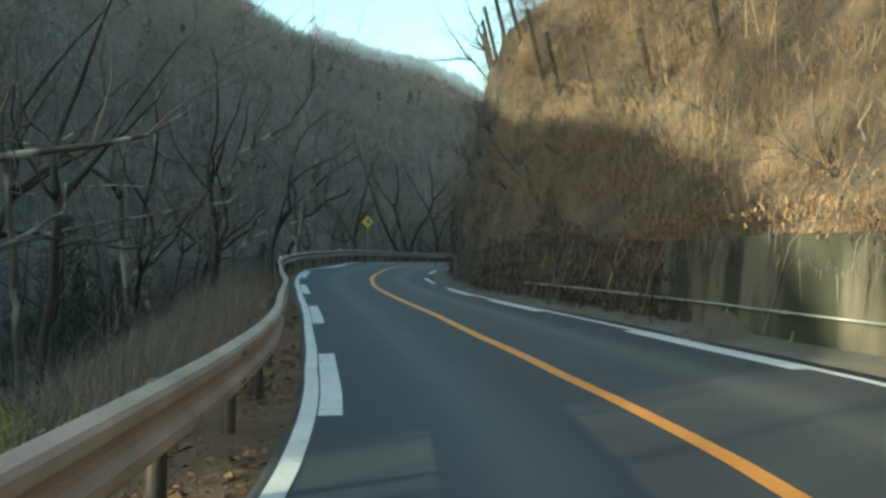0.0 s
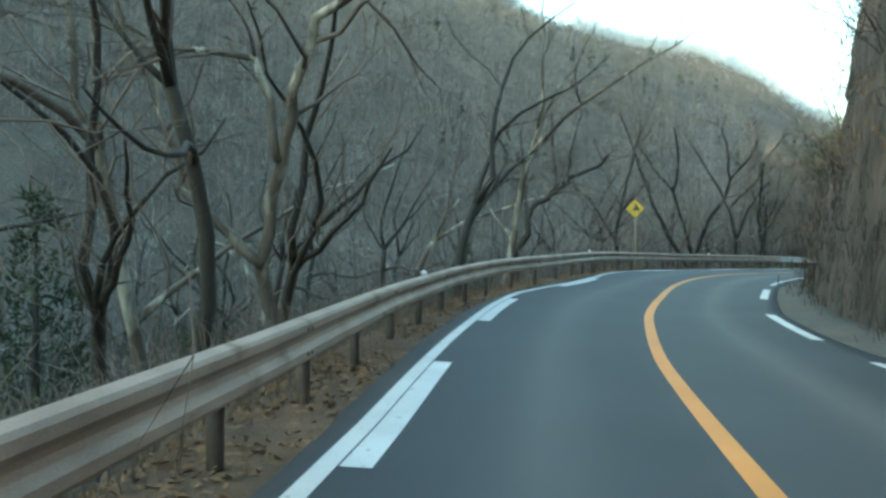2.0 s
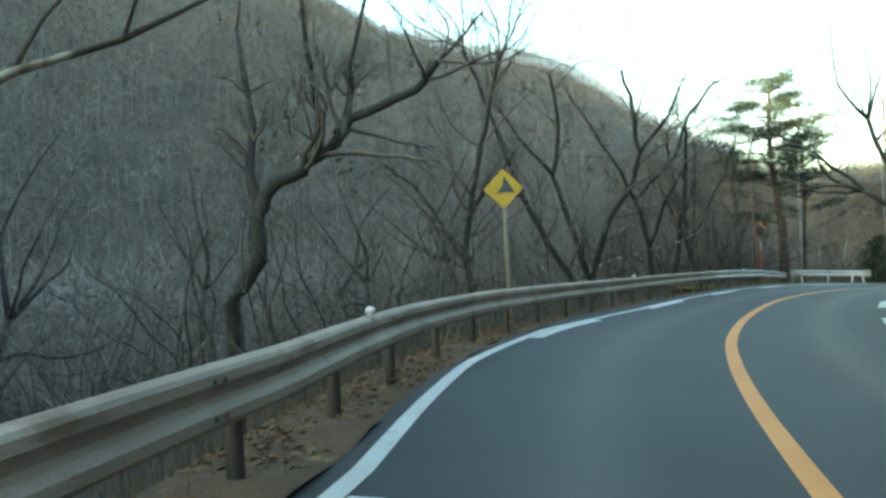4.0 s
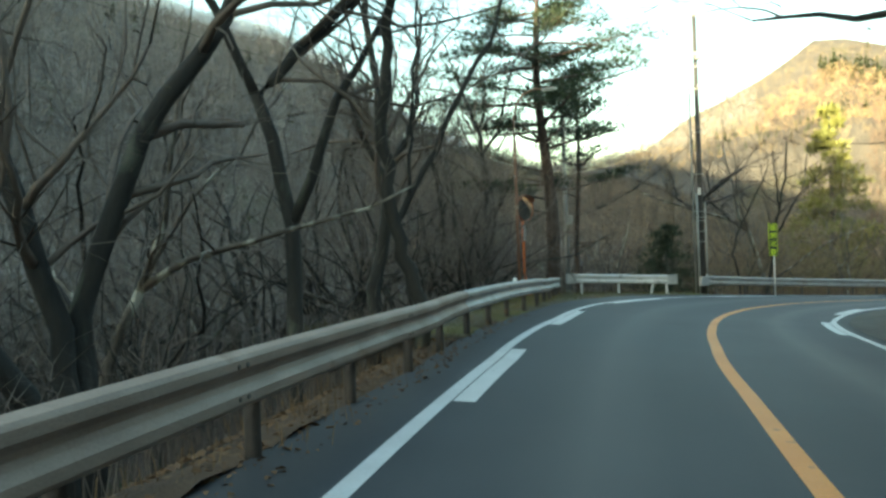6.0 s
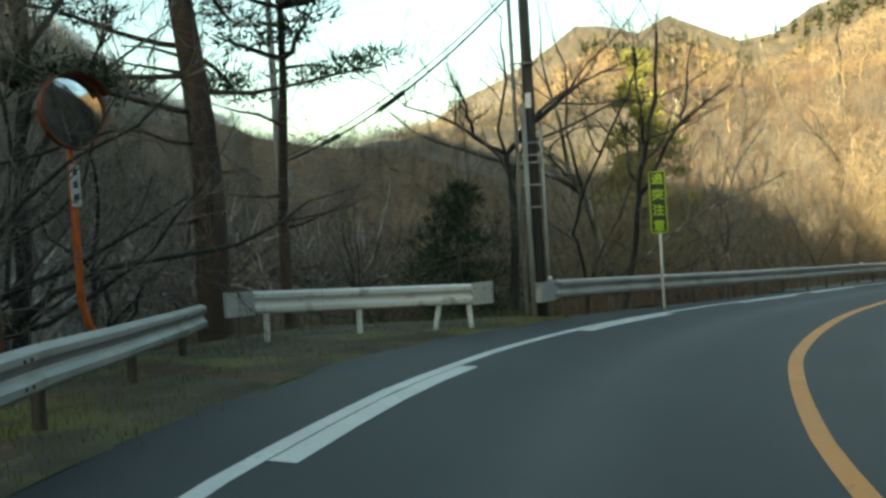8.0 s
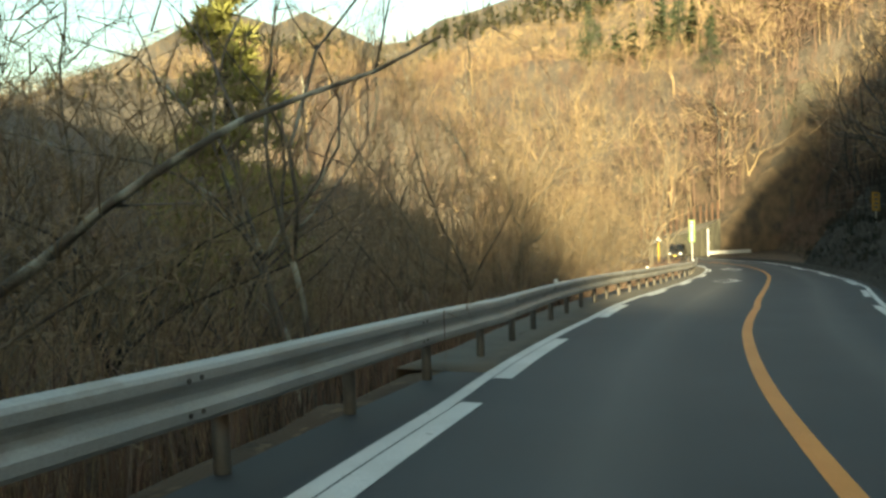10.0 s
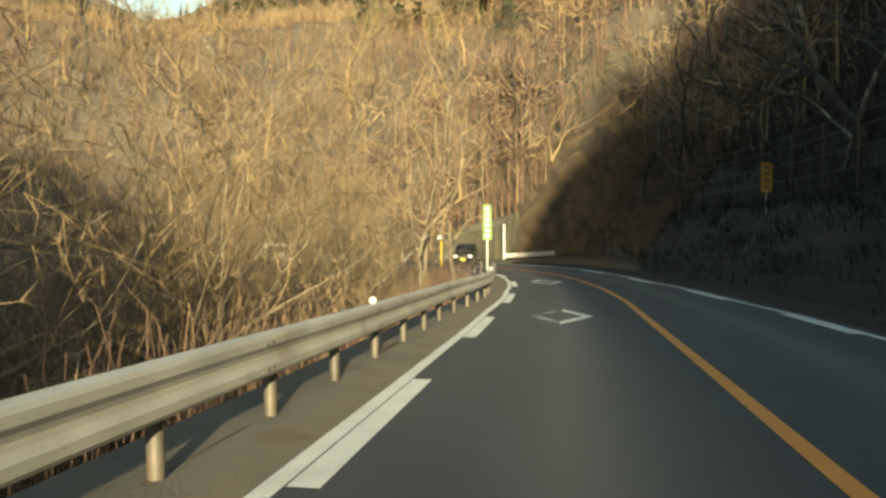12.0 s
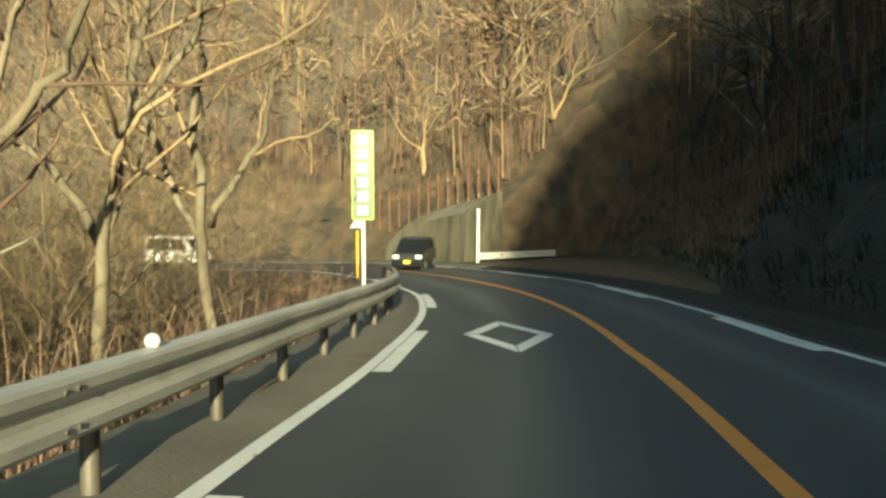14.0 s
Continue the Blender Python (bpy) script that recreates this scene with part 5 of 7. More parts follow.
for _ in range(400):
    s, out = rng.uniform(152, 186), 4.4 + 12 * rng.random()
    if len(taken) >= 116 or s > 166 and out < 6.0:
        continue
    p, _h = spot(s, float(RAIL(s)) - out)
    if free(p.x, p.y, taken, 1.3):
        put(PALE, rng.choice((0, 1, 2, 3)), p.x, p.y, rng.uniform(0, 360), rng.uniform(0.75, 1.15), (rng.gauss(0, 5), rng.gauss(0, 5)))
taken = []
# trees above the cut
for _ in range(500):
    s, out = rng.uniform(-20, 110) if len(taken) < 14 else rng.uniform(118, 186), 3.2 + 9 * rng.random()
    if len(taken) >= 44:
        break
    p, _h = spot(s, float(foot(s)) + out)
    if free(p.x, p.y, taken, 2.1):
        put(PALE if s < 60 else GREY, rng.randrange(4), p.x, p.y, rng.uniform(0, 360), rng.uniform(0.6, 0.95), (rng.gauss(0, 5), rng.gauss(0, 5)))


# trees on the sunlit slope round the far bend
far_rng = random.Random(91)
for k in range(46):
    s, out = far_rng.uniform(190, 236), far_rng.uniform(4.5, 40)
    p, _h = spot(s, float(foot(s)) + out)
    if free(p.x, p.y, taken, 1.9):
        put(PALE if k % 3 else GREY, far_rng.randrange(4), p.x, p.y, far_rng.uniform(0, 360), far_rng.uniform(0.75, 1.15), (far_rng.gauss(0, 5), far_rng.gauss(0, 5)))
# small bushes that bulge from the overgrown cut
for k in range(64):
    s, out = far_rng.uniform(1, 50), 0.5 + 6.0 * far_rng.random() ** 1.3
    p, _h = spot(s, float(foot(s)) + out)
    put(SHRUB if k % 3 else PALE, k % 2, p.x, p.y, _h + far_rng.uniform(-40, 40), far_rng.uniform(0.26, 0.42), (far_rng.gauss(0, 10), -far_rng.uniform(15, 45)), p.z + float(cut_height(s, out)) - 0.15)
# dark trees that reach out over the shaded bank
for k in range(22):
    s, out = far_rng.uniform(124, 186), far_rng.uniform(3.0, 7.5)
    p, _h = spot(s, float(foot(s)) + out)
    put(GREY, (0, 2, 3)[k % 3], p.x, p.y, _h + far_rng.uniform(-30, 30), far_rng.uniform(0.55, 0.8), (far_rng.gauss(0, 4), -far_rng.uniform(5, 22)), p.z + float(cut_height(s, out)) - 0.4)
# trees upstream that throw their shade across the first bend
for s, out, k, size in ((-12, 5, 0, 0.9), (-8, 9, 1, 1.0), (-5, 4.5, 2, 0.8), (-3, 12, 3, 1.0), (-15, 10, 4, 0.9), (-20, 6, 0, 0.9), (-9, 14, 2, 1.0)):
    p, _h = spot(s, float(RAIL(s)) - out)
    put(GREY, k, p.x, p.y, 50.0 * k, size)


# shrubs on the first cut
for _ in range(200):
    s, out = rng.uniform(2, 44), rng.uniform(1.6, 6.5)
    if len(taken) >= 62:
        break
    p, _h = spot(s, float(foot(s)) + out)
    if free(p.x, p.y, taken, 1.6):
        put(PALE, rng.choice((1, 3)), p.x, p.y, rng.uniform(0, 360), rng.uniform(0.4, 0.7), (rng.gauss(0, 8), rng.gauss(0, 8)))


def mid_woods(name, label, seed, places, material, turn_in=0.0, sizes=(0.6, 1.1)):
    """Trees too far off to tell apart, joined into one mass."""
    stock = []
    for k in range(3):
        (tv, tf), (cv, cf) = bare_tree(seed + k, 9.0, 0.13, stems=1 + k % 2, fork=0.32, limbs=4, boughs=3, sprays=3, twigs=1, spread=44, wobble=0.24)
        stock.append((np.array(tv + cv), [tuple(v + len(tv) * 0 for v in f) for f in tf] + [tuple(v + len(tv) for v in f) for f in cf]))
    rng = random.Random(seed)
    verts, faces, base = [], [], 0
    for x, y in places:
        v, f = stock[rng.randrange(3)]
        size, a = rng.uniform(*sizes), rng.uniform(0, 2 * math.pi)
        c, s = math.cos(a) * size, math.sin(a) * size
        lean = rng.gauss(0, 0.08)
        verts.append(np.column_stack([x + v[:, 0] * c - v[:, 1] * s + v[:, 2] * lean, y + v[:, 0] * s + v[:, 1] * c, land_at(x, y) - 0.1 + v[:, 2] * size]))
        faces += [tuple(q + base for q in g) for g in f]
        base += len(v)
    me = bpy.data.meshes.new(name)
    me.from_pydata(np.concatenate(verts).tolist(), [], faces)
    me.materials.append(material)
    return tagged(new(name, me), label, "woods", kind="stuff")


def places_beside(seed, n, s0, s1, side, out0, out1, gap):
    rng, got = random.Random(seed), []
    for _ in range(n * 12):
        s, out = rng.uniform(s0, s1), rng.uniform(out0, out1)
        p, _h = spot(s, float(RAIL(s)) - out if side < 0 else float(foot(s)) + out)
        if len(got) < n:
            free(p.x, p.y, got, gap)
    return got


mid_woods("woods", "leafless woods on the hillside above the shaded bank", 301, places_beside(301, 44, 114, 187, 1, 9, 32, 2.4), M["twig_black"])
mid_woods("woods", "sunlit leafless woods beyond the roadside thicket", 302, places_beside(302, 40, 108, 186, -1, 11, 34, 2.4), M["twig_red"])
mid_woods("woods", "leafless woods on the far bank of the stream", 303, places_beside(303, 46, 60, 108, -1, 16, 44, 2.8), M["twig"])
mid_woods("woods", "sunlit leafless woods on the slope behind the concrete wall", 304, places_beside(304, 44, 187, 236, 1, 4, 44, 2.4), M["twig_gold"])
mid_woods("woods", "leafless woods on top of the first cut", 305, places_beside(305, 24, -10, 60, 1, 8, 24, 2.6), M["twig_pale"])


def far_wood(name, label, seed, count, area, material, tall=(6, 11), sprays=22, fine=1.0, near=False):
    """Distant leafless trees as one mass: a thin stem and a rounded crown of fine sprays each."""
    rng = np.random.default_rng(seed)
    x, y = area(rng, count)
    z, s, lat = land(x, y)
    ok = ((lat < RAIL(s) - 26) | (lat > foot(s) + 22))
    if near:
        ok = (lat < RAIL(s) - 9) & (s > 106) & (s < 190) | (lat > foot(s) + 4.5) & (s > 112) | (lat < RAIL(s) - 9) & (s >= 190)
        ok &= (s < 160) | (lat > 0) | (lat < RAIL(s) - 12)
    x, y, z = x[ok], y[ok], z[ok]
    n, B = len(x), int(sprays * 1.2)
    h = rng.uniform(*tall, n)[:, None]
    # only low scrub grows towards the top of the ridge behind the turnout
    b, r = np.degrees(np.arctan2(15 - x, y - 75)), np.hypot(x - 15, y - 75)
    h = h * np.where((b > -62) & (b < 2) & (r > 95) & (r < 240), np.clip(1 - (z - 7) / 14, 0.32, 1), 1)[:, None]
    d = rng.normal(0, 1, (n, B, 3))
    d /= np.linalg.norm(d, axis=2)[..., None]
    wide = h * rng.uniform(0.22, 0.34, (n, 1))
    at = d * (rng.random((n, B)) ** 0.4)[..., None] * np.stack([wide + 0 * d[..., 0], wide + 0 * d[..., 0], h * 0.36 + 0 * d[..., 0]], -1)
    base = np.stack([np.broadcast_to(x[:, None], (n, B)), np.broadcast_to(y[:, None], (n, B)), z[:, None] + h * 0.62 + 0 * d[..., 0]], -1) + at
    way = d + np.array([0, 0, 0.5]) + rng.normal(0, 0.45, (n, B, 3))
    way *= (h * rng.uniform(0.1, 0.2, (n, B)))[..., None]
    side = np.cross(way, rng.normal(0, 1, (n, B, 3)))
    side *= (fine * h * 0.0095 / np.linalg.norm(side, axis=2))[..., None]
    tri = np.stack([base - side, base + side, base + way], 2).reshape(-1, 3)
    r = 0.011 * h
    ring = np.stack([[1, 0, 0], [-0.5, 0.87, 0], [-0.5, -0.87, 0]])
    foot_ = np.stack([x, y, z - 0.4], -1)[:, None] + ring[None] * r[..., None]
    top_ = np.stack([x + rng.normal(0, 0.3, n), y + rng.normal(0, 0.3, n), z + h[:, 0] * 0.85], -1)[:, None]
    stem = np.concatenate([foot_, top_], 1)
    k = len(tri)
    faces = [(a, a + 1, a + 2) for a in range(0, k, 3)]
    for a in range(k, k + 4 * n, 4):
        faces += [(a, a + 1, a + 3), (a + 1, a + 2, a + 3), (a + 2, a, a + 3)]
    me = bpy.data.meshes.new(name)
    me.from_pydata(np.concatenate([tri, stem.reshape(-1, 3)]).tolist(), [], faces)
    me.materials.append(material)
    return tagged(new(name, me), label, "woods", kind="stuff")


def ring_area(b0, b1, r0, r1):
    def pick(rng, n):
        b, r = np.radians(rng.uniform(b0, b1, n)), np.sqrt(rng.uniform(r0 * r0, r1 * r1, n))
        return 15 - np.sin(b) * r, 75 + np.cos(b) * r
    return pick


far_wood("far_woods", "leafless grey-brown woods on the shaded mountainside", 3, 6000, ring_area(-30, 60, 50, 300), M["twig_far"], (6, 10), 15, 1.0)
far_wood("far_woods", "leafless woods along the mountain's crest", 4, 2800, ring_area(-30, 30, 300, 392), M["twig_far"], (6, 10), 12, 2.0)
far_wood("far_woods", "leafless trees along the mountain's crest, coloured pale like the sky behind them", 9, 1300, ring_area(-10, 13, 384, 416), M["twig_skylit"], (9, 14), 34, 1.6)
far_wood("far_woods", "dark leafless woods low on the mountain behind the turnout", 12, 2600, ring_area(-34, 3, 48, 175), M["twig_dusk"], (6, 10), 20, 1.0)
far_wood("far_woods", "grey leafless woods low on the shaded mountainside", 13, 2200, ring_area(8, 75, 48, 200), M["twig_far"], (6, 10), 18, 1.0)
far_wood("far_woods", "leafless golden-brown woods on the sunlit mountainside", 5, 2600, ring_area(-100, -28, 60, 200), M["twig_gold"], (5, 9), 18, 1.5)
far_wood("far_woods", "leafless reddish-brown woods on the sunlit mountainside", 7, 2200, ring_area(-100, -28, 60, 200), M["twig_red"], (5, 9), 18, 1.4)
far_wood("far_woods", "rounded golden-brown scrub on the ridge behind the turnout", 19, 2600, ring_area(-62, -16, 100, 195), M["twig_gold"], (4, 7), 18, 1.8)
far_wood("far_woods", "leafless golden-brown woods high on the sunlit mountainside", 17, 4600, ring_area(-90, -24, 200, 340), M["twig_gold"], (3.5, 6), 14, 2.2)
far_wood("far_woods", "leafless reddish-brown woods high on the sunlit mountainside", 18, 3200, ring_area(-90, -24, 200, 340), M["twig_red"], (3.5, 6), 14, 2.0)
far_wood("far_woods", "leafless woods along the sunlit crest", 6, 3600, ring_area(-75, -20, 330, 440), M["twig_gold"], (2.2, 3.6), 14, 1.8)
far_wood("woods", "reddish-brown crowns of leafless woods round the bend", 8, 1500, ring_area(-100, -45, 62, 150), M["twig_red"], (4, 8), 44, 0.8, True)
far_wood("woods", "pale crowns of leafless woods round the bend", 10, 900, ring_area(-100, -45, 62, 150), M["twig_pale"], (4, 8), 44, 0.8, True)


def far_evergreens(name, label, seed, count, area, material, tall=(5, 10)):
    """Distant conifers as one mass: cones of drooping triangles."""
    rng = np.random.default_rng(seed)
    x, y = area(rng, count)
    # they keep to loose stands
    thick = np.array([noise.noise(Vector((a * 0.02, b * 0.02, 4.0))) for a, b in zip(x, y)])
    z, s, lat = land(x, y)
    ok = ((lat < RAIL(s) - 30) | (lat > foot(s) + 26)) & (thick > -0.02)
    x, y, z = x[ok], y[ok], z[ok]
    n, B = len(x), 32
    h = rng.uniform(*tall, n)
    f = rng.uniform(0.08, 1.0, (n, B))
    a = rng.uniform(0, 2 * np.pi, (n, B))
    r = h[:, None] * 0.24 * (1.06 - f) * rng.uniform(0.7, 1.1, (n, B))
    mid = np.stack([np.broadcast_to(x[:, None], (n, B)), np.broadcast_to(y[:, None], (n, B)), z[:, None] + h[:, None] * f], -1)
    out = np.stack([np.cos(a), np.sin(a), 0 * a], -1)
    side = np.stack([-np.sin(a), np.cos(a), 0 * a], -1)
    tip = mid + out * r[..., None] - np.array([0, 0, 0.25]) * r[..., None]
    tri = np.stack([mid - side * r[..., None] * 0.5 + [0, 0, 0.2], mid + side * r[..., None] * 0.5 + [0, 0, 0.2], tip], 2).reshape(-1, 3)
    me = bpy.data.meshes.new(name)
    me.from_pydata(tri.tolist(), [], [(k, k + 1, k + 2) for k in range(0, len(tri), 3)])
    me.materials.append(material)
    return tagged(new(name, me), label, "woods", kind="stuff")


def ridge_area(rng, n):
    u, w = rng.uniform(-45, 56, n), rng.uniform(-74, -58, n)
    return -0.47 * u + 0.88 * w, 0.88 * u + 0.47 * w


far_wood("far_woods", "leafless woods along the crest that shades the road", 23, 330, ridge_area, M["twig_far"], (4, 7), 34, 1.2)
far_evergreens("far_evergreens", "dark green conifers scattered over the sunlit mountainside", 15, 4600, ring_area(-100, -34, 80, 400), M["pine_far"])
far_evergreens("far_evergreens", "dark green conifers among bare woods on the shaded mountain", 16, 260, ring_area(-10, 50, 70, 300), M["pine_far"])
far_evergreens("far_evergreens", "small dark green conifers dotted over the ridge behind the turnout", 20, 900, ring_area(-66, -20, 105, 190), M["pine_far"], (1.6, 3.4))

# ---------------------------------------------------------------- evergreens
def tuft(verts, faces, rng, centre, size, count, flat=0.4, length=0.35, width=0.05):
    """A cloud of needle sprays in a flattened ball."""
    for _ in range(count):
        d = Vector((rng.gauss(0, 1), rng.gauss(0, 1), rng.gauss(0, 1)))
        d.normalize()
        p = centre + Vector((d.x, d.y, d.z * flat)) * size * rng.random() ** 0.4
        way = (d + Vector((rng.gauss(0, 0.5), rng.gauss(0, 0.5), 0.5 + rng.gauss(0, 0.4)))).normalized() * length * rng.uniform(0.6, 1.2)
        side = way.cross(Vector((rng.gauss(0, 1), rng.gauss(0, 1), rng.gauss(0, 1)))).normalized() * width
        k = len(verts)
        verts += [tuple(p - side), tuple(p + side), tuple(p + way)]
        faces.append((k, k + 1, k + 2))


def pine_tree(seed, height, radius, first, layers, reach, needles, label, lean=(0.0, 0.0), low=()):
    """A pine with a bare trunk and flat layered boughs."""
    rng = random.Random(seed)
    tree = thing("pine_tree", label, "tree")
    tv, tf, nv, nf = [], [], [], []
    trunk = [Vector((lean[0] * z + 0.12 * math.sin(z * 0.5), lean[1] * z + 0.1 * math.cos(z * 0.6), z)) for z in np.linspace(-0.5, height, 12)]
    tube(tv, tf, trunk, [radius * (1.25 if k == 0 else 1.0 - 0.075 * k) + 0.02 for k in range(12)], 10)
    for k in range(layers):
        z = first + (height - first) * (k / (layers - 1)) ** 0.9
        t = (z - first) / (height - first)
        at = trunk[min(11, int((z + 0.5) / (height + 0.5) * 11))]
        for b in range(rng.randint(3, 4) if k else 2):
            a = rng.uniform(0, 2 * math.pi)
            long = reach * (1.0 - 0.42 * t) * rng.uniform(0.6, 1.1)
            bough = wander(rng, Vector((at.x, at.y, z)), (math.cos(a), math.sin(a), rng.uniform(0.0, 0.3)), long, 5, 0.12, 0.03)
            tube(tv, tf, bough, [0.07 * (1 - 0.14 * q) * (1.1 - 0.5 * t) for q in range(6)], 5)
            for q in (2, 3, 4, 5):
                for _ in range(2):
                    c = bough[q] + Vector((rng.gauss(0, 0.4), rng.gauss(0, 0.4), rng.uniform(0.05, 0.2)))
                    tuft(nv, nf, rng, c, rng.uniform(0.5, 0.8), needles, 0.22, 0.28, 0.035)
    for _ in range(5):
        z = rng.uniform(first * 0.45, first)
        a = rng.uniform(0, 2 * math.pi)
        at = trunk[min(11, int((z + 0.5) / (height + 0.5) * 11))]
        stub = wander(rng, Vector((at.x, at.y, z)), (math.cos(a), math.sin(a), 0.1), rng.uniform(0.8, 2.8), 5, 0.18)
        tube(tv, tf, stub, [0.045, 0.038, 0.03, 0.022, 0.016, 0.01], 5)
    for z, a, long in low:
        at = trunk[min(11, int((z + 0.5) / (height + 0.5) * 11))]
        bough = wander(rng, Vector((at.x, at.y, z)), (math.cos(radians(a)), math.sin(radians(a)), 0.05), long, 7, 0.1, 0.01)
        tube(tv, tf, bough, [0.06 * (1 - 0.1 * q) for q in range(8)], 5)
        for q in (4, 5, 6, 7):
            for _ in range(2):
                tuft(nv, nf, rng, bough[q] + Vector((rng.gauss(0, 0.35), rng.gauss(0, 0.35), 0.12)), rng.uniform(0.45, 0.75), needles, 0.22, 0.28, 0.035)
    part("trunk", mesh_of("trunk", tv, tf, M["pine_bark"], True), M["pine_bark"], tree)
    part("crown", mesh_of("crown", nv, nf, M["pine"]), M["pine"], tree)
    return tree


def flat_pine(seed, height, radius, first, label, lean, low):
    """An old pine whose needles lie in flat clouds at the ends of level boughs."""
    rng = random.Random(seed)
    tree = thing("pine_tree", label, "tree")
    tv, tf, nv, nf = [], [], [], []
    at_z = lambda z: Vector((lean[0] * z + 0.14 * math.sin(z * 0.5), lean[1] * z + 0.1 * math.cos(z * 0.6), z))
    tube(tv, tf, [at_z(z) for z in np.linspace(-0.5, height - 0.4, 14)], [radius * (1.3 if k == 0 else 1.0 - 0.062 * k) + 0.02 for k in range(14)], 10)
    turn = 0.0
    for k in range(9):
        t = k / 8
        z = first + (height - 0.5 - first) * t
        reach = float(np.interp(t, [0, 0.25, 0.55, 0.8, 1.0], [3.3, 4.7, 4.5, 3.1, 1.3]))
        for _ in range(5 if t < 0.9 else 4):
            turn += 2.4 + rng.gauss(0, 0.25)
            far_out = reach * rng.uniform(0.62, 1.08)
            bough = wander(rng, at_z(z + rng.uniform(-0.3, 0.3)), (math.cos(turn), math.sin(turn), rng.uniform(0.1, 0.35)), far_out, 6, 0.14, -0.02)
            tube(tv, tf, bough, [0.075 * (1 - 0.12 * q) * (1.15 - 0.55 * t) for q in range(7)], 5)
            for q in (3, 4, 5, 6):
                side = sideways(rng, bough[q] - bough[q - 1], 70)
                side.z *= 0.25
                spur = wander(rng, bough[q], side, rng.uniform(0.4, 0.9), 2, 0.15, 0.04)
                tube(tv, tf, spur, [0.022, 0.016, 0.01], 4)
                for c in (bough[q], spur[-1]):
                    tuft(nv, nf, rng, c + Vector((0, 0, rng.uniform(0.05, 0.2))), rng.uniform(0.45, 0.8), 64, 0.24, 0.26, 0.022)
    for z, a, long in low:
        bough = wander(rng, at_z(z), (math.cos(radians(a)), math.sin(radians(a)), 0.05), long, 7, 0.12, 0.01)
        tube(tv, tf, bough, [0.06 * (1 - 0.1 * q) for q in range(8)], 5)
        for q in (4, 5, 6, 7):
            for _ in range(2):
                tuft(nv, nf, rng, bough[q] + Vector((rng.gauss(0, 0.35), rng.gauss(0, 0.35), 0.12)), rng.uniform(0.45, 0.75), 60, 0.22, 0.26, 0.022)
    for _ in range(6):
        z, a = rng.uniform(first * 0.4, first), rng.uniform(0, 2 * math.pi)
        tube(tv, tf, wander(rng, at_z(z), (math.cos(a), math.sin(a), 0.1), rng.uniform(0.8, 2.6), 5, 0.2), [0.045, 0.038, 0.03, 0.022, 0.016, 0.01], 5)
    part("trunk", mesh_of("trunk", tv, tf, M["pine_bark"], True), M["pine_bark"], tree)
    part("crown", mesh_of("crown", nv, nf, M["pine"]), M["pine"], tree)
    return tree


def conifer(seed, height, radius, material, label, dense=1.0, count=9, blade=(0.35, 0.06), power=1.0):
    """A cone-shaped evergreen."""
    rng = random.Random(seed)
    tree = thing("conifer", label, "tree")
    tv, tf, nv, nf = [], [], [], []
    tube(tv, tf, [(0, 0, -0.4), (0.03, 0, height * 0.5), (0, 0.02, height)], [0.02 * height, 0.012 * height, 0.01], 6)
    z = height * 0.08
    while z < height * 0.98:
        t = z / height
        for _ in range(max(2, int(6 * dense * (1 - 0.5 * t)))):
            a, r = rng.uniform(0, 2 * math.pi), radius * (1 - t) ** power * rng.uniform(0.6, 1.05) + 0.1
            for f in (0.45, 0.75, 1.0):
                c = Vector((math.cos(a) * r * f, math.sin(a) * r * f, z + r * 0.15 - 0.25 * r * f))
                tuft(nv, nf, rng, c, 0.12 + r * 0.2, int(count * dense), 0.5, *blade)
        z += 0.045 * height
    part("trunk", mesh_of("trunk", tv, tf, M["bark"], True), M["bark"], tree)
    part("crown", mesh_of("crown", nv, nf, material), material, tree)
    return tree


def stand(ob, x, y, turn=0.0, size=1.0, z=None):
    ob.matrix_basis = pose(x, y, land_at(x, y) - 0.1 if z is None else z, 0, 0, turn) @ Matrix.Diagonal((size, size, size, 1))
    return ob


stand(flat_pine(3, 14.6, 0.34, 7.6, "tall old pine with reddish trunk and flat layered boughs", (-0.035, 0.01), ((5.6, -25, 4.2), (6.3, 10, 3.4), (5.9, 150, 4.0), (5.2, 175, 3.2), (6.4, 120, 3.6))), 10.3, 98.2, 40)
stand(pine_tree(8, 14.0, 0.15, 9.0, 6, 2.4, 22, "slender pine beside the turnout with sparse boughs"), 12.6, 101.4, 200)
stand(conifer(21, 23.3, 6.2, M["pine_lit"], "tall conifer among bare trees, its needles coloured yellow-green as if sunlit", 1.2, 34, (0.8, 0.085), 0.8), 47.5, 131.5)
stand(conifer(22, 6.4, 3.4, M["pine"], "dark green bushy evergreen beside the utility pole", 1.3, 20, (0.26, 0.022), 0.7), 18.0, 103.6)
stand(conifer(23, 5.0, 1.9, M["pine"], "dark green young cedar among bare trees", 0.8, 14, (0.26, 0.024)), -15.4, 33.0, 0, 1.3)
for x, y, size, turn in [(-13.6, 30.2, 0.75, 40), (-17.0, 29.0, 1.1, 100), (-10.7, 48.4, 0.75, 10), (-16.0, 40.0, 0.9, 70)]:
    m = pose(x, y, land_at(x, y) - 0.1, 0, 0, turn)
    made = copy_thing(bpy.data.objects["conifer.002"], m)
    made.matrix_basis = m @ Matrix.Diagonal((size, size, size, 1))
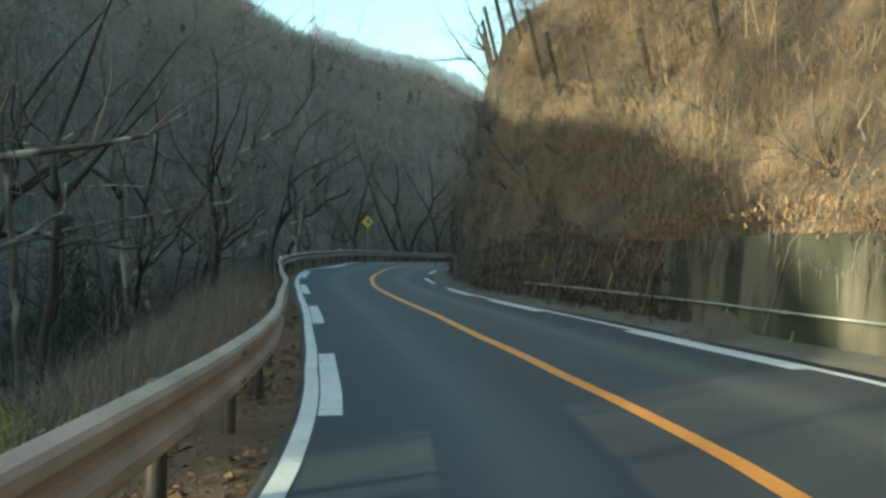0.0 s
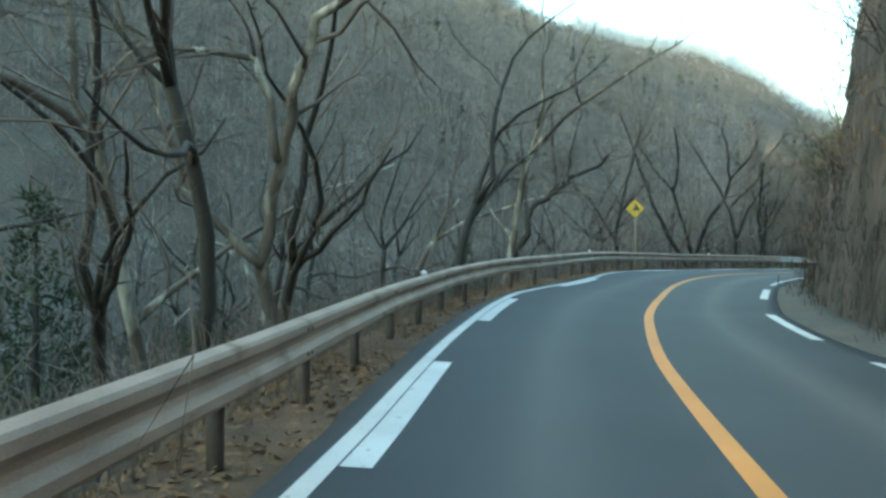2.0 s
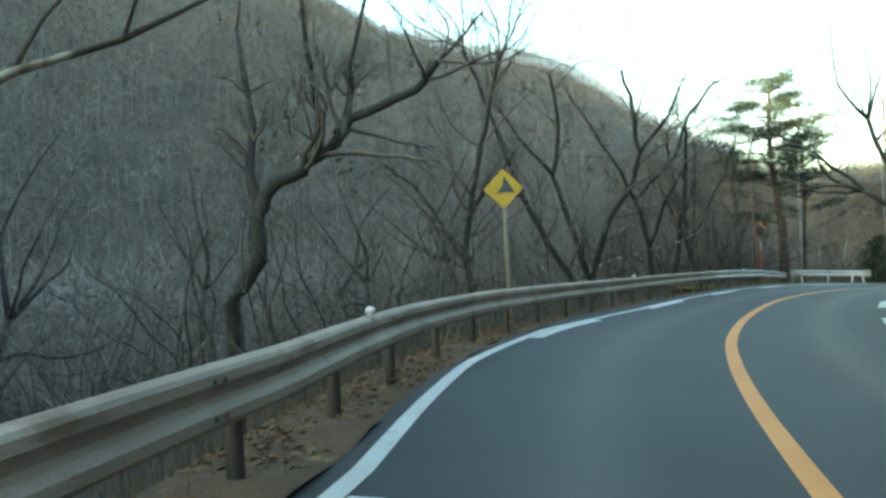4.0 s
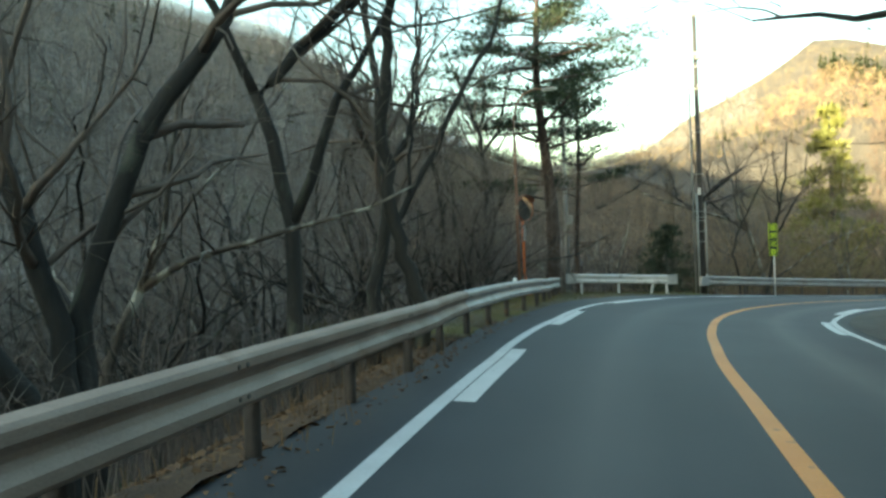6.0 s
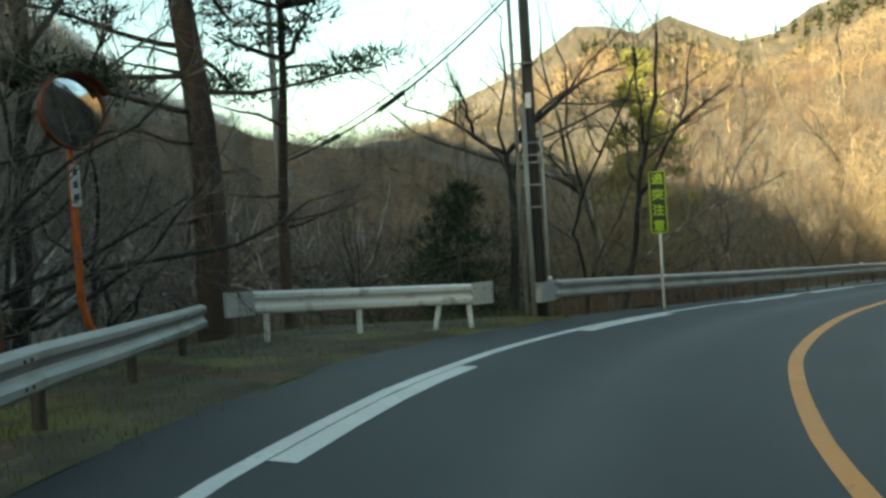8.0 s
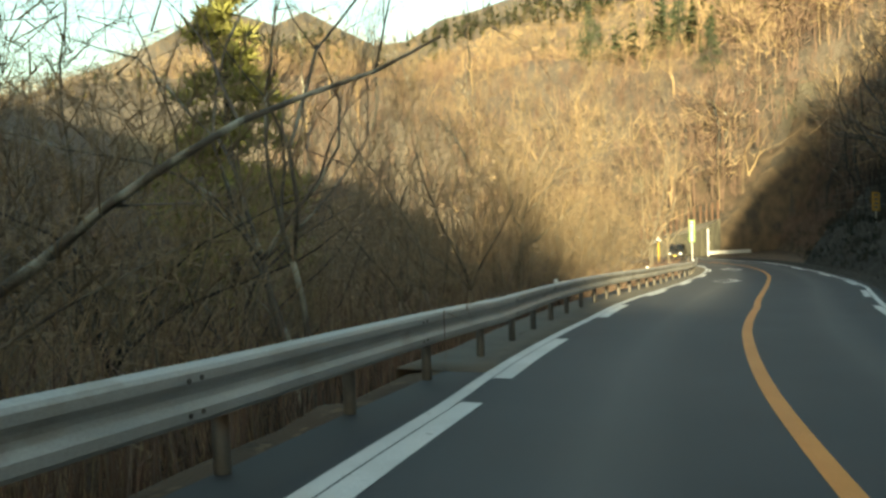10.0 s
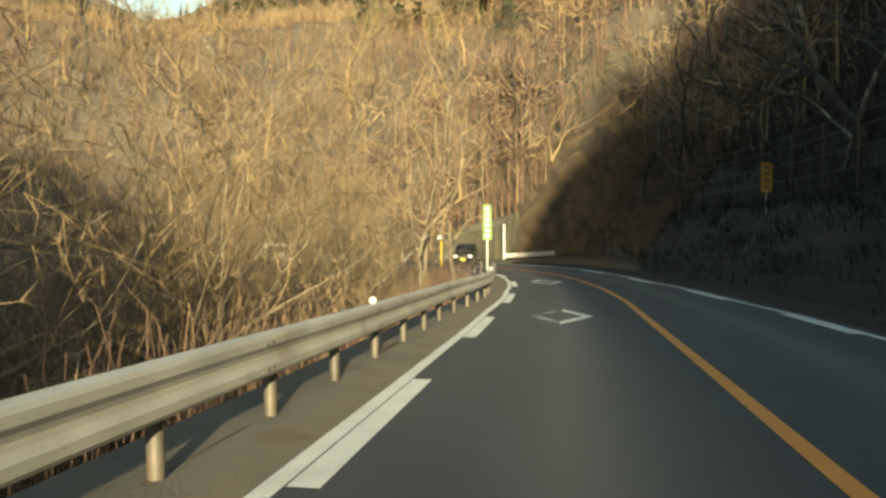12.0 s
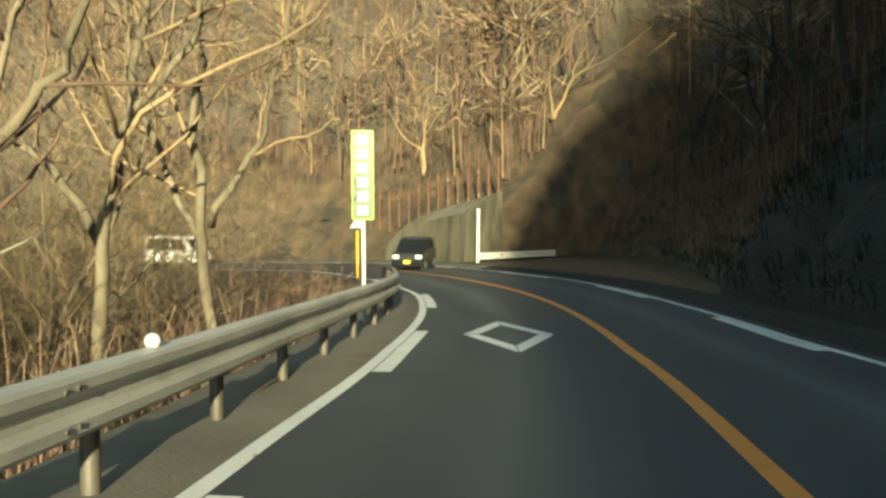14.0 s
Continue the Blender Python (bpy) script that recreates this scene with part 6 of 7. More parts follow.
for x, y, size, turn in [(141, 150, 1.9, 0), (148, 143, 2.2, 80), (133, 158, 1.8, 150), (152, 152, 2.3, 30), (127, 137, 1.5, 200)]:
    m = pose(x, y, land_at(x, y) - 0.1, 0, 0, turn)
    made = copy_thing(bpy.data.objects["conifer.002"], m)
    made.matrix_basis = m @ Matrix.Diagonal((size, size, size, 1))
    tagged(made, "dark green conifer among bare trees on the sunlit hillside")

# ---------------------------------------------------------------- signs
def slab(outline, thick, y0=0.0):
    """A flat plate in the x-z plane from an outline, facing -y."""
    bm = bmesh.new()
    front = [bm.verts.new((x, y0, z)) for x, z in outline]
    bm.faces.new(front)
    made = bmesh.ops.extrude_face_region(bm, geom=list(bm.faces))
    bmesh.ops.translate(bm, vec=(0, thick, 0), verts=[g for g in made["geom"] if isinstance(g, bmesh.types.BMVert)])
    bmesh.ops.recalc_face_normals(bm, faces=bm.faces)
    return bm


def rounded(w, h, r, z0=0.0, n=5):
    pts = []
    for cx, cz, a0 in ((w / 2 - r, h / 2 - r, 0), (-w / 2 + r, h / 2 - r, 90), (-w / 2 + r, -h / 2 + r, 180), (w / 2 - r, -h / 2 + r, 270)):
        for k in range(n):
            a = radians(a0 + 90 * k / (n - 1))
            pts.append((cx + r * math.cos(a), z0 + cz + r * math.sin(a)))
    return pts


def frame_ring(outer, inner, thick, y0):
    """A raised border between two outlines with as many points."""
    bm = bmesh.new()
    a = [bm.verts.new((x, y0, z)) for x, z in outer]
    b = [bm.verts.new((x, y0, z)) for x, z in inner]
    n = len(a)
    for k in range(n):
        bm.faces.new((a[k], a[(k + 1) % n], b[(k + 1) % n], b[k]))
    made = bmesh.ops.extrude_face_region(bm, geom=list(bm.faces))
    bmesh.ops.translate(bm, vec=(0, thick, 0), verts=[g for g in made["geom"] if isinstance(g, bmesh.types.BMVert)])
    bmesh.ops.recalc_face_normals(bm, faces=bm.faces)
    return bm


def letters(text, size, at, material, name, parent):
    """One written character as a thin mesh, upright and facing -y."""
    curve = bpy.data.curves.new(name, 'FONT')
    curve.body, curve.size, curve.align_x, curve.align_y, curve.extrude = text, size, 'CENTER', 'CENTER', 0.001
    curve.bevel_depth, curve.bevel_resolution = 0.005, 0
    ob = bpy.data.objects.new("writing", curve)
    me = bpy.data.meshes.new_from_object(ob)
    bpy.data.objects.remove(ob)
    me.materials.clear()
    me.materials.append(material)
    made = part(name, me, material, parent)
    made.matrix_basis = pose(*at, 90, 0, 0)
    return made


def hazard_sign():
    at, turn = spot(58.7, -3.3)
    sign = thing("warning_sign", "yellow diamond steep-hill warning sign on a peeling grey post", "road sign", (at.x, at.y, at.z - 0.1), turn + 10)
    d = 0.445
    bm = slab([(0, 2.84 + 0.1 - d), (d, 2.94), (0, 2.94 + d), (-d, 2.94)], 0.012, -0.055)
    bmesh.ops.bevel(bm, geom=[e for e in bm.edges if abs(e.verts[0].co.y - e.verts[1].co.y) > 0.005], offset=0.03, segments=3, affect='EDGES')
    panel = part("panel", bm, M["sign_yellow"], sign)
    k = d - 0.012
    part("rim", frame_ring([(0, 2.94 - d - 0.008), (d + 0.008, 2.94), (0, 2.94 + d + 0.008), (-d - 0.008, 2.94)], [(0, 2.94 - k), (k, 2.94), (0, 2.94 + k), (-k, 2.94)], 0.02, -0.06), M["rust"], panel, "brown worn edge")
    part("symbol", slab([(-0.13, 2.86), (0.24, 2.86), (0.03, 3.2), (0.01, 3.14), (-0.01, 3.08), (-0.02, 2.98), (-0.09, 2.93)], 0.003, -0.059), M["sign_grey"], panel, "dark grey steep-slope symbol")
    part("symbol", slab([(-0.22, 2.838), (0.27, 2.838), (0.27, 2.85), (-0.22, 2.85)], 0.003, -0.059), M["sign_grey"], panel)
    part("post", rod(0.042, (0, 0, -0.6), (0, 0, 3.2), 14), M["rust_grey"], sign, smooth=True)
    for z in (2.72, 3.12):
        part("bracket", box((0.2, 0.03, 0.035), (0, -0.035, z), 0.004), M["rust"], sign)
    return sign


def tall_sign(at, turn, low, high, width, label, panel_m, edge_m, text=None, blocks=0):
    sign = thing("caution_sign", label, "road sign", at, turn)
    mid, h = (low + high) / 2, high - low
    panel = part("panel", slab(rounded(width, h, 0.035, mid), 0.02, -0.06), panel_m, sign)
    part("border", frame_ring(rounded(width - 0.012, h - 0.012, 0.03, mid), rounded(width - 0.056, h - 0.056, 0.015, mid), 0.004, -0.0635), edge_m, panel, "yellow-green border line")
    if text:
        for k, c in enumerate(text):
            letters(c, 0.275, (0, -0.0625, high - h * (k + 0.55) / len(text)), edge_m, "character", panel)
    for k in range(blocks):
        zc = high - 0.05 - (h - 0.1) * (k + 0.5) / blocks
        tile = part("white_block", slab(rounded(width * 0.46, h / blocks * 0.62, 0.01, zc), 0.003, -0.0625), M["sign_white"], panel, "white unreadable writing")
        for q in (-0.05, 0.0, 0.05):
            part("bar", slab(rounded(width * (0.2 + 0.1 * ((k + int(q * 20)) % 3)), 0.022, 0.005, zc + q), 0.002, -0.0642), M["sign_green"], tile)
    part("post", rod(0.034, (0, 0, -0.6), (0, 0, high - 0.15), 12), M["sign_white"], sign, smooth=True)
    for z in (low + 0.2, high - 0.3):
        part("clamp", box((0.1, 0.03, 0.04), (0, -0.04, z), 0.004), M["conduit"], sign)
    return sign


hazard_sign()
tall_sign((20.46, 97.87, -0.22), -46, 1.71, 3.16, 0.39, "narrow dark green caution sign with yellow-green characters on a white post", M["sign_dark"], M["sign_lime"], "追突注意")
tall_sign((75.43, 118.36, -3.72), -62, 1.92, 3.47, 0.39, "tall yellow-green caution sign with white writing on a white post", M["sign_green"], M["sign_edge"], blocks=6)


def small_post_sign():
    x, y = 89.75, 127.5
    z = -4.75
    sign = thing("marker_post", "yellow marker post topped with a small white triangular plate", "road sign", (x, y, z), -62)
    part("post", rod(0.06, (0, 0, -0.5), (0, 0, 2.2), 10), M["sign_yellow"], sign, smooth=True)
    part("plate", slab([(-0.26, 2.3), (0.26, 2.3), (0.0, 2.76)], 0.012, -0.07), M["sign_white"], sign)
    return sign


small_post_sign()


def bank_board():
    board = thing("notice_board", "weathered yellow notice board on the dark bank, its yellow dimmed as in shade", "road sign", (74.3, 106.75, land_at(74.3, 106.75) - 0.1), -66)
    base = land_at(74.3, 106.75) - 0.1
    mid = 0.64 - base
    part("board", slab(rounded(0.42, 1.1, 0.02, mid), 0.02, -0.04), M["board_yellow"], board)
    for k in range(4):
        part("bar", slab(rounded(0.2, 0.12, 0.01, mid + 0.36 - 0.24 * k), 0.003, -0.043), M["sign_grey"], board, "dark unreadable writing")
    part("post", rod(0.03, (0, 0, -0.5), (0, 0, mid + 0.5), 10), M["conduit"], board, smooth=True)
    return board


bank_board()


def convex_mirror():
    x, y = 7.98, 94.6
    base = spot(93.2, -6.4)[0].z - 0.15
    m = thing("traffic_mirror", "round convex traffic mirror on a bent orange pole", "traffic mirror", (x, y, base), 36)
    bent_rod(0.05, [(0.3, 0, -0.5), (0.3, 0, 0.25), (0.24, 0, 0.42), (0.08, 0, 0.68), (0.01, 0, 0.95), (0, 0, 1.15), (0, 0, 2.0), (0, 0, 3.9)], M["mirror_orange"], "pole", m, 12)
    bm = bmesh.new()
    rows = []
    for k in range(7):
        r = 0.47 * k / 6
        y0 = -0.14 - (math.sqrt(2.2**2 - r * r) - math.sqrt(2.2**2 - 0.47**2))
        rows.append([bm.verts.new((r * math.cos(2 * math.pi * j / 32), y0, 3.45 + r * math.sin(2 * math.pi * j / 32))) for j in range(32 if k else 1)])
    for j in range(32):
        bm.faces.new((rows[0][0], rows[1][(j + 1) % 32], rows[1][j]))
        for k in range(1, 6):
            bm.faces.new((rows[k][j], rows[k][(j + 1) % 32], rows[k + 1][(j + 1) % 32], rows[k + 1][j]))
    bmesh.ops.recalc_face_normals(bm, faces=bm.faces)
    dish = part("mirror_face", bm, M["chrome"], m, "silvered convex glass", True)
    ring = lambda r: [(r * math.cos(2 * math.pi * j / 32), 3.45 + r * math.sin(2 * math.pi * j / 32)) for j in range(32)]
    part("rim", frame_ring(ring(0.485), ring(0.468), 0.1, -0.17), M["mirror_rim"], dish)
    part("back", slab(ring(0.48), 0.03, -0.1), M["mirror_orange"], dish)
    hood = bmesh.new()
    a = [hood.verts.new((0.5 * math.cos(radians(t)), -0.09, 3.45 + 0.5 * math.sin(radians(t)))) for t in range(30, 151, 10)]
    b = [hood.verts.new((0.51 * math.cos(radians(t)), -0.28, 3.45 + 0.51 * math.sin(radians(t)))) for t in range(30, 151, 10)]
    for k in range(len(a) - 1):
        hood.faces.new((a[k], a[k + 1], b[k + 1], b[k]))
    made = bmesh.ops.solidify(hood, geom=list(hood.faces), thickness=0.006)
    part("hood", hood, M["mirror_rim"], dish)
    tag = part("plate", slab(rounded(0.15, 0.55, 0.01, 2.5), 0.006, -0.062), M["sign_white"], m, "white tag with unreadable writing")
    for k in range(3):
        part("bar", slab(rounded(0.07, 0.09, 0.01, 2.68 - 0.17 * k), 0.002, -0.064), M["sign_grey"], tag)
    return m


convex_mirror()


def street_lamp():
    x, y = 7.12, 92.2
    base = land_at(x, y)
    lamp = thing("street_lamp", "rusty brown street lamp with a curved arm", "street lamp", (x, y, base), -30)
    part("pole", rod(0.075, (0, 0, -0.5), (0, 0, 6.4), 12, 0.05), M["rust"], lamp, smooth=True)
    bent_rod(0.035, [(0, 0, 6.3), (0, 0, 7.1), (0.1, 0, 7.6), (0.35, 0, 7.95), (0.75, 0, 8.1), (1.1, 0, 8.08)], M["rust"], "arm", lamp)
    head = box((0.5, 0.18, 0.1), (1.3, 0, 8.05), 0.03)
    part("lamp_head", head, M["conduit"], lamp)
    return lamp


street_lamp()

# ---------------------------------------------------------------- poles and wires
def utility_pole():
    x, y, z = 16.58, 97.05, -0.05
    pole = thing("utility_pole", "dark utility pole strapped with grey steel conduits", "utility pole", (x, y, z), -35)
    part("shaft", rod(0.13, (0, 0, -0.8), (0.02, 0, 12.1), 16, 0.085), M["pole_dark"], pole, smooth=True)
    for dx, dy, high, r in ((-0.28, -0.13, 11.2, 0.04), (-0.12, -0.19, 4.35, 0.05), (0.2, -0.13, 3.95, 0.032)):
        c = part("conduit", rod(r, (dx, dy, -0.4), (dx + 0.01, dy, high), 12), M["conduit"], pole, smooth=True)
        part("cap", rod(r * 1.15, (dx + 0.01, dy, high - 0.03), (dx + 0.01, dy, high + 0.04), 12), M["conduit"], c)
    for h in (2.3, 2.75, 3.2, 3.35, 3.6, 5.2, 7.0, 9.8):
        part("strap", box((0.56, 0.025, 0.03), (-0.04, -0.16, h), 0.004), M["conduit"], pole)
        part("band", rod(0.136, (0.01, 0, h - 0.02), (0.01, 0, h + 0.02), 16), M["conduit"], pole)
    part("label_plate", slab(rounded(0.12, 0.3, 0.01, 4.45), 0.004, -0.145), M["sign_white"], pole, "pale number tag")
    part("junction_box", box((0.26, 0.22, 0.34), (0.13, -0.14, 10.25), 0.02), M["conduit"], pole, "small grey box")
    for h, wide, mid in ((8.85, 0.95, -0.25), (12.0, 0.5, 0.02)):
        arm = part("crossarm", box((wide, 0.06, 0.07), (mid, -0.13, h), 0.006), M["conduit"], pole)
        for k in (-0.4, 0.4):
            part("insulator", rod(0.035, (mid + k * wide, -0.13, h + 0.03), (mid + k * wide, -0.13, h + 0.17), 8), M["sign_white"], arm)
    return pole


utility_pole()


def back_pole():
    x, y = 14.0, 107.3
    z = land_at(x, y)
    pole = thing("utility_pole", "grey concrete utility pole with a short crossarm among trees", "utility pole", (x, y, z), -30)
    top = 9.6 - z
    part("shaft", rod(0.15, (0, 0, -0.8), (0, 0, top), 14, 0.1), M["pole_grey"], pole, smooth=True)
    arm = part("crossarm", box((2.2, 0.08, 0.08), (0, -0.12, top - 1.2), 0.006), M["conduit"], pole)
    for k in (-1.0, -0.5, 0.5, 1.0):
        part("insulator", rod(0.045, (k, -0.12, top - 1.17), (k, -0.12, top - 0.95), 8), M["sign_white"], arm)
    part("shaft_box", box((0.35, 0.25, 0.5), (0.2, -0.1, top * 0.55), 0.02), M["conduit"], pole)
    return pole


back_pole()


def wire(name, label, a, b, sag, radius, sleeves=()):
    a, b = Vector(a), Vector(b)
    pts = [a.lerp(b, t) - Vector((0, 0, sag * 4 * t * (1 - t))) for t in np.linspace(0, 1, 14)]
    cable = thing(name, label, "cable", tuple(a))
    v, f = [], []
    tube(v, f, [p - a for p in pts], [radius] * 14, 6)
    part("strand", mesh_of("strand", v, f, M["cable"], True), M["cable"], cable)
    for t0, t1 in sleeves:
        v, f = [], []
        at = lambda t: a.lerp(b, t) - Vector((0, 0, sag * 4 * t * (1 - t))) - a
        tube(v, f, [at(t0), at((t0 + t1) / 2), at(t1)], [radius * 2.4] * 3, 8)
        part("sleeve", mesh_of("sleeve", v, f, M["cable"], True), M["cable"], cable)
    return cable


wire("service_cable", "thick black cable bundle with sleeves, sagging from the utility pole", (16.35, 97.0, 6.6), (12.6, 101.3, 3.7), 0.4, 0.022, ((0.45, 0.56), (0.74, 0.82)))
wire("service_cable", "thin black cable beside the cable bundle", (16.4, 97.1, 6.72), (12.6, 101.35, 3.8), 0.34, 0.012)
wire("power_line", "overhead power line between two poles", (16.05, 97.3, 8.95), (13.6, 107.0, 8.5), 0.3, 0.012)
wire("power_line", "overhead power line between two poles", (16.5, 97.0, 8.95), (14.6, 107.3, 8.5), 0.35, 0.012)
wire("power_line", "overhead power line above the valley", (13.6, 107.0, 8.5), (-14.0, 93.0, 13.5), 0.6, 0.012)

# ---------------------------------------------------------------- short rail, ends and markers of the guardrails
def end_cap(parent, at, turn, length, base, material):
    """A white wrap-round terminal of a guardrail."""
    bm = bmesh.new()
    pts = [(0.0, 0.055), (-length, 0.055), (-length - 0.07, 0.03), (-length - 0.1, -0.04), (-length - 0.07, -0.11), (-length, -0.13)]
    lo = [bm.verts.new((x, y, base - 0.015)) for x, y in pts]
    hi = [bm.verts.new((x, y, base + 0.375)) for x, y in pts]
    for k in range(len(pts) - 1):
        bm.faces.new((lo[k], lo[k + 1], hi[k + 1], hi[k]))
    bmesh.ops.solidify(bm, geom=list(bm.faces), thickness=0.006)
    ob = part("end_cap", bm, material, parent, "white wrap-round end piece")
    ob.matrix_basis = pose(*at, 0, 0, turn)
    return ob


def short_rail():
    a, b = Vector((10.14, 95.86, 0.38)), Vector((14.62, 95.62, 0.14))
    way = (b - a).normalized()
    out = Vector((way.y, -way.x, 0)).normalized()
    rail = thing("guardrail", "short white guardrail with peeling paint closing off the turnout", "guardrail")
    place = lambda ss: ([tuple(a + way * float(s)) for s in ss], [(out.x, out.y)] * len(ss))
    long = (b - a).length
    part("beam", beam_mesh(place, 0.35, long - 0.35, 0.42, M["rail_white"]), M["rail_white"], rail)
    turn = math.degrees(math.atan2(way.y, way.x))
    # near the road the end piece wraps back on itself; both ends do
    p = a + way * 0.36
    end_cap(rail, p, turn, 0.36, 0.42, M["rail_white"]).scale = (1, -1, 1)
    p = b - way * 0.36
    ob = end_cap(rail, p, turn, 0.36, 0.42, M["rail_white"])
    ob.scale = (-1, -1, 1)
    for s, tilt in ((0.55, 0), (2.1, 0), (3.62, 0.35), (4.1, -0.12)):
        q = a + way * s - out * 0.08
        ob = part("post", rod(0.05, (tilt, 0, -0.9), (0, 0, 0.72), 12), M["rail_white"], rail, smooth=True)
        ob.matrix_basis = pose(q.x, q.y, q.z, 0, 0, turn + 180)
    bo = bolt_mesh(M["rail_old"])
    for s in (0.12, 0.3, 0.5, long - 0.5, long - 0.3, long - 0.12):
        for h in (0.5, 0.7):
            q = a + way * s + out * 0.058
            ob = part("bolt", bo, M["rail_old"], rail)
            ob.matrix_basis = pose(q.x, q.y, q.z + h, 0, 0, turn - 90)
    return rail


short_rail()
third = bpy.data.objects["guardrail.002"]
p0, h0 = spot(100.85, float(RAIL(100.85)))
cap = end_cap(third, p0, h0 + 90 - 6, 0.58, 0.42, M["rail_white"])
cap.scale = (1, -1, 1)


def marker_ball(s, k):
    p, turn = spot(s, float(RAIL(s)) - 0.03)
    ball = thing("delineator", "white ball reflector on a short stem above the guardrail", "reflector", tuple(p + Vector((0, 0, 0.62))), turn, "ball reflectors on the guardrail")
    part("stem", rod(0.018, (0, 0, -0.06), (0, 0, 0.14), 8), M["conduit"], ball)
    bm = bmesh.new()
    bmesh.ops.create_uvsphere(bm, u_segments=16, v_segments=10, radius=0.052, matrix=Matrix.Translation((0, 0, 0.19)))
    part("ball", bm, M["sign_white"], ball, smooth=True)
    part("collar", rod(0.03, (0, 0, 0.115), (0, 0, 0.145), 10), M["conduit"], ball)
    return ball


for k, s in enumerate((32.5, 49.5, 66.6, 83.3, 100.7, 121.6, 136.9, 154.0)):
    marker_ball(s, k)

# ---------------------------------------------------------------- diamond marks on the road
def diamond_mark(s0, s1, mid, half, worn):
    """Four painted bars that make a diamond ahead of a crossing."""
    mark = thing("diamond_mark", "white diamond road marking, one side worn away" if worn else "white diamond road marking painted on the lane", "road marking", kind="structure")
    sm, w = (s0 + s1) / 2, 0.34
    for ends, m in ((((s0, 0), (sm, 1)), M["white"]), (((sm, 1), (s1, 0)), M["white"]), (((s1, 0), (sm, -1)), M["white_worn"] if worn else M["white"]), (((sm, -1), (s0, 0)), M["white_worn"] if worn else M["white"])):
        (sa, la), (sb, lb) = ends
        q = lambda s, l, k: (sm + (s - sm) * k, mid + l * half * k)
        corners = [q(sa, la, 1), q(sb, lb, 1), q(sb, lb, 1 - w), q(sa, la, 1 - w)]
        # a narrow joint between the bars
        cs, cl = sum(c[0] for c in corners) / 4, sum(c[1] for c in corners) / 4
        corners = [(cs + (a - cs) * 0.97, cl + (b - cl) * 0.97) for a, b in corners]
        n = 6
        verts, faces = [], []
        for k in range(n + 1):
            t = k / n
            for c0, c1 in ((corners[0], corners[1]), (corners[3], corners[2])):
                s, l = c0[0] + (c1[0] - c0[0]) * t, c0[1] + (c1[1] - c0[1]) * t
                verts.append(on_road(s, l, 0.006)[0])
        faces = [(2 * k, 2 * k + 1, 2 * k + 3, 2 * k + 2) for k in range(n)]
        part("bar", mesh_of("bar", verts, faces, m), m, mark)
    return mark


diamond_mark(143.0, 147.1, -0.34, 0.74, True)
diamond_mark(159.7, 163.9, -0.14, 0.72, False)

# ---------------------------------------------------------------- walls and fences on the uphill side
low_s = np.arange(-30, 15.3, 0.8)
wall = new("retaining_wall", ribbon("retaining_wall", low_s, [lambda s: foot(s) - 0.1, lambda s: foot(s) - 0.02, lambda s: foot(s) + 0.06, lambda s: foot(s) + 0.3], [0.0, 1.1, 1.62, 1.64], M["wall_old"], 0.0, False))
tagged(wall, "low stained concrete retaining wall streaked with dark damp", "retaining wall", kind="structure")
pipe_pts = [tuple(p) for p in on_road(np.arange(2, 24, 1.5), foot(np.arange(2, 24, 1.5)) - 0.16, 0.5)]
pipe = thing("drain_pipe", "thin grey pipe running along the concrete wall", "pipe")
v, f = [], []
tube(v, f, pipe_pts, [0.02] * len(pipe_pts), 6)
part("tube", mesh_of("tube", v, f, M["conduit"], True), M["conduit"], pipe)
for p in pipe_pts[::3]:
    part("clip", box((0.06, 0.06, 0.05), p, 0.004), M["conduit"], pipe)

tall_at = lambda s: np.interp(s, [189, 193.2, 194, 194.8, 196], [1.2, 0.92, 0.68, 0.3, 0.0])
far_s = np.r_[189.1, np.arange(189.6, 195.2, 0.4)]
far_wall = new("retaining_wall", ribbon("retaining_wall", far_s, [lambda s: foot(s) - 0.12, lambda s: foot(s) + 0.1, lambda s: foot(s) + 0.13], [-0.3, lambda s: 2.3 * tall_at(s), lambda s: 2.3 * tall_at(s) + 0.02], M["wall_face"], 0.3, False))
tagged(far_wall, "tall stained concrete retaining wall, its face darkened for shade, lower towards its end", "retaining wall", kind="structure")
# paler concrete than the face, so the top looks sunlit by colour
wall_cap = new("wall_cap", ribbon("wall_cap", far_s, [lambda s: foot(s) + 0.13, lambda s: foot(s) + 0.35, lambda s: foot(s) + 2.4], [lambda s: 2.3 * tall_at(s) + 0.03, lambda s: 2.42 * tall_at(s) + 0.03, lambda s: 3.2 * tall_at(s) + 0.03], M["wall_far"], 0.25, False))
tagged(wall_cap, "sunlit sloping concrete top of the retaining wall", "wall cap", kind="structure")
end_pts = [on_road(189.07, float(foot(189.2)) + a, b)[0] for a, b in ((-0.12, -0.4), (0.1, 2.76), (0.35, 2.9), (2.4, 3.84), (2.4, -0.4))]
wall_end = new("retaining_wall_end", mesh_of("retaining_wall_end", end_pts + [p + np.array([0.15, 0.25, 0]) for p in end_pts], [(0, 1, 2, 3, 4), (9, 8, 7, 6, 5)] + [(k, (k + 1) % 5, (k + 1) % 5 + 5, k + 5) for k in range(5)], M["wall_face"]))
tagged(wall_end, "end face of the tall concrete retaining wall", "retaining wall", kind="structure")


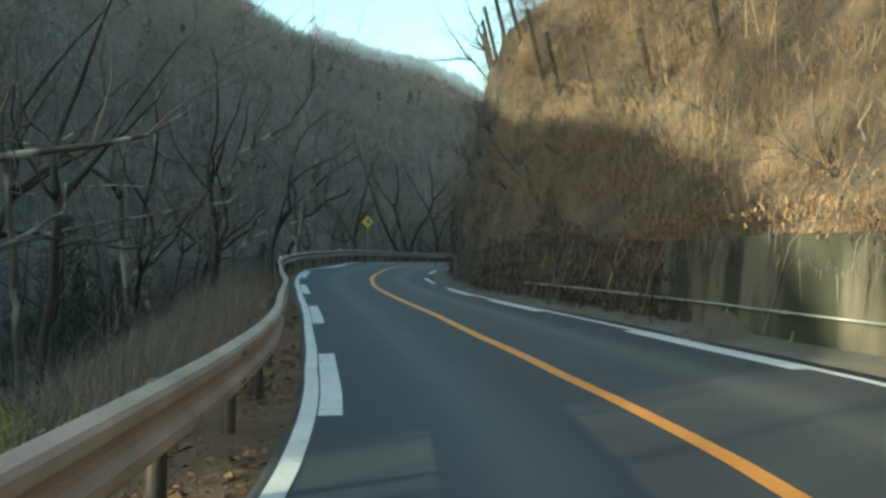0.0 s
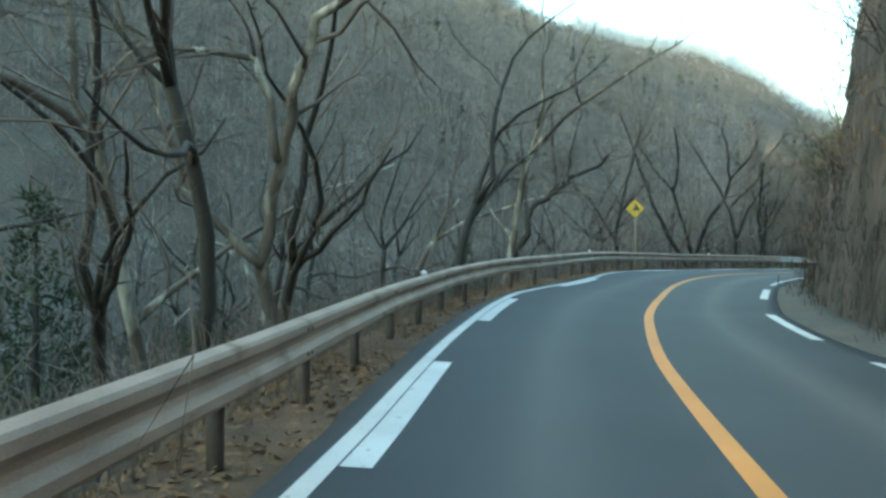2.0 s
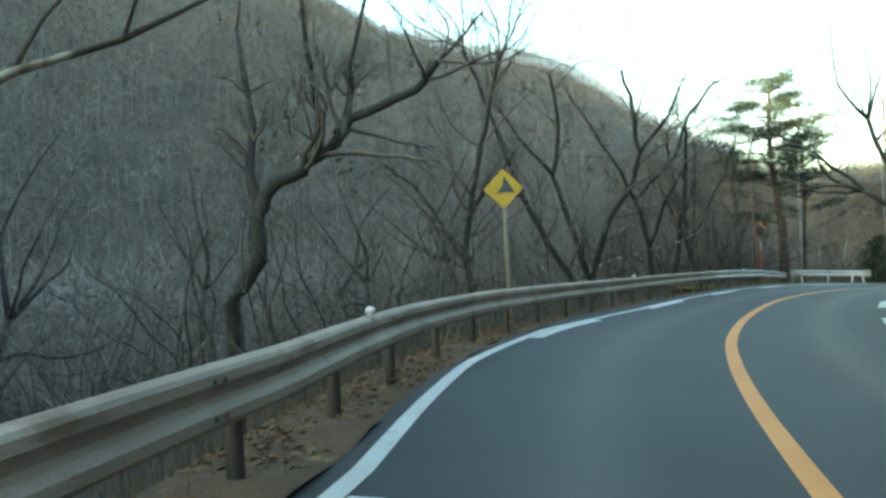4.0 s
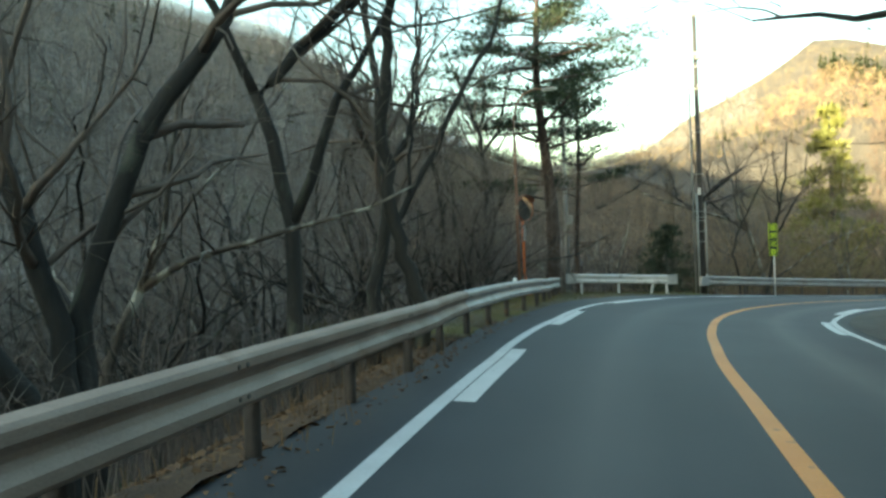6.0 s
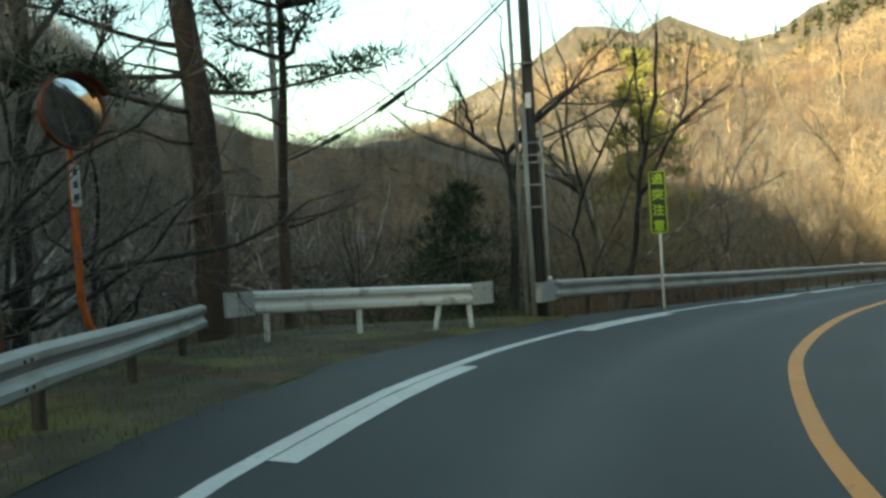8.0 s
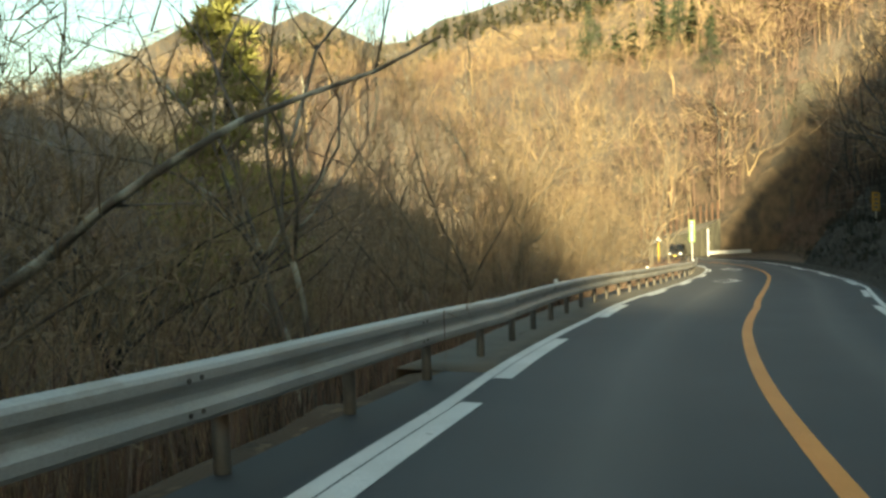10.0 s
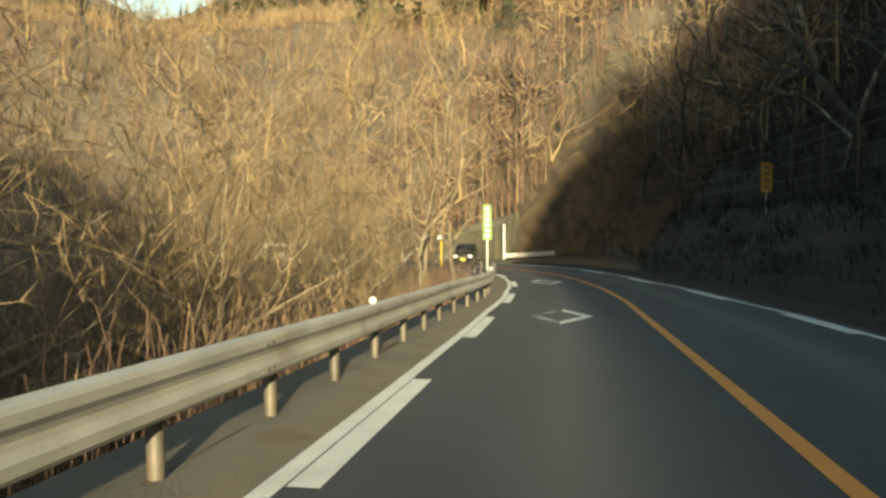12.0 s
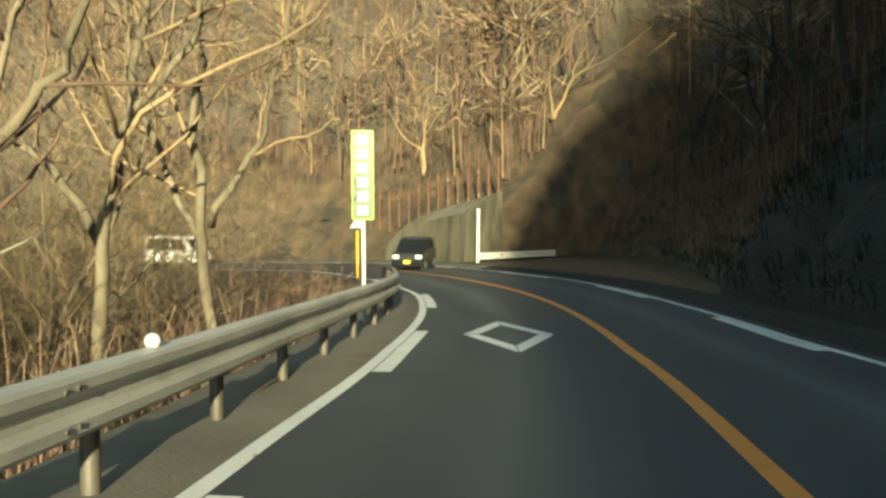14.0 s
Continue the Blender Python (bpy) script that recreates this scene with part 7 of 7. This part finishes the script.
def post_fence(name, label, ss, lat, lift, high, material, thick, lean, wires, group=""):
    """Posts with wires between them, along a line beside the road."""
    fence = thing(name, label, "fence", group=group)
    me = part_mesh("post", box((thick, thick, high + 0.8), (0, 0, high / 2 - 0.4), thick * 0.12), material, False)
    tops = []
    for s in ss:
        base, turn = spot(s, float(lat(s)))
        z = base.z + float(lift(s))
        ob = part("post", me, material, fence)
        ob.matrix_basis = pose(base.x, base.y, z, 0, -lean, turn)
        tops.append((ob.matrix_basis.copy(), high))
    for w in wires:
        v, f = [], []
        tube(v, f, [m @ Vector((-thick * 0.6, 0, high * w)) for m, _ in tops], [0.012] * len(tops), 4)
        part("wire", mesh_of("wire", v, f, M["cable"], True), M["cable"], fence)
    return fence


bank_d = 2.5
post_fence("bank_fence", "row of dark steel fence posts on top of the bank", np.arange(118, 187, 2.4), lambda s: foot(s) + bank_d, lambda s: cut_height(s, bank_d), 2.3, M["post"], 0.09, 0, (0.3, 0.55, 0.8, 0.97))
post_fence("wall_fence", "brown steel fence on top of the concrete wall", np.arange(189.4, 197.5, 0.62), lambda s: foot(s) + 2.5, lambda s: np.interp(s, [189, 193, 195, 200], [3.7, 3.1, 2.2, 2.4]), 2.1, M["rust"], 0.1, 0, (0.35, 0.65, 0.95))
post_fence("rockfall_fence", "rockfall fence of leaning dark posts and cables above the cliff", np.arange(16.6, 62, 2.7), lambda s: foot(s) + np.interp(s, [17, 22, 26, 40, 60], [4.4, 3.4, 2.2, 2.0, 2.0]), lambda s: cut_height(s, np.interp(s, [17, 22, 26, 40, 60], [4.4, 3.4, 2.2, 2.0, 2.0])) - 0.3, 2.2, M["post"], 0.16, 14, (0.25, 0.5, 0.75, 0.97))


def far_rail():
    a, b = Vector((102.1, 127.95, -4.92)), Vector((107.1, 125.4, -4.98))
    way = (b - a).normalized()
    out = Vector((way.y, -way.x, 0)).normalized()
    rail = thing("guardrail", "white guardrail across the mouth of a side track", "guardrail")
    place = lambda ss: ([tuple(a + way * float(s)) for s in ss], [(out.x, out.y)] * len(ss))
    part("beam", beam_mesh(place, 0.0, (b - a).length, 0.42, M["rail_white"]), M["rail_white"], rail)
    turn = math.degrees(math.atan2(way.y, way.x))
    for s in np.arange(0.4, 5.5, 1.7):
        q = a + way * float(s) - out * 0.1
        ob = part("post", rod(0.055, (0, 0, -0.9), (0, 0, 0.74), 12), M["post"], rail, smooth=True)
        ob.matrix_basis = pose(q.x, q.y, q.z, 0, 0, turn)
    return rail


far_rail()
post = thing("marker_pole", "white marker pole at the corner of the concrete wall", "pole", (102.0, 127.9, -5.1))
part("shaft", rod(0.09, (0, 0, -0.4), (0.35, 0.1, 3.2), 12), M["rail_white"], post, smooth=True)
part("cap", rod(0.1, (0.35, 0.1, 3.2), (0.355, 0.1, 3.26), 12), M["rail_white"], post)

# ---------------------------------------------------------------- cars
def car(name, label, paint, at, turn, profile, half, wheels, cabin, glass, lamps=True):
    """A small car. profile: side outline (x ahead, z); cabin: outline of the glasshouse."""
    ob = thing(name, label, "car", at, turn)
    bm = bmesh.new()
    rings = []
    for y, k in ((-half, 0.93), (-half * 0.93, 1.0), (half * 0.93, 1.0), (half, 0.93)):
        rings.append([bm.verts.new((x * (0.985 if k < 1 else 1), y, 0.16 + (z - 0.16) * k)) for x, z in profile])
    n = len(profile)
    for a, b in zip(rings, rings[1:]):
        for k in range(n):
            bm.faces.new((a[k], a[(k + 1) % n], b[(k + 1) % n], b[k]))
    bm.faces.new(list(reversed(rings[0])))
    bm.faces.new(rings[-1])
    bmesh.ops.recalc_face_normals(bm, faces=bm.faces)
    body = part("body", bm, paint, ob, smooth=False)
    bm = bmesh.new()
    lo, hi = half * 0.95, half * 0.78
    n = len(cabin)
    zs = [z for _, z in cabin]
    wide = lambda z: lo + (hi - lo) * (z - min(zs)) / (max(zs) - min(zs))
    a = [bm.verts.new((x, -wide(z), z)) for x, z in cabin]
    b = [bm.verts.new((x, wide(z), z)) for x, z in cabin]
    for k in range(n):
        bm.faces.new((a[k], a[(k + 1) % n], b[(k + 1) % n], b[k]))
    bm.faces.new(list(reversed(a)))
    bm.faces.new(b)
    bmesh.ops.recalc_face_normals(bm, faces=bm.faces)
    bmesh.ops.bevel(bm, geom=list(bm.edges), offset=0.03, segments=2, affect='EDGES')
    part("cabin", bm, paint, ob)
    for k, (outline, y) in enumerate(glass):
        bm = bmesh.new()
        vs = [bm.verts.new(p) for p in outline]
        bm.faces.new(vs)
        bmesh.ops.solidify(bm, geom=list(bm.faces), thickness=0.008)
        part("window", bm, M["car_glass"], ob)
    for x in wheels:
        for y in (-half + 0.08, half - 0.08):
            w = part("wheel", rod(0.29, (x, y - 0.09, 0.29), (x, y + 0.09, 0.29), 20), M["tyre"], ob, smooth=False)
            part("rim", rod(0.18, (x, y - 0.1, 0.29), (x, y + 0.1, 0.29), 14), M["conduit"], w)
    if lamps:
        front = max(x for x, z in profile)
        for y in (-half * 0.72, half * 0.72):
            part("headlight", box((0.12, 0.3, 0.17), (front - 0.06, y, 0.68), 0.03), M["lamp_glass"], ob)
        part("number_plate", box((0.02, 0.33, 0.165), (front + 0.012, 0, 0.45), 0.004), M["plate_yellow"], ob, "plain yellow plate")
        part("grille", box((0.03, half * 0.9, 0.1), (front - 0.005, 0, 0.62), 0.006), M["tyre"], ob)
    return ob


SMALL = [(-1.65, 0.3), (1.62, 0.25), (1.68, 0.5), (1.6, 0.8), (0.95, 0.93), (-1.6, 0.95), (-1.68, 0.6)]
CABIN = [(-1.55, 0.9), (1.0, 0.9), (0.35, 1.42), (0.1, 1.5), (-1.1, 1.5), (-1.45, 1.4)]
GLASS = [([(1.0, -0.6, 0.95), (1.0, 0.6, 0.95), (0.42, 0.53, 1.39), (0.42, -0.53, 1.39)], 0)]
GLASS += [([(0.8, s * 0.71, 0.97), (0.3, s * 0.64, 1.38), (-0.5, s * 0.63, 1.42), (-0.5, s * 0.71, 0.97)], 0) for s in (-1, 1)]
GLASS += [([(-0.56, s * 0.71, 0.97), (-0.56, s * 0.63, 1.42), (-1.3, s * 0.64, 1.38), (-1.4, s * 0.71, 0.97)], 0) for s in (-1, 1)]
at, turn = spot(187.0, 3.5)
car("small_car", "black compact car coming round the far bend", M["car_black"], tuple(at), turn - 90 - 38, SMALL, 0.74, (-1.1, 1.1), CABIN, GLASS)
VAN = [(-2.0, 0.32), (1.95, 0.28), (2.0, 0.6), (1.85, 0.95), (-1.98, 1.0), (-2.05, 0.6)]
VCAB = [(-1.95, 0.95), (1.8, 0.95), (1.15, 1.75), (0.9, 1.88), (-1.8, 1.88), (-1.95, 1.75)]
VGLASS = [([(1.74, -0.66, 1.05), (1.74, 0.66, 1.05), (1.22, 0.58, 1.7), (1.22, -0.58, 1.7)], 0)]
VGLASS += [([(1.4, s * 0.79, 1.05), (1.0, s * 0.7, 1.65), (0.1, s * 0.69, 1.7), (0.1, s * 0.79, 1.05)], 0) for s in (-1, 1)]
VGLASS += [([(0.02, s * 0.79, 1.05), (0.02, s * 0.69, 1.7), (-1.7, s * 0.69, 1.7), (-1.8, s * 0.79, 1.05)], 0) for s in (-1, 1)]
at, turn = spot(205.5, 3.2)
car("van", "white van half hidden behind bare trees on the road beyond", M["car_white"], tuple(at), turn - 90, VAN, 0.83, (-1.3, 1.3), VCAB, VGLASS)

# ---------------------------------------------------------------- brush, grass and fallen leaves
def brush(name, label, category, places, material, stems, tall, spread, width, seed, lean=None, bend=0.5):
    """Clumps of thin bent stems as one mass. places: points; lean: a way that the stems hang towards."""
    rng = np.random.default_rng(seed)
    p = np.repeat(np.asarray(places, float), stems, axis=0)
    n = len(p)
    p[:, :2] += rng.normal(0, spread * 0.35, (n, 2))
    h = rng.uniform(*tall, n)[:, None]
    a = rng.uniform(0, 2 * np.pi, n)
    out = np.stack([np.cos(a), np.sin(a), 0 * a], 1) * rng.uniform(0.1, 1.0, n)[:, None] * spread
    up = np.array([0, 0, 1.0])
    if lean is not None:
        out = out + np.repeat(np.asarray(lean, float), stems, axis=0) * rng.uniform(0.3, 1.0, n)[:, None]
    mid = p + (up * 0.62 + out * 0.3) * h
    tip = p + (up * (1 - bend * rng.uniform(0, 1, n)[:, None]) + out * rng.uniform(0.7, 1.3, n)[:, None]) * h
    side = np.stack([-np.sin(a * 1.7), np.cos(a * 1.7), 0 * a], 1) * width
    verts = np.stack([p - side, p + side, mid - side * 0.7, mid + side * 0.7, tip], 1).reshape(-1, 3)
    faces = []
    for k in range(0, 5 * n, 5):
        faces += [(k, k + 1, k + 3, k + 2), (k + 2, k + 3, k + 4)]
    me = bpy.data.meshes.new(name)
    me.from_pydata(verts.tolist(), [], faces)
    me.materials.append(material)
    return tagged(new(name, me), label, category, kind="stuff")


rs = np.random.default_rng(77)


def on_cut(n, s0, s1, d0, d1):
    """Places on the overgrown cut, and the way down the slope."""
    i = rs.integers(np.searchsorted(cut_s, s0), np.searchsorted(cut_s, s1) - 1, n)
    want = rs.uniform(d0, d1, n)
    j = np.clip(np.searchsorted(D_COLS, want), 0, len(D_COLS) - 2)
    t, u = rs.random(n)[:, None], rs.random(n)[:, None]
    p = (cut_pts[i, j] * (1 - t) + cut_pts[i + 1, j] * t) * (1 - u) + (cut_pts[i, j + 1] * (1 - t) + cut_pts[i + 1, j + 1] * t) * u
    side = road_frame(cut_s[i])[2]
    return p, np.column_stack([-side, np.full(n, -0.4)])


def beside(n, s0, s1, out0, out1, power=1.0):
    """Places on the ground left of the guardrail."""
    s = rs.uniform(s0, s1, n)
    out = out0 + (out1 - out0) * rs.random(n) ** power
    p = on_road(s, RAIL(s) - out)
    z = land(p[:, 0], p[:, 1])[0]
    edge = np.interp(out, [0.2, 0.6, 1.3, 2.6, 5.0], [0.03, 0.08, 0.42, 1.25, 3.1])
    p[:, 2] = np.where(out < 4.5, np.maximum(z, p[:, 2] - edge), z)
    return p


p, w = on_cut(1500, -12, 33, 0.5, 9)
brush("dry_brush", "dry golden-brown brush tangled over the cut slope", "brush", p, M["dry"], 16, (0.25, 0.8), 1.7, 0.008, 1, w * 0.25, 1.1)
p, w = on_cut(1000, -12, 34, 0.25, 10)
brush("vines", "bare grey-brown vines and stems on the cut slope", "brush", p, M["twig"], 12, (0.3, 1.0), 1.8, 0.008, 2, w * 0.3, 1.2)
p, w = on_cut(760, -12, 42, 0.3, 8)
p = p[np.array([noise.noise(Vector(q) * 0.5) for q in p]) > -0.05]
brush("leafy_brush", "clumps of withered brown leaves on the cut slope", "brush", p, M["leaf"], 60, (0.05, 0.2), 2.4, 0.016, 27, None, 1.0)
p, w = on_cut(90, -12, 34, 1.2, 9)
brush("saplings", "thin pale saplings rising from the brush on the slope", "brush", p, M["twig_pale"], 3, (1.2, 3.4), 0.5, 0.014, 21, w * 0.15, 0.1)
s = np.random.default_rng(79).uniform(9, 32, 70)
p = on_road(s, foot(s) - 0.02, 0.15)
lean_back = np.column_stack([road_frame(s)[1] * -0.8 + road_frame(s)[2] * 0.25, np.zeros(len(s))])
brush("roots", "grey roots and stems slanting up the foot of the cut", "brush", p, M["twig"], 2, (0.8, 2.2), 0.15, 0.012, 28, lean_back, 0.0)
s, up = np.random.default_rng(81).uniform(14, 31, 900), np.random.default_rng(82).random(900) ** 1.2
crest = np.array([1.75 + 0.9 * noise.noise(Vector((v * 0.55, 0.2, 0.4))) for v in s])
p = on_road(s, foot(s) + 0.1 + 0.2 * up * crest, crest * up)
# the shade along the foot of the cut is given by these dark twig colours
brush("dark_brush", "leaves and stems at the foot of the cut, darkened for the shade there", "brush", p[:420], M["twig_shade"], 22, (0.08, 0.3), 0.8, 0.012, 29, None, 1.1)
brush("dark_brush", "brown creepers at the foot of the cut, darkened for the shade there", "brush", p[420:], M["twig_dusk"], 22, (0.08, 0.26), 0.8, 0.011, 30, None, 1.1)
s = np.random.default_rng(83).uniform(-8, 15.5, 480)
rise = np.random.default_rng(84).random(480) ** 1.6
rise = rise * np.array([0.75 + 0.6 * noise.noise(Vector((v * 0.8, 0.7, 0.1))) for v in s])
p = on_road(s, foot(s) + 0.02 + 0.6 * rise, 1.56 + 0.75 * rise)
p = p[np.array([noise.noise(Vector(q) * 0.9) for q in p]) > -0.12]
brush("leaf_fringe", "orange-brown withered leaves heaped along the wall's top", "leaves", p, M["leaf"], 34, (0.05, 0.17), 1.5, 0.014, 39, None, 1.0)


def slanting_stem(s, high, lean, seed):
    """A pale bare creeper stem that leans against the foot of the cut."""
    rng = random.Random(seed)
    a, turn = spot(s, float(foot(s)) - 0.12)
    stem = thing("creeper_stem", "pale bare creeper stem leaning on the foot of the cut", "stem", tuple(a), turn, "pale stems along the cut")
    pts = [Vector((0.035 * rng.uniform(-1, 1) + q * 0.3, 0.035 * rng.uniform(-1, 1) - lean * q, high * q - 0.05)) for q in (0, 0.2, 0.4, 0.6, 0.8, 1)]
    v, f = [], []
    tube(v, f, pts, [0.026, 0.024, 0.022, 0.02, 0.016, 0.009], 6)
    part("stalk", mesh_of("stalk", v, f, M["twig_pale"], True), M["twig_pale"], stem)
    v, f = [], []
    tube(v, f, [pts[3], pts[3] + Vector((0.12, -0.22, 0.25)), pts[3] + Vector((0.2, -0.3, 0.55))], [0.013, 0.01, 0.005], 5)
    part("side_shoot", mesh_of("side_shoot", v, f, M["twig_pale"], True), M["twig_pale"], stem)


for k, s in enumerate((4.6, 6.9, 9.2, 11.0, 12.7, 14.1, 15.6, 17.4, 18.9, 20.3, 22.4)):
    slanting_stem(s, 1.5 + 0.35 * ((k * 7) % 5) / 5, 0.45 + 0.2 * ((k * 3) % 4) / 4, 400 + k)
s = np.random.default_rng(78).uniform(-4, 15, 170)
s += 1.2 * np.sin(s * 1.7)
p = on_road(s, foot(s) - 0.12 - 0.08 * rs.random(170), 1.0 + 0.7 * rs.random(170))
w = -road_frame(s)[2]
hang = np.column_stack([w * 0.1, np.full(len(p), -2.3)])
brush("hanging_vines", "dry vines hanging over the face of the retaining wall", "brush", p, M["twig"], 6, (0.15, 0.85), 0.5, 0.009, 22, hang, 0.3)
# takes the sunlit needle colour to look lit
p = on_road(np.full(26, 8.0) + rs.uniform(-2.5, 2.5, 26), -3.6 - 1.6 * rs.random(26), -1.3)
brush("green_shrub", "yellow-green shrub below the guardrail", "brush", p, M["pine_lit"], 30, (0.6, 1.6), 0.9, 0.02, 26, None, 0.6)
p, w = on_cut(1300, 66, 112, 0.3, 10)
brush("dry_brush", "brown brush on the shaded spur", "brush", p, M["twig"], 12, (0.4, 1.4), 0.8, 0.009, 3, w * 0.5, 0.6)
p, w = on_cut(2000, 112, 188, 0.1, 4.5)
brush("ivy", "ivy and fern covering the bank, darkened for its deep shade", "brush", p, M["ivy"], 8, (0.15, 0.6), 0.8, 0.02, 23, w * 0.6, 0.8)
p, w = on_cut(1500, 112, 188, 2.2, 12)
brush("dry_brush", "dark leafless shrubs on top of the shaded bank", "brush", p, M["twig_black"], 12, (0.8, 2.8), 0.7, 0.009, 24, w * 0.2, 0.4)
p, w = on_cut(1000, 168, 188.6, 0.3, 13)
brush("dry_brush", "brown brush over the bank beside the side track", "brush", p, M["twig_red"], 10, (0.5, 2.0), 1.2, 0.014, 41, w * 0.1, 0.7)
p, w = on_cut(900, 189.6, 236, 3.2, 13.5)
brush("dry_brush", "brown brush on the slope above the concrete wall", "brush", p, M["twig_red"], 10, (0.5, 2.0), 1.2, 0.015, 42, w * 0.1, 0.7)
brush("thicket", "brown leafless brush close behind the guardrail", "brush", beside(700, 6, 36, 0.9, 4.5), M["twig"], 12, (0.4, 1.4), 1.1, 0.007, 36, None, 0.35)
brush("thicket", "dark tangle of leafless brush on the steep stream bank", "brush", beside(640, 48, 86, 2.0, 15), M["twig_dusk"], 11, (0.7, 2.4), 0.8, 0.008, 38, None, 0.35)
brush("thicket", "tangle of leafless shrubs on the stream bank", "brush", beside(3200, -14, 118, 1.6, 34, 1.2), M["twig"], 10, (0.5, 2.0), 0.7, 0.007, 4, None, 0.45)
brush("thicket", "tangle of reddish-brown shrubs behind the guardrail", "brush", beside(2600, 106, 180, 1.5, 24, 1.3), M["twig_red"], 10, (0.5, 2.4), 0.9, 0.007, 5, None, 0.45)
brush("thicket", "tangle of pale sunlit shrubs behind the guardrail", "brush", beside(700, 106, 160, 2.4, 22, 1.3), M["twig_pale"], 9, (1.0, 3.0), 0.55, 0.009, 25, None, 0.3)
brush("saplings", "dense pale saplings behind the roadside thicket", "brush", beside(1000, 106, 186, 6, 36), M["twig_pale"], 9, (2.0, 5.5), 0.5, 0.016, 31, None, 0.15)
# near-black stems put the thicket's inner shadow into colour
brush("thicket", "near-black stems low in the roadside thicket, standing in for its inner shade", "brush", beside(1200, 112, 186, 1.8, 18), M["twig_black"], 13, (0.5, 2.0), 0.8, 0.009, 37, None, 0.4)
brush("saplings", "dense reddish saplings behind the roadside thicket", "brush", beside(1100, 106, 186, 5, 36), M["twig_red"], 9, (1.5, 4.5), 0.6, 0.015, 32, None, 0.2)


def above(n, s0, s1, out0, out1):
    """Places on the hill above the cut."""
    s = rs.uniform(s0, s1, n)
    p = on_road(s, foot(s) + rs.uniform(out0, out1, n))
    p[:, 2] = land(p[:, 0], p[:, 1])[0] - 0.2
    return p


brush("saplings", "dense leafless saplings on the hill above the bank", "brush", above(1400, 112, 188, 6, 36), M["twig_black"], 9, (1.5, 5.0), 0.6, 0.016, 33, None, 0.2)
brush("saplings", "sunlit leafless saplings on the slope behind the concrete wall", "brush", above(1600, 189.5, 236, 4, 50), M["twig_red"], 9, (1.5, 5.0), 0.6, 0.018, 34, None, 0.2)
brush("saplings", "grey leafless saplings on the far stream bank", "brush", beside(1700, 20, 108, 8, 46), M["twig_shade"], 8, (1.5, 5.0), 0.5, 0.013, 35, None, 0.15)
brush("evergreen_scrub", "dark green undergrowth among bare trees", "brush", beside(260, -10, 100, 3, 22, 1.0), M["pine"], 26, (0.3, 1.1), 0.9, 0.02, 6, None, 0.6)
brush("evergreen_scrub", "dark green undergrowth below the turnout", "brush", beside(420, 72, 104, 7, 42), M["ivy"], 16, (0.4, 1.5), 0.9, 0.03, 51, None, 0.5)
brush("verge_grass", "tufts of dry winter grass along the guardrail", "grass", beside(1000, -14, 104, 0.1, 1.4), M["dry"], 8, (0.06, 0.28), 0.5, 0.004, 7, None, 0.6)
s = rs.uniform(78, 101.5, 1500)
f = rs.random(1500)
q = on_road(s, TURNOUT(s) * (1 - f) + (ledge(s) - 1.2) * f - 0.1, 0.0)
brush("turnout_grass", "low yellow-green grass at the edge of the turnout", "grass", q, M["grass"], 8, (0.03, 0.12), 0.5, 0.004, 8, None, 0.6)


def leaves(name, label, n, s0, s1, out0, out1, material, seed):
    """Fallen leaves as small curled scraps."""
    rng = np.random.default_rng(seed)
    p = beside(n, s0, s1, out0, out1)
    p[:, 2] += 0.02
    a, b = rng.uniform(0, 2 * np.pi, n), rng.uniform(0.025, 0.06, n)
    u = np.stack([np.cos(a), np.sin(a), rng.uniform(-0.4, 0.4, n)], 1) * b[:, None]
    v = np.stack([-np.sin(a), np.cos(a), rng.uniform(-0.4, 0.4, n)], 1) * b[:, None] * 0.6
    lift = np.column_stack([0 * a, 0 * a, rng.uniform(0, 0.03, n)])
    verts = np.stack([p - u, p + v + lift, p + u, p - v + lift], 1).reshape(-1, 3)
    me = bpy.data.meshes.new(name)
    me.from_pydata(verts.tolist(), [], [(k, k + 1, k + 2, k + 3) for k in range(0, 4 * n, 4)])
    me.materials.append(material)
    return tagged(new(name, me), label, "leaves", kind="stuff")


leaves("fallen_leaves", "brown fallen leaves lying along the verge", 10500, -6, 84, -0.25, 1.3, M["leaf"], 11)
leaves("fallen_leaves", "pale dry leaves scattered along the verge", 3500, -6, 70, -0.3, 1.3, M["dry"], 12)

p, w = on_cut(300, 30, 98, 0.02, 1.3)
brush("vines", "dark roots and dry vines clinging to the rock cut", "brush", p, M["twig_dusk"], 8, (0.2, 0.9), 0.9, 0.012, 61, np.column_stack([w[:, :2] * 0.35, np.full(len(p), -0.9)]), 0.7)
p, w = on_cut(260, 30, 98, 0.1, 2.2)
brush("dry_brush", "tufts of dry grass in the cracks of the rock cut", "brush", p, M["dry"], 9, (0.15, 0.55), 1.0, 0.012, 62, w * 0.5, 0.8)
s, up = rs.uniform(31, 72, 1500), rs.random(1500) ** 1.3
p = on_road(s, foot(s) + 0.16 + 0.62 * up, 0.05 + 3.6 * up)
brush("vines", "dark roots hanging down the foot of the rock cut", "brush", p[:480], M["twig_shade"], 10, (0.12, 0.5), 0.8, 0.011, 63, None, 0.9)
brush("vines", "grey stems and dry creepers on the foot of the rock cut", "brush", p[1250:], M["twig_dusk"], 10, (0.15, 0.6), 0.9, 0.009, 64, None, 0.9)
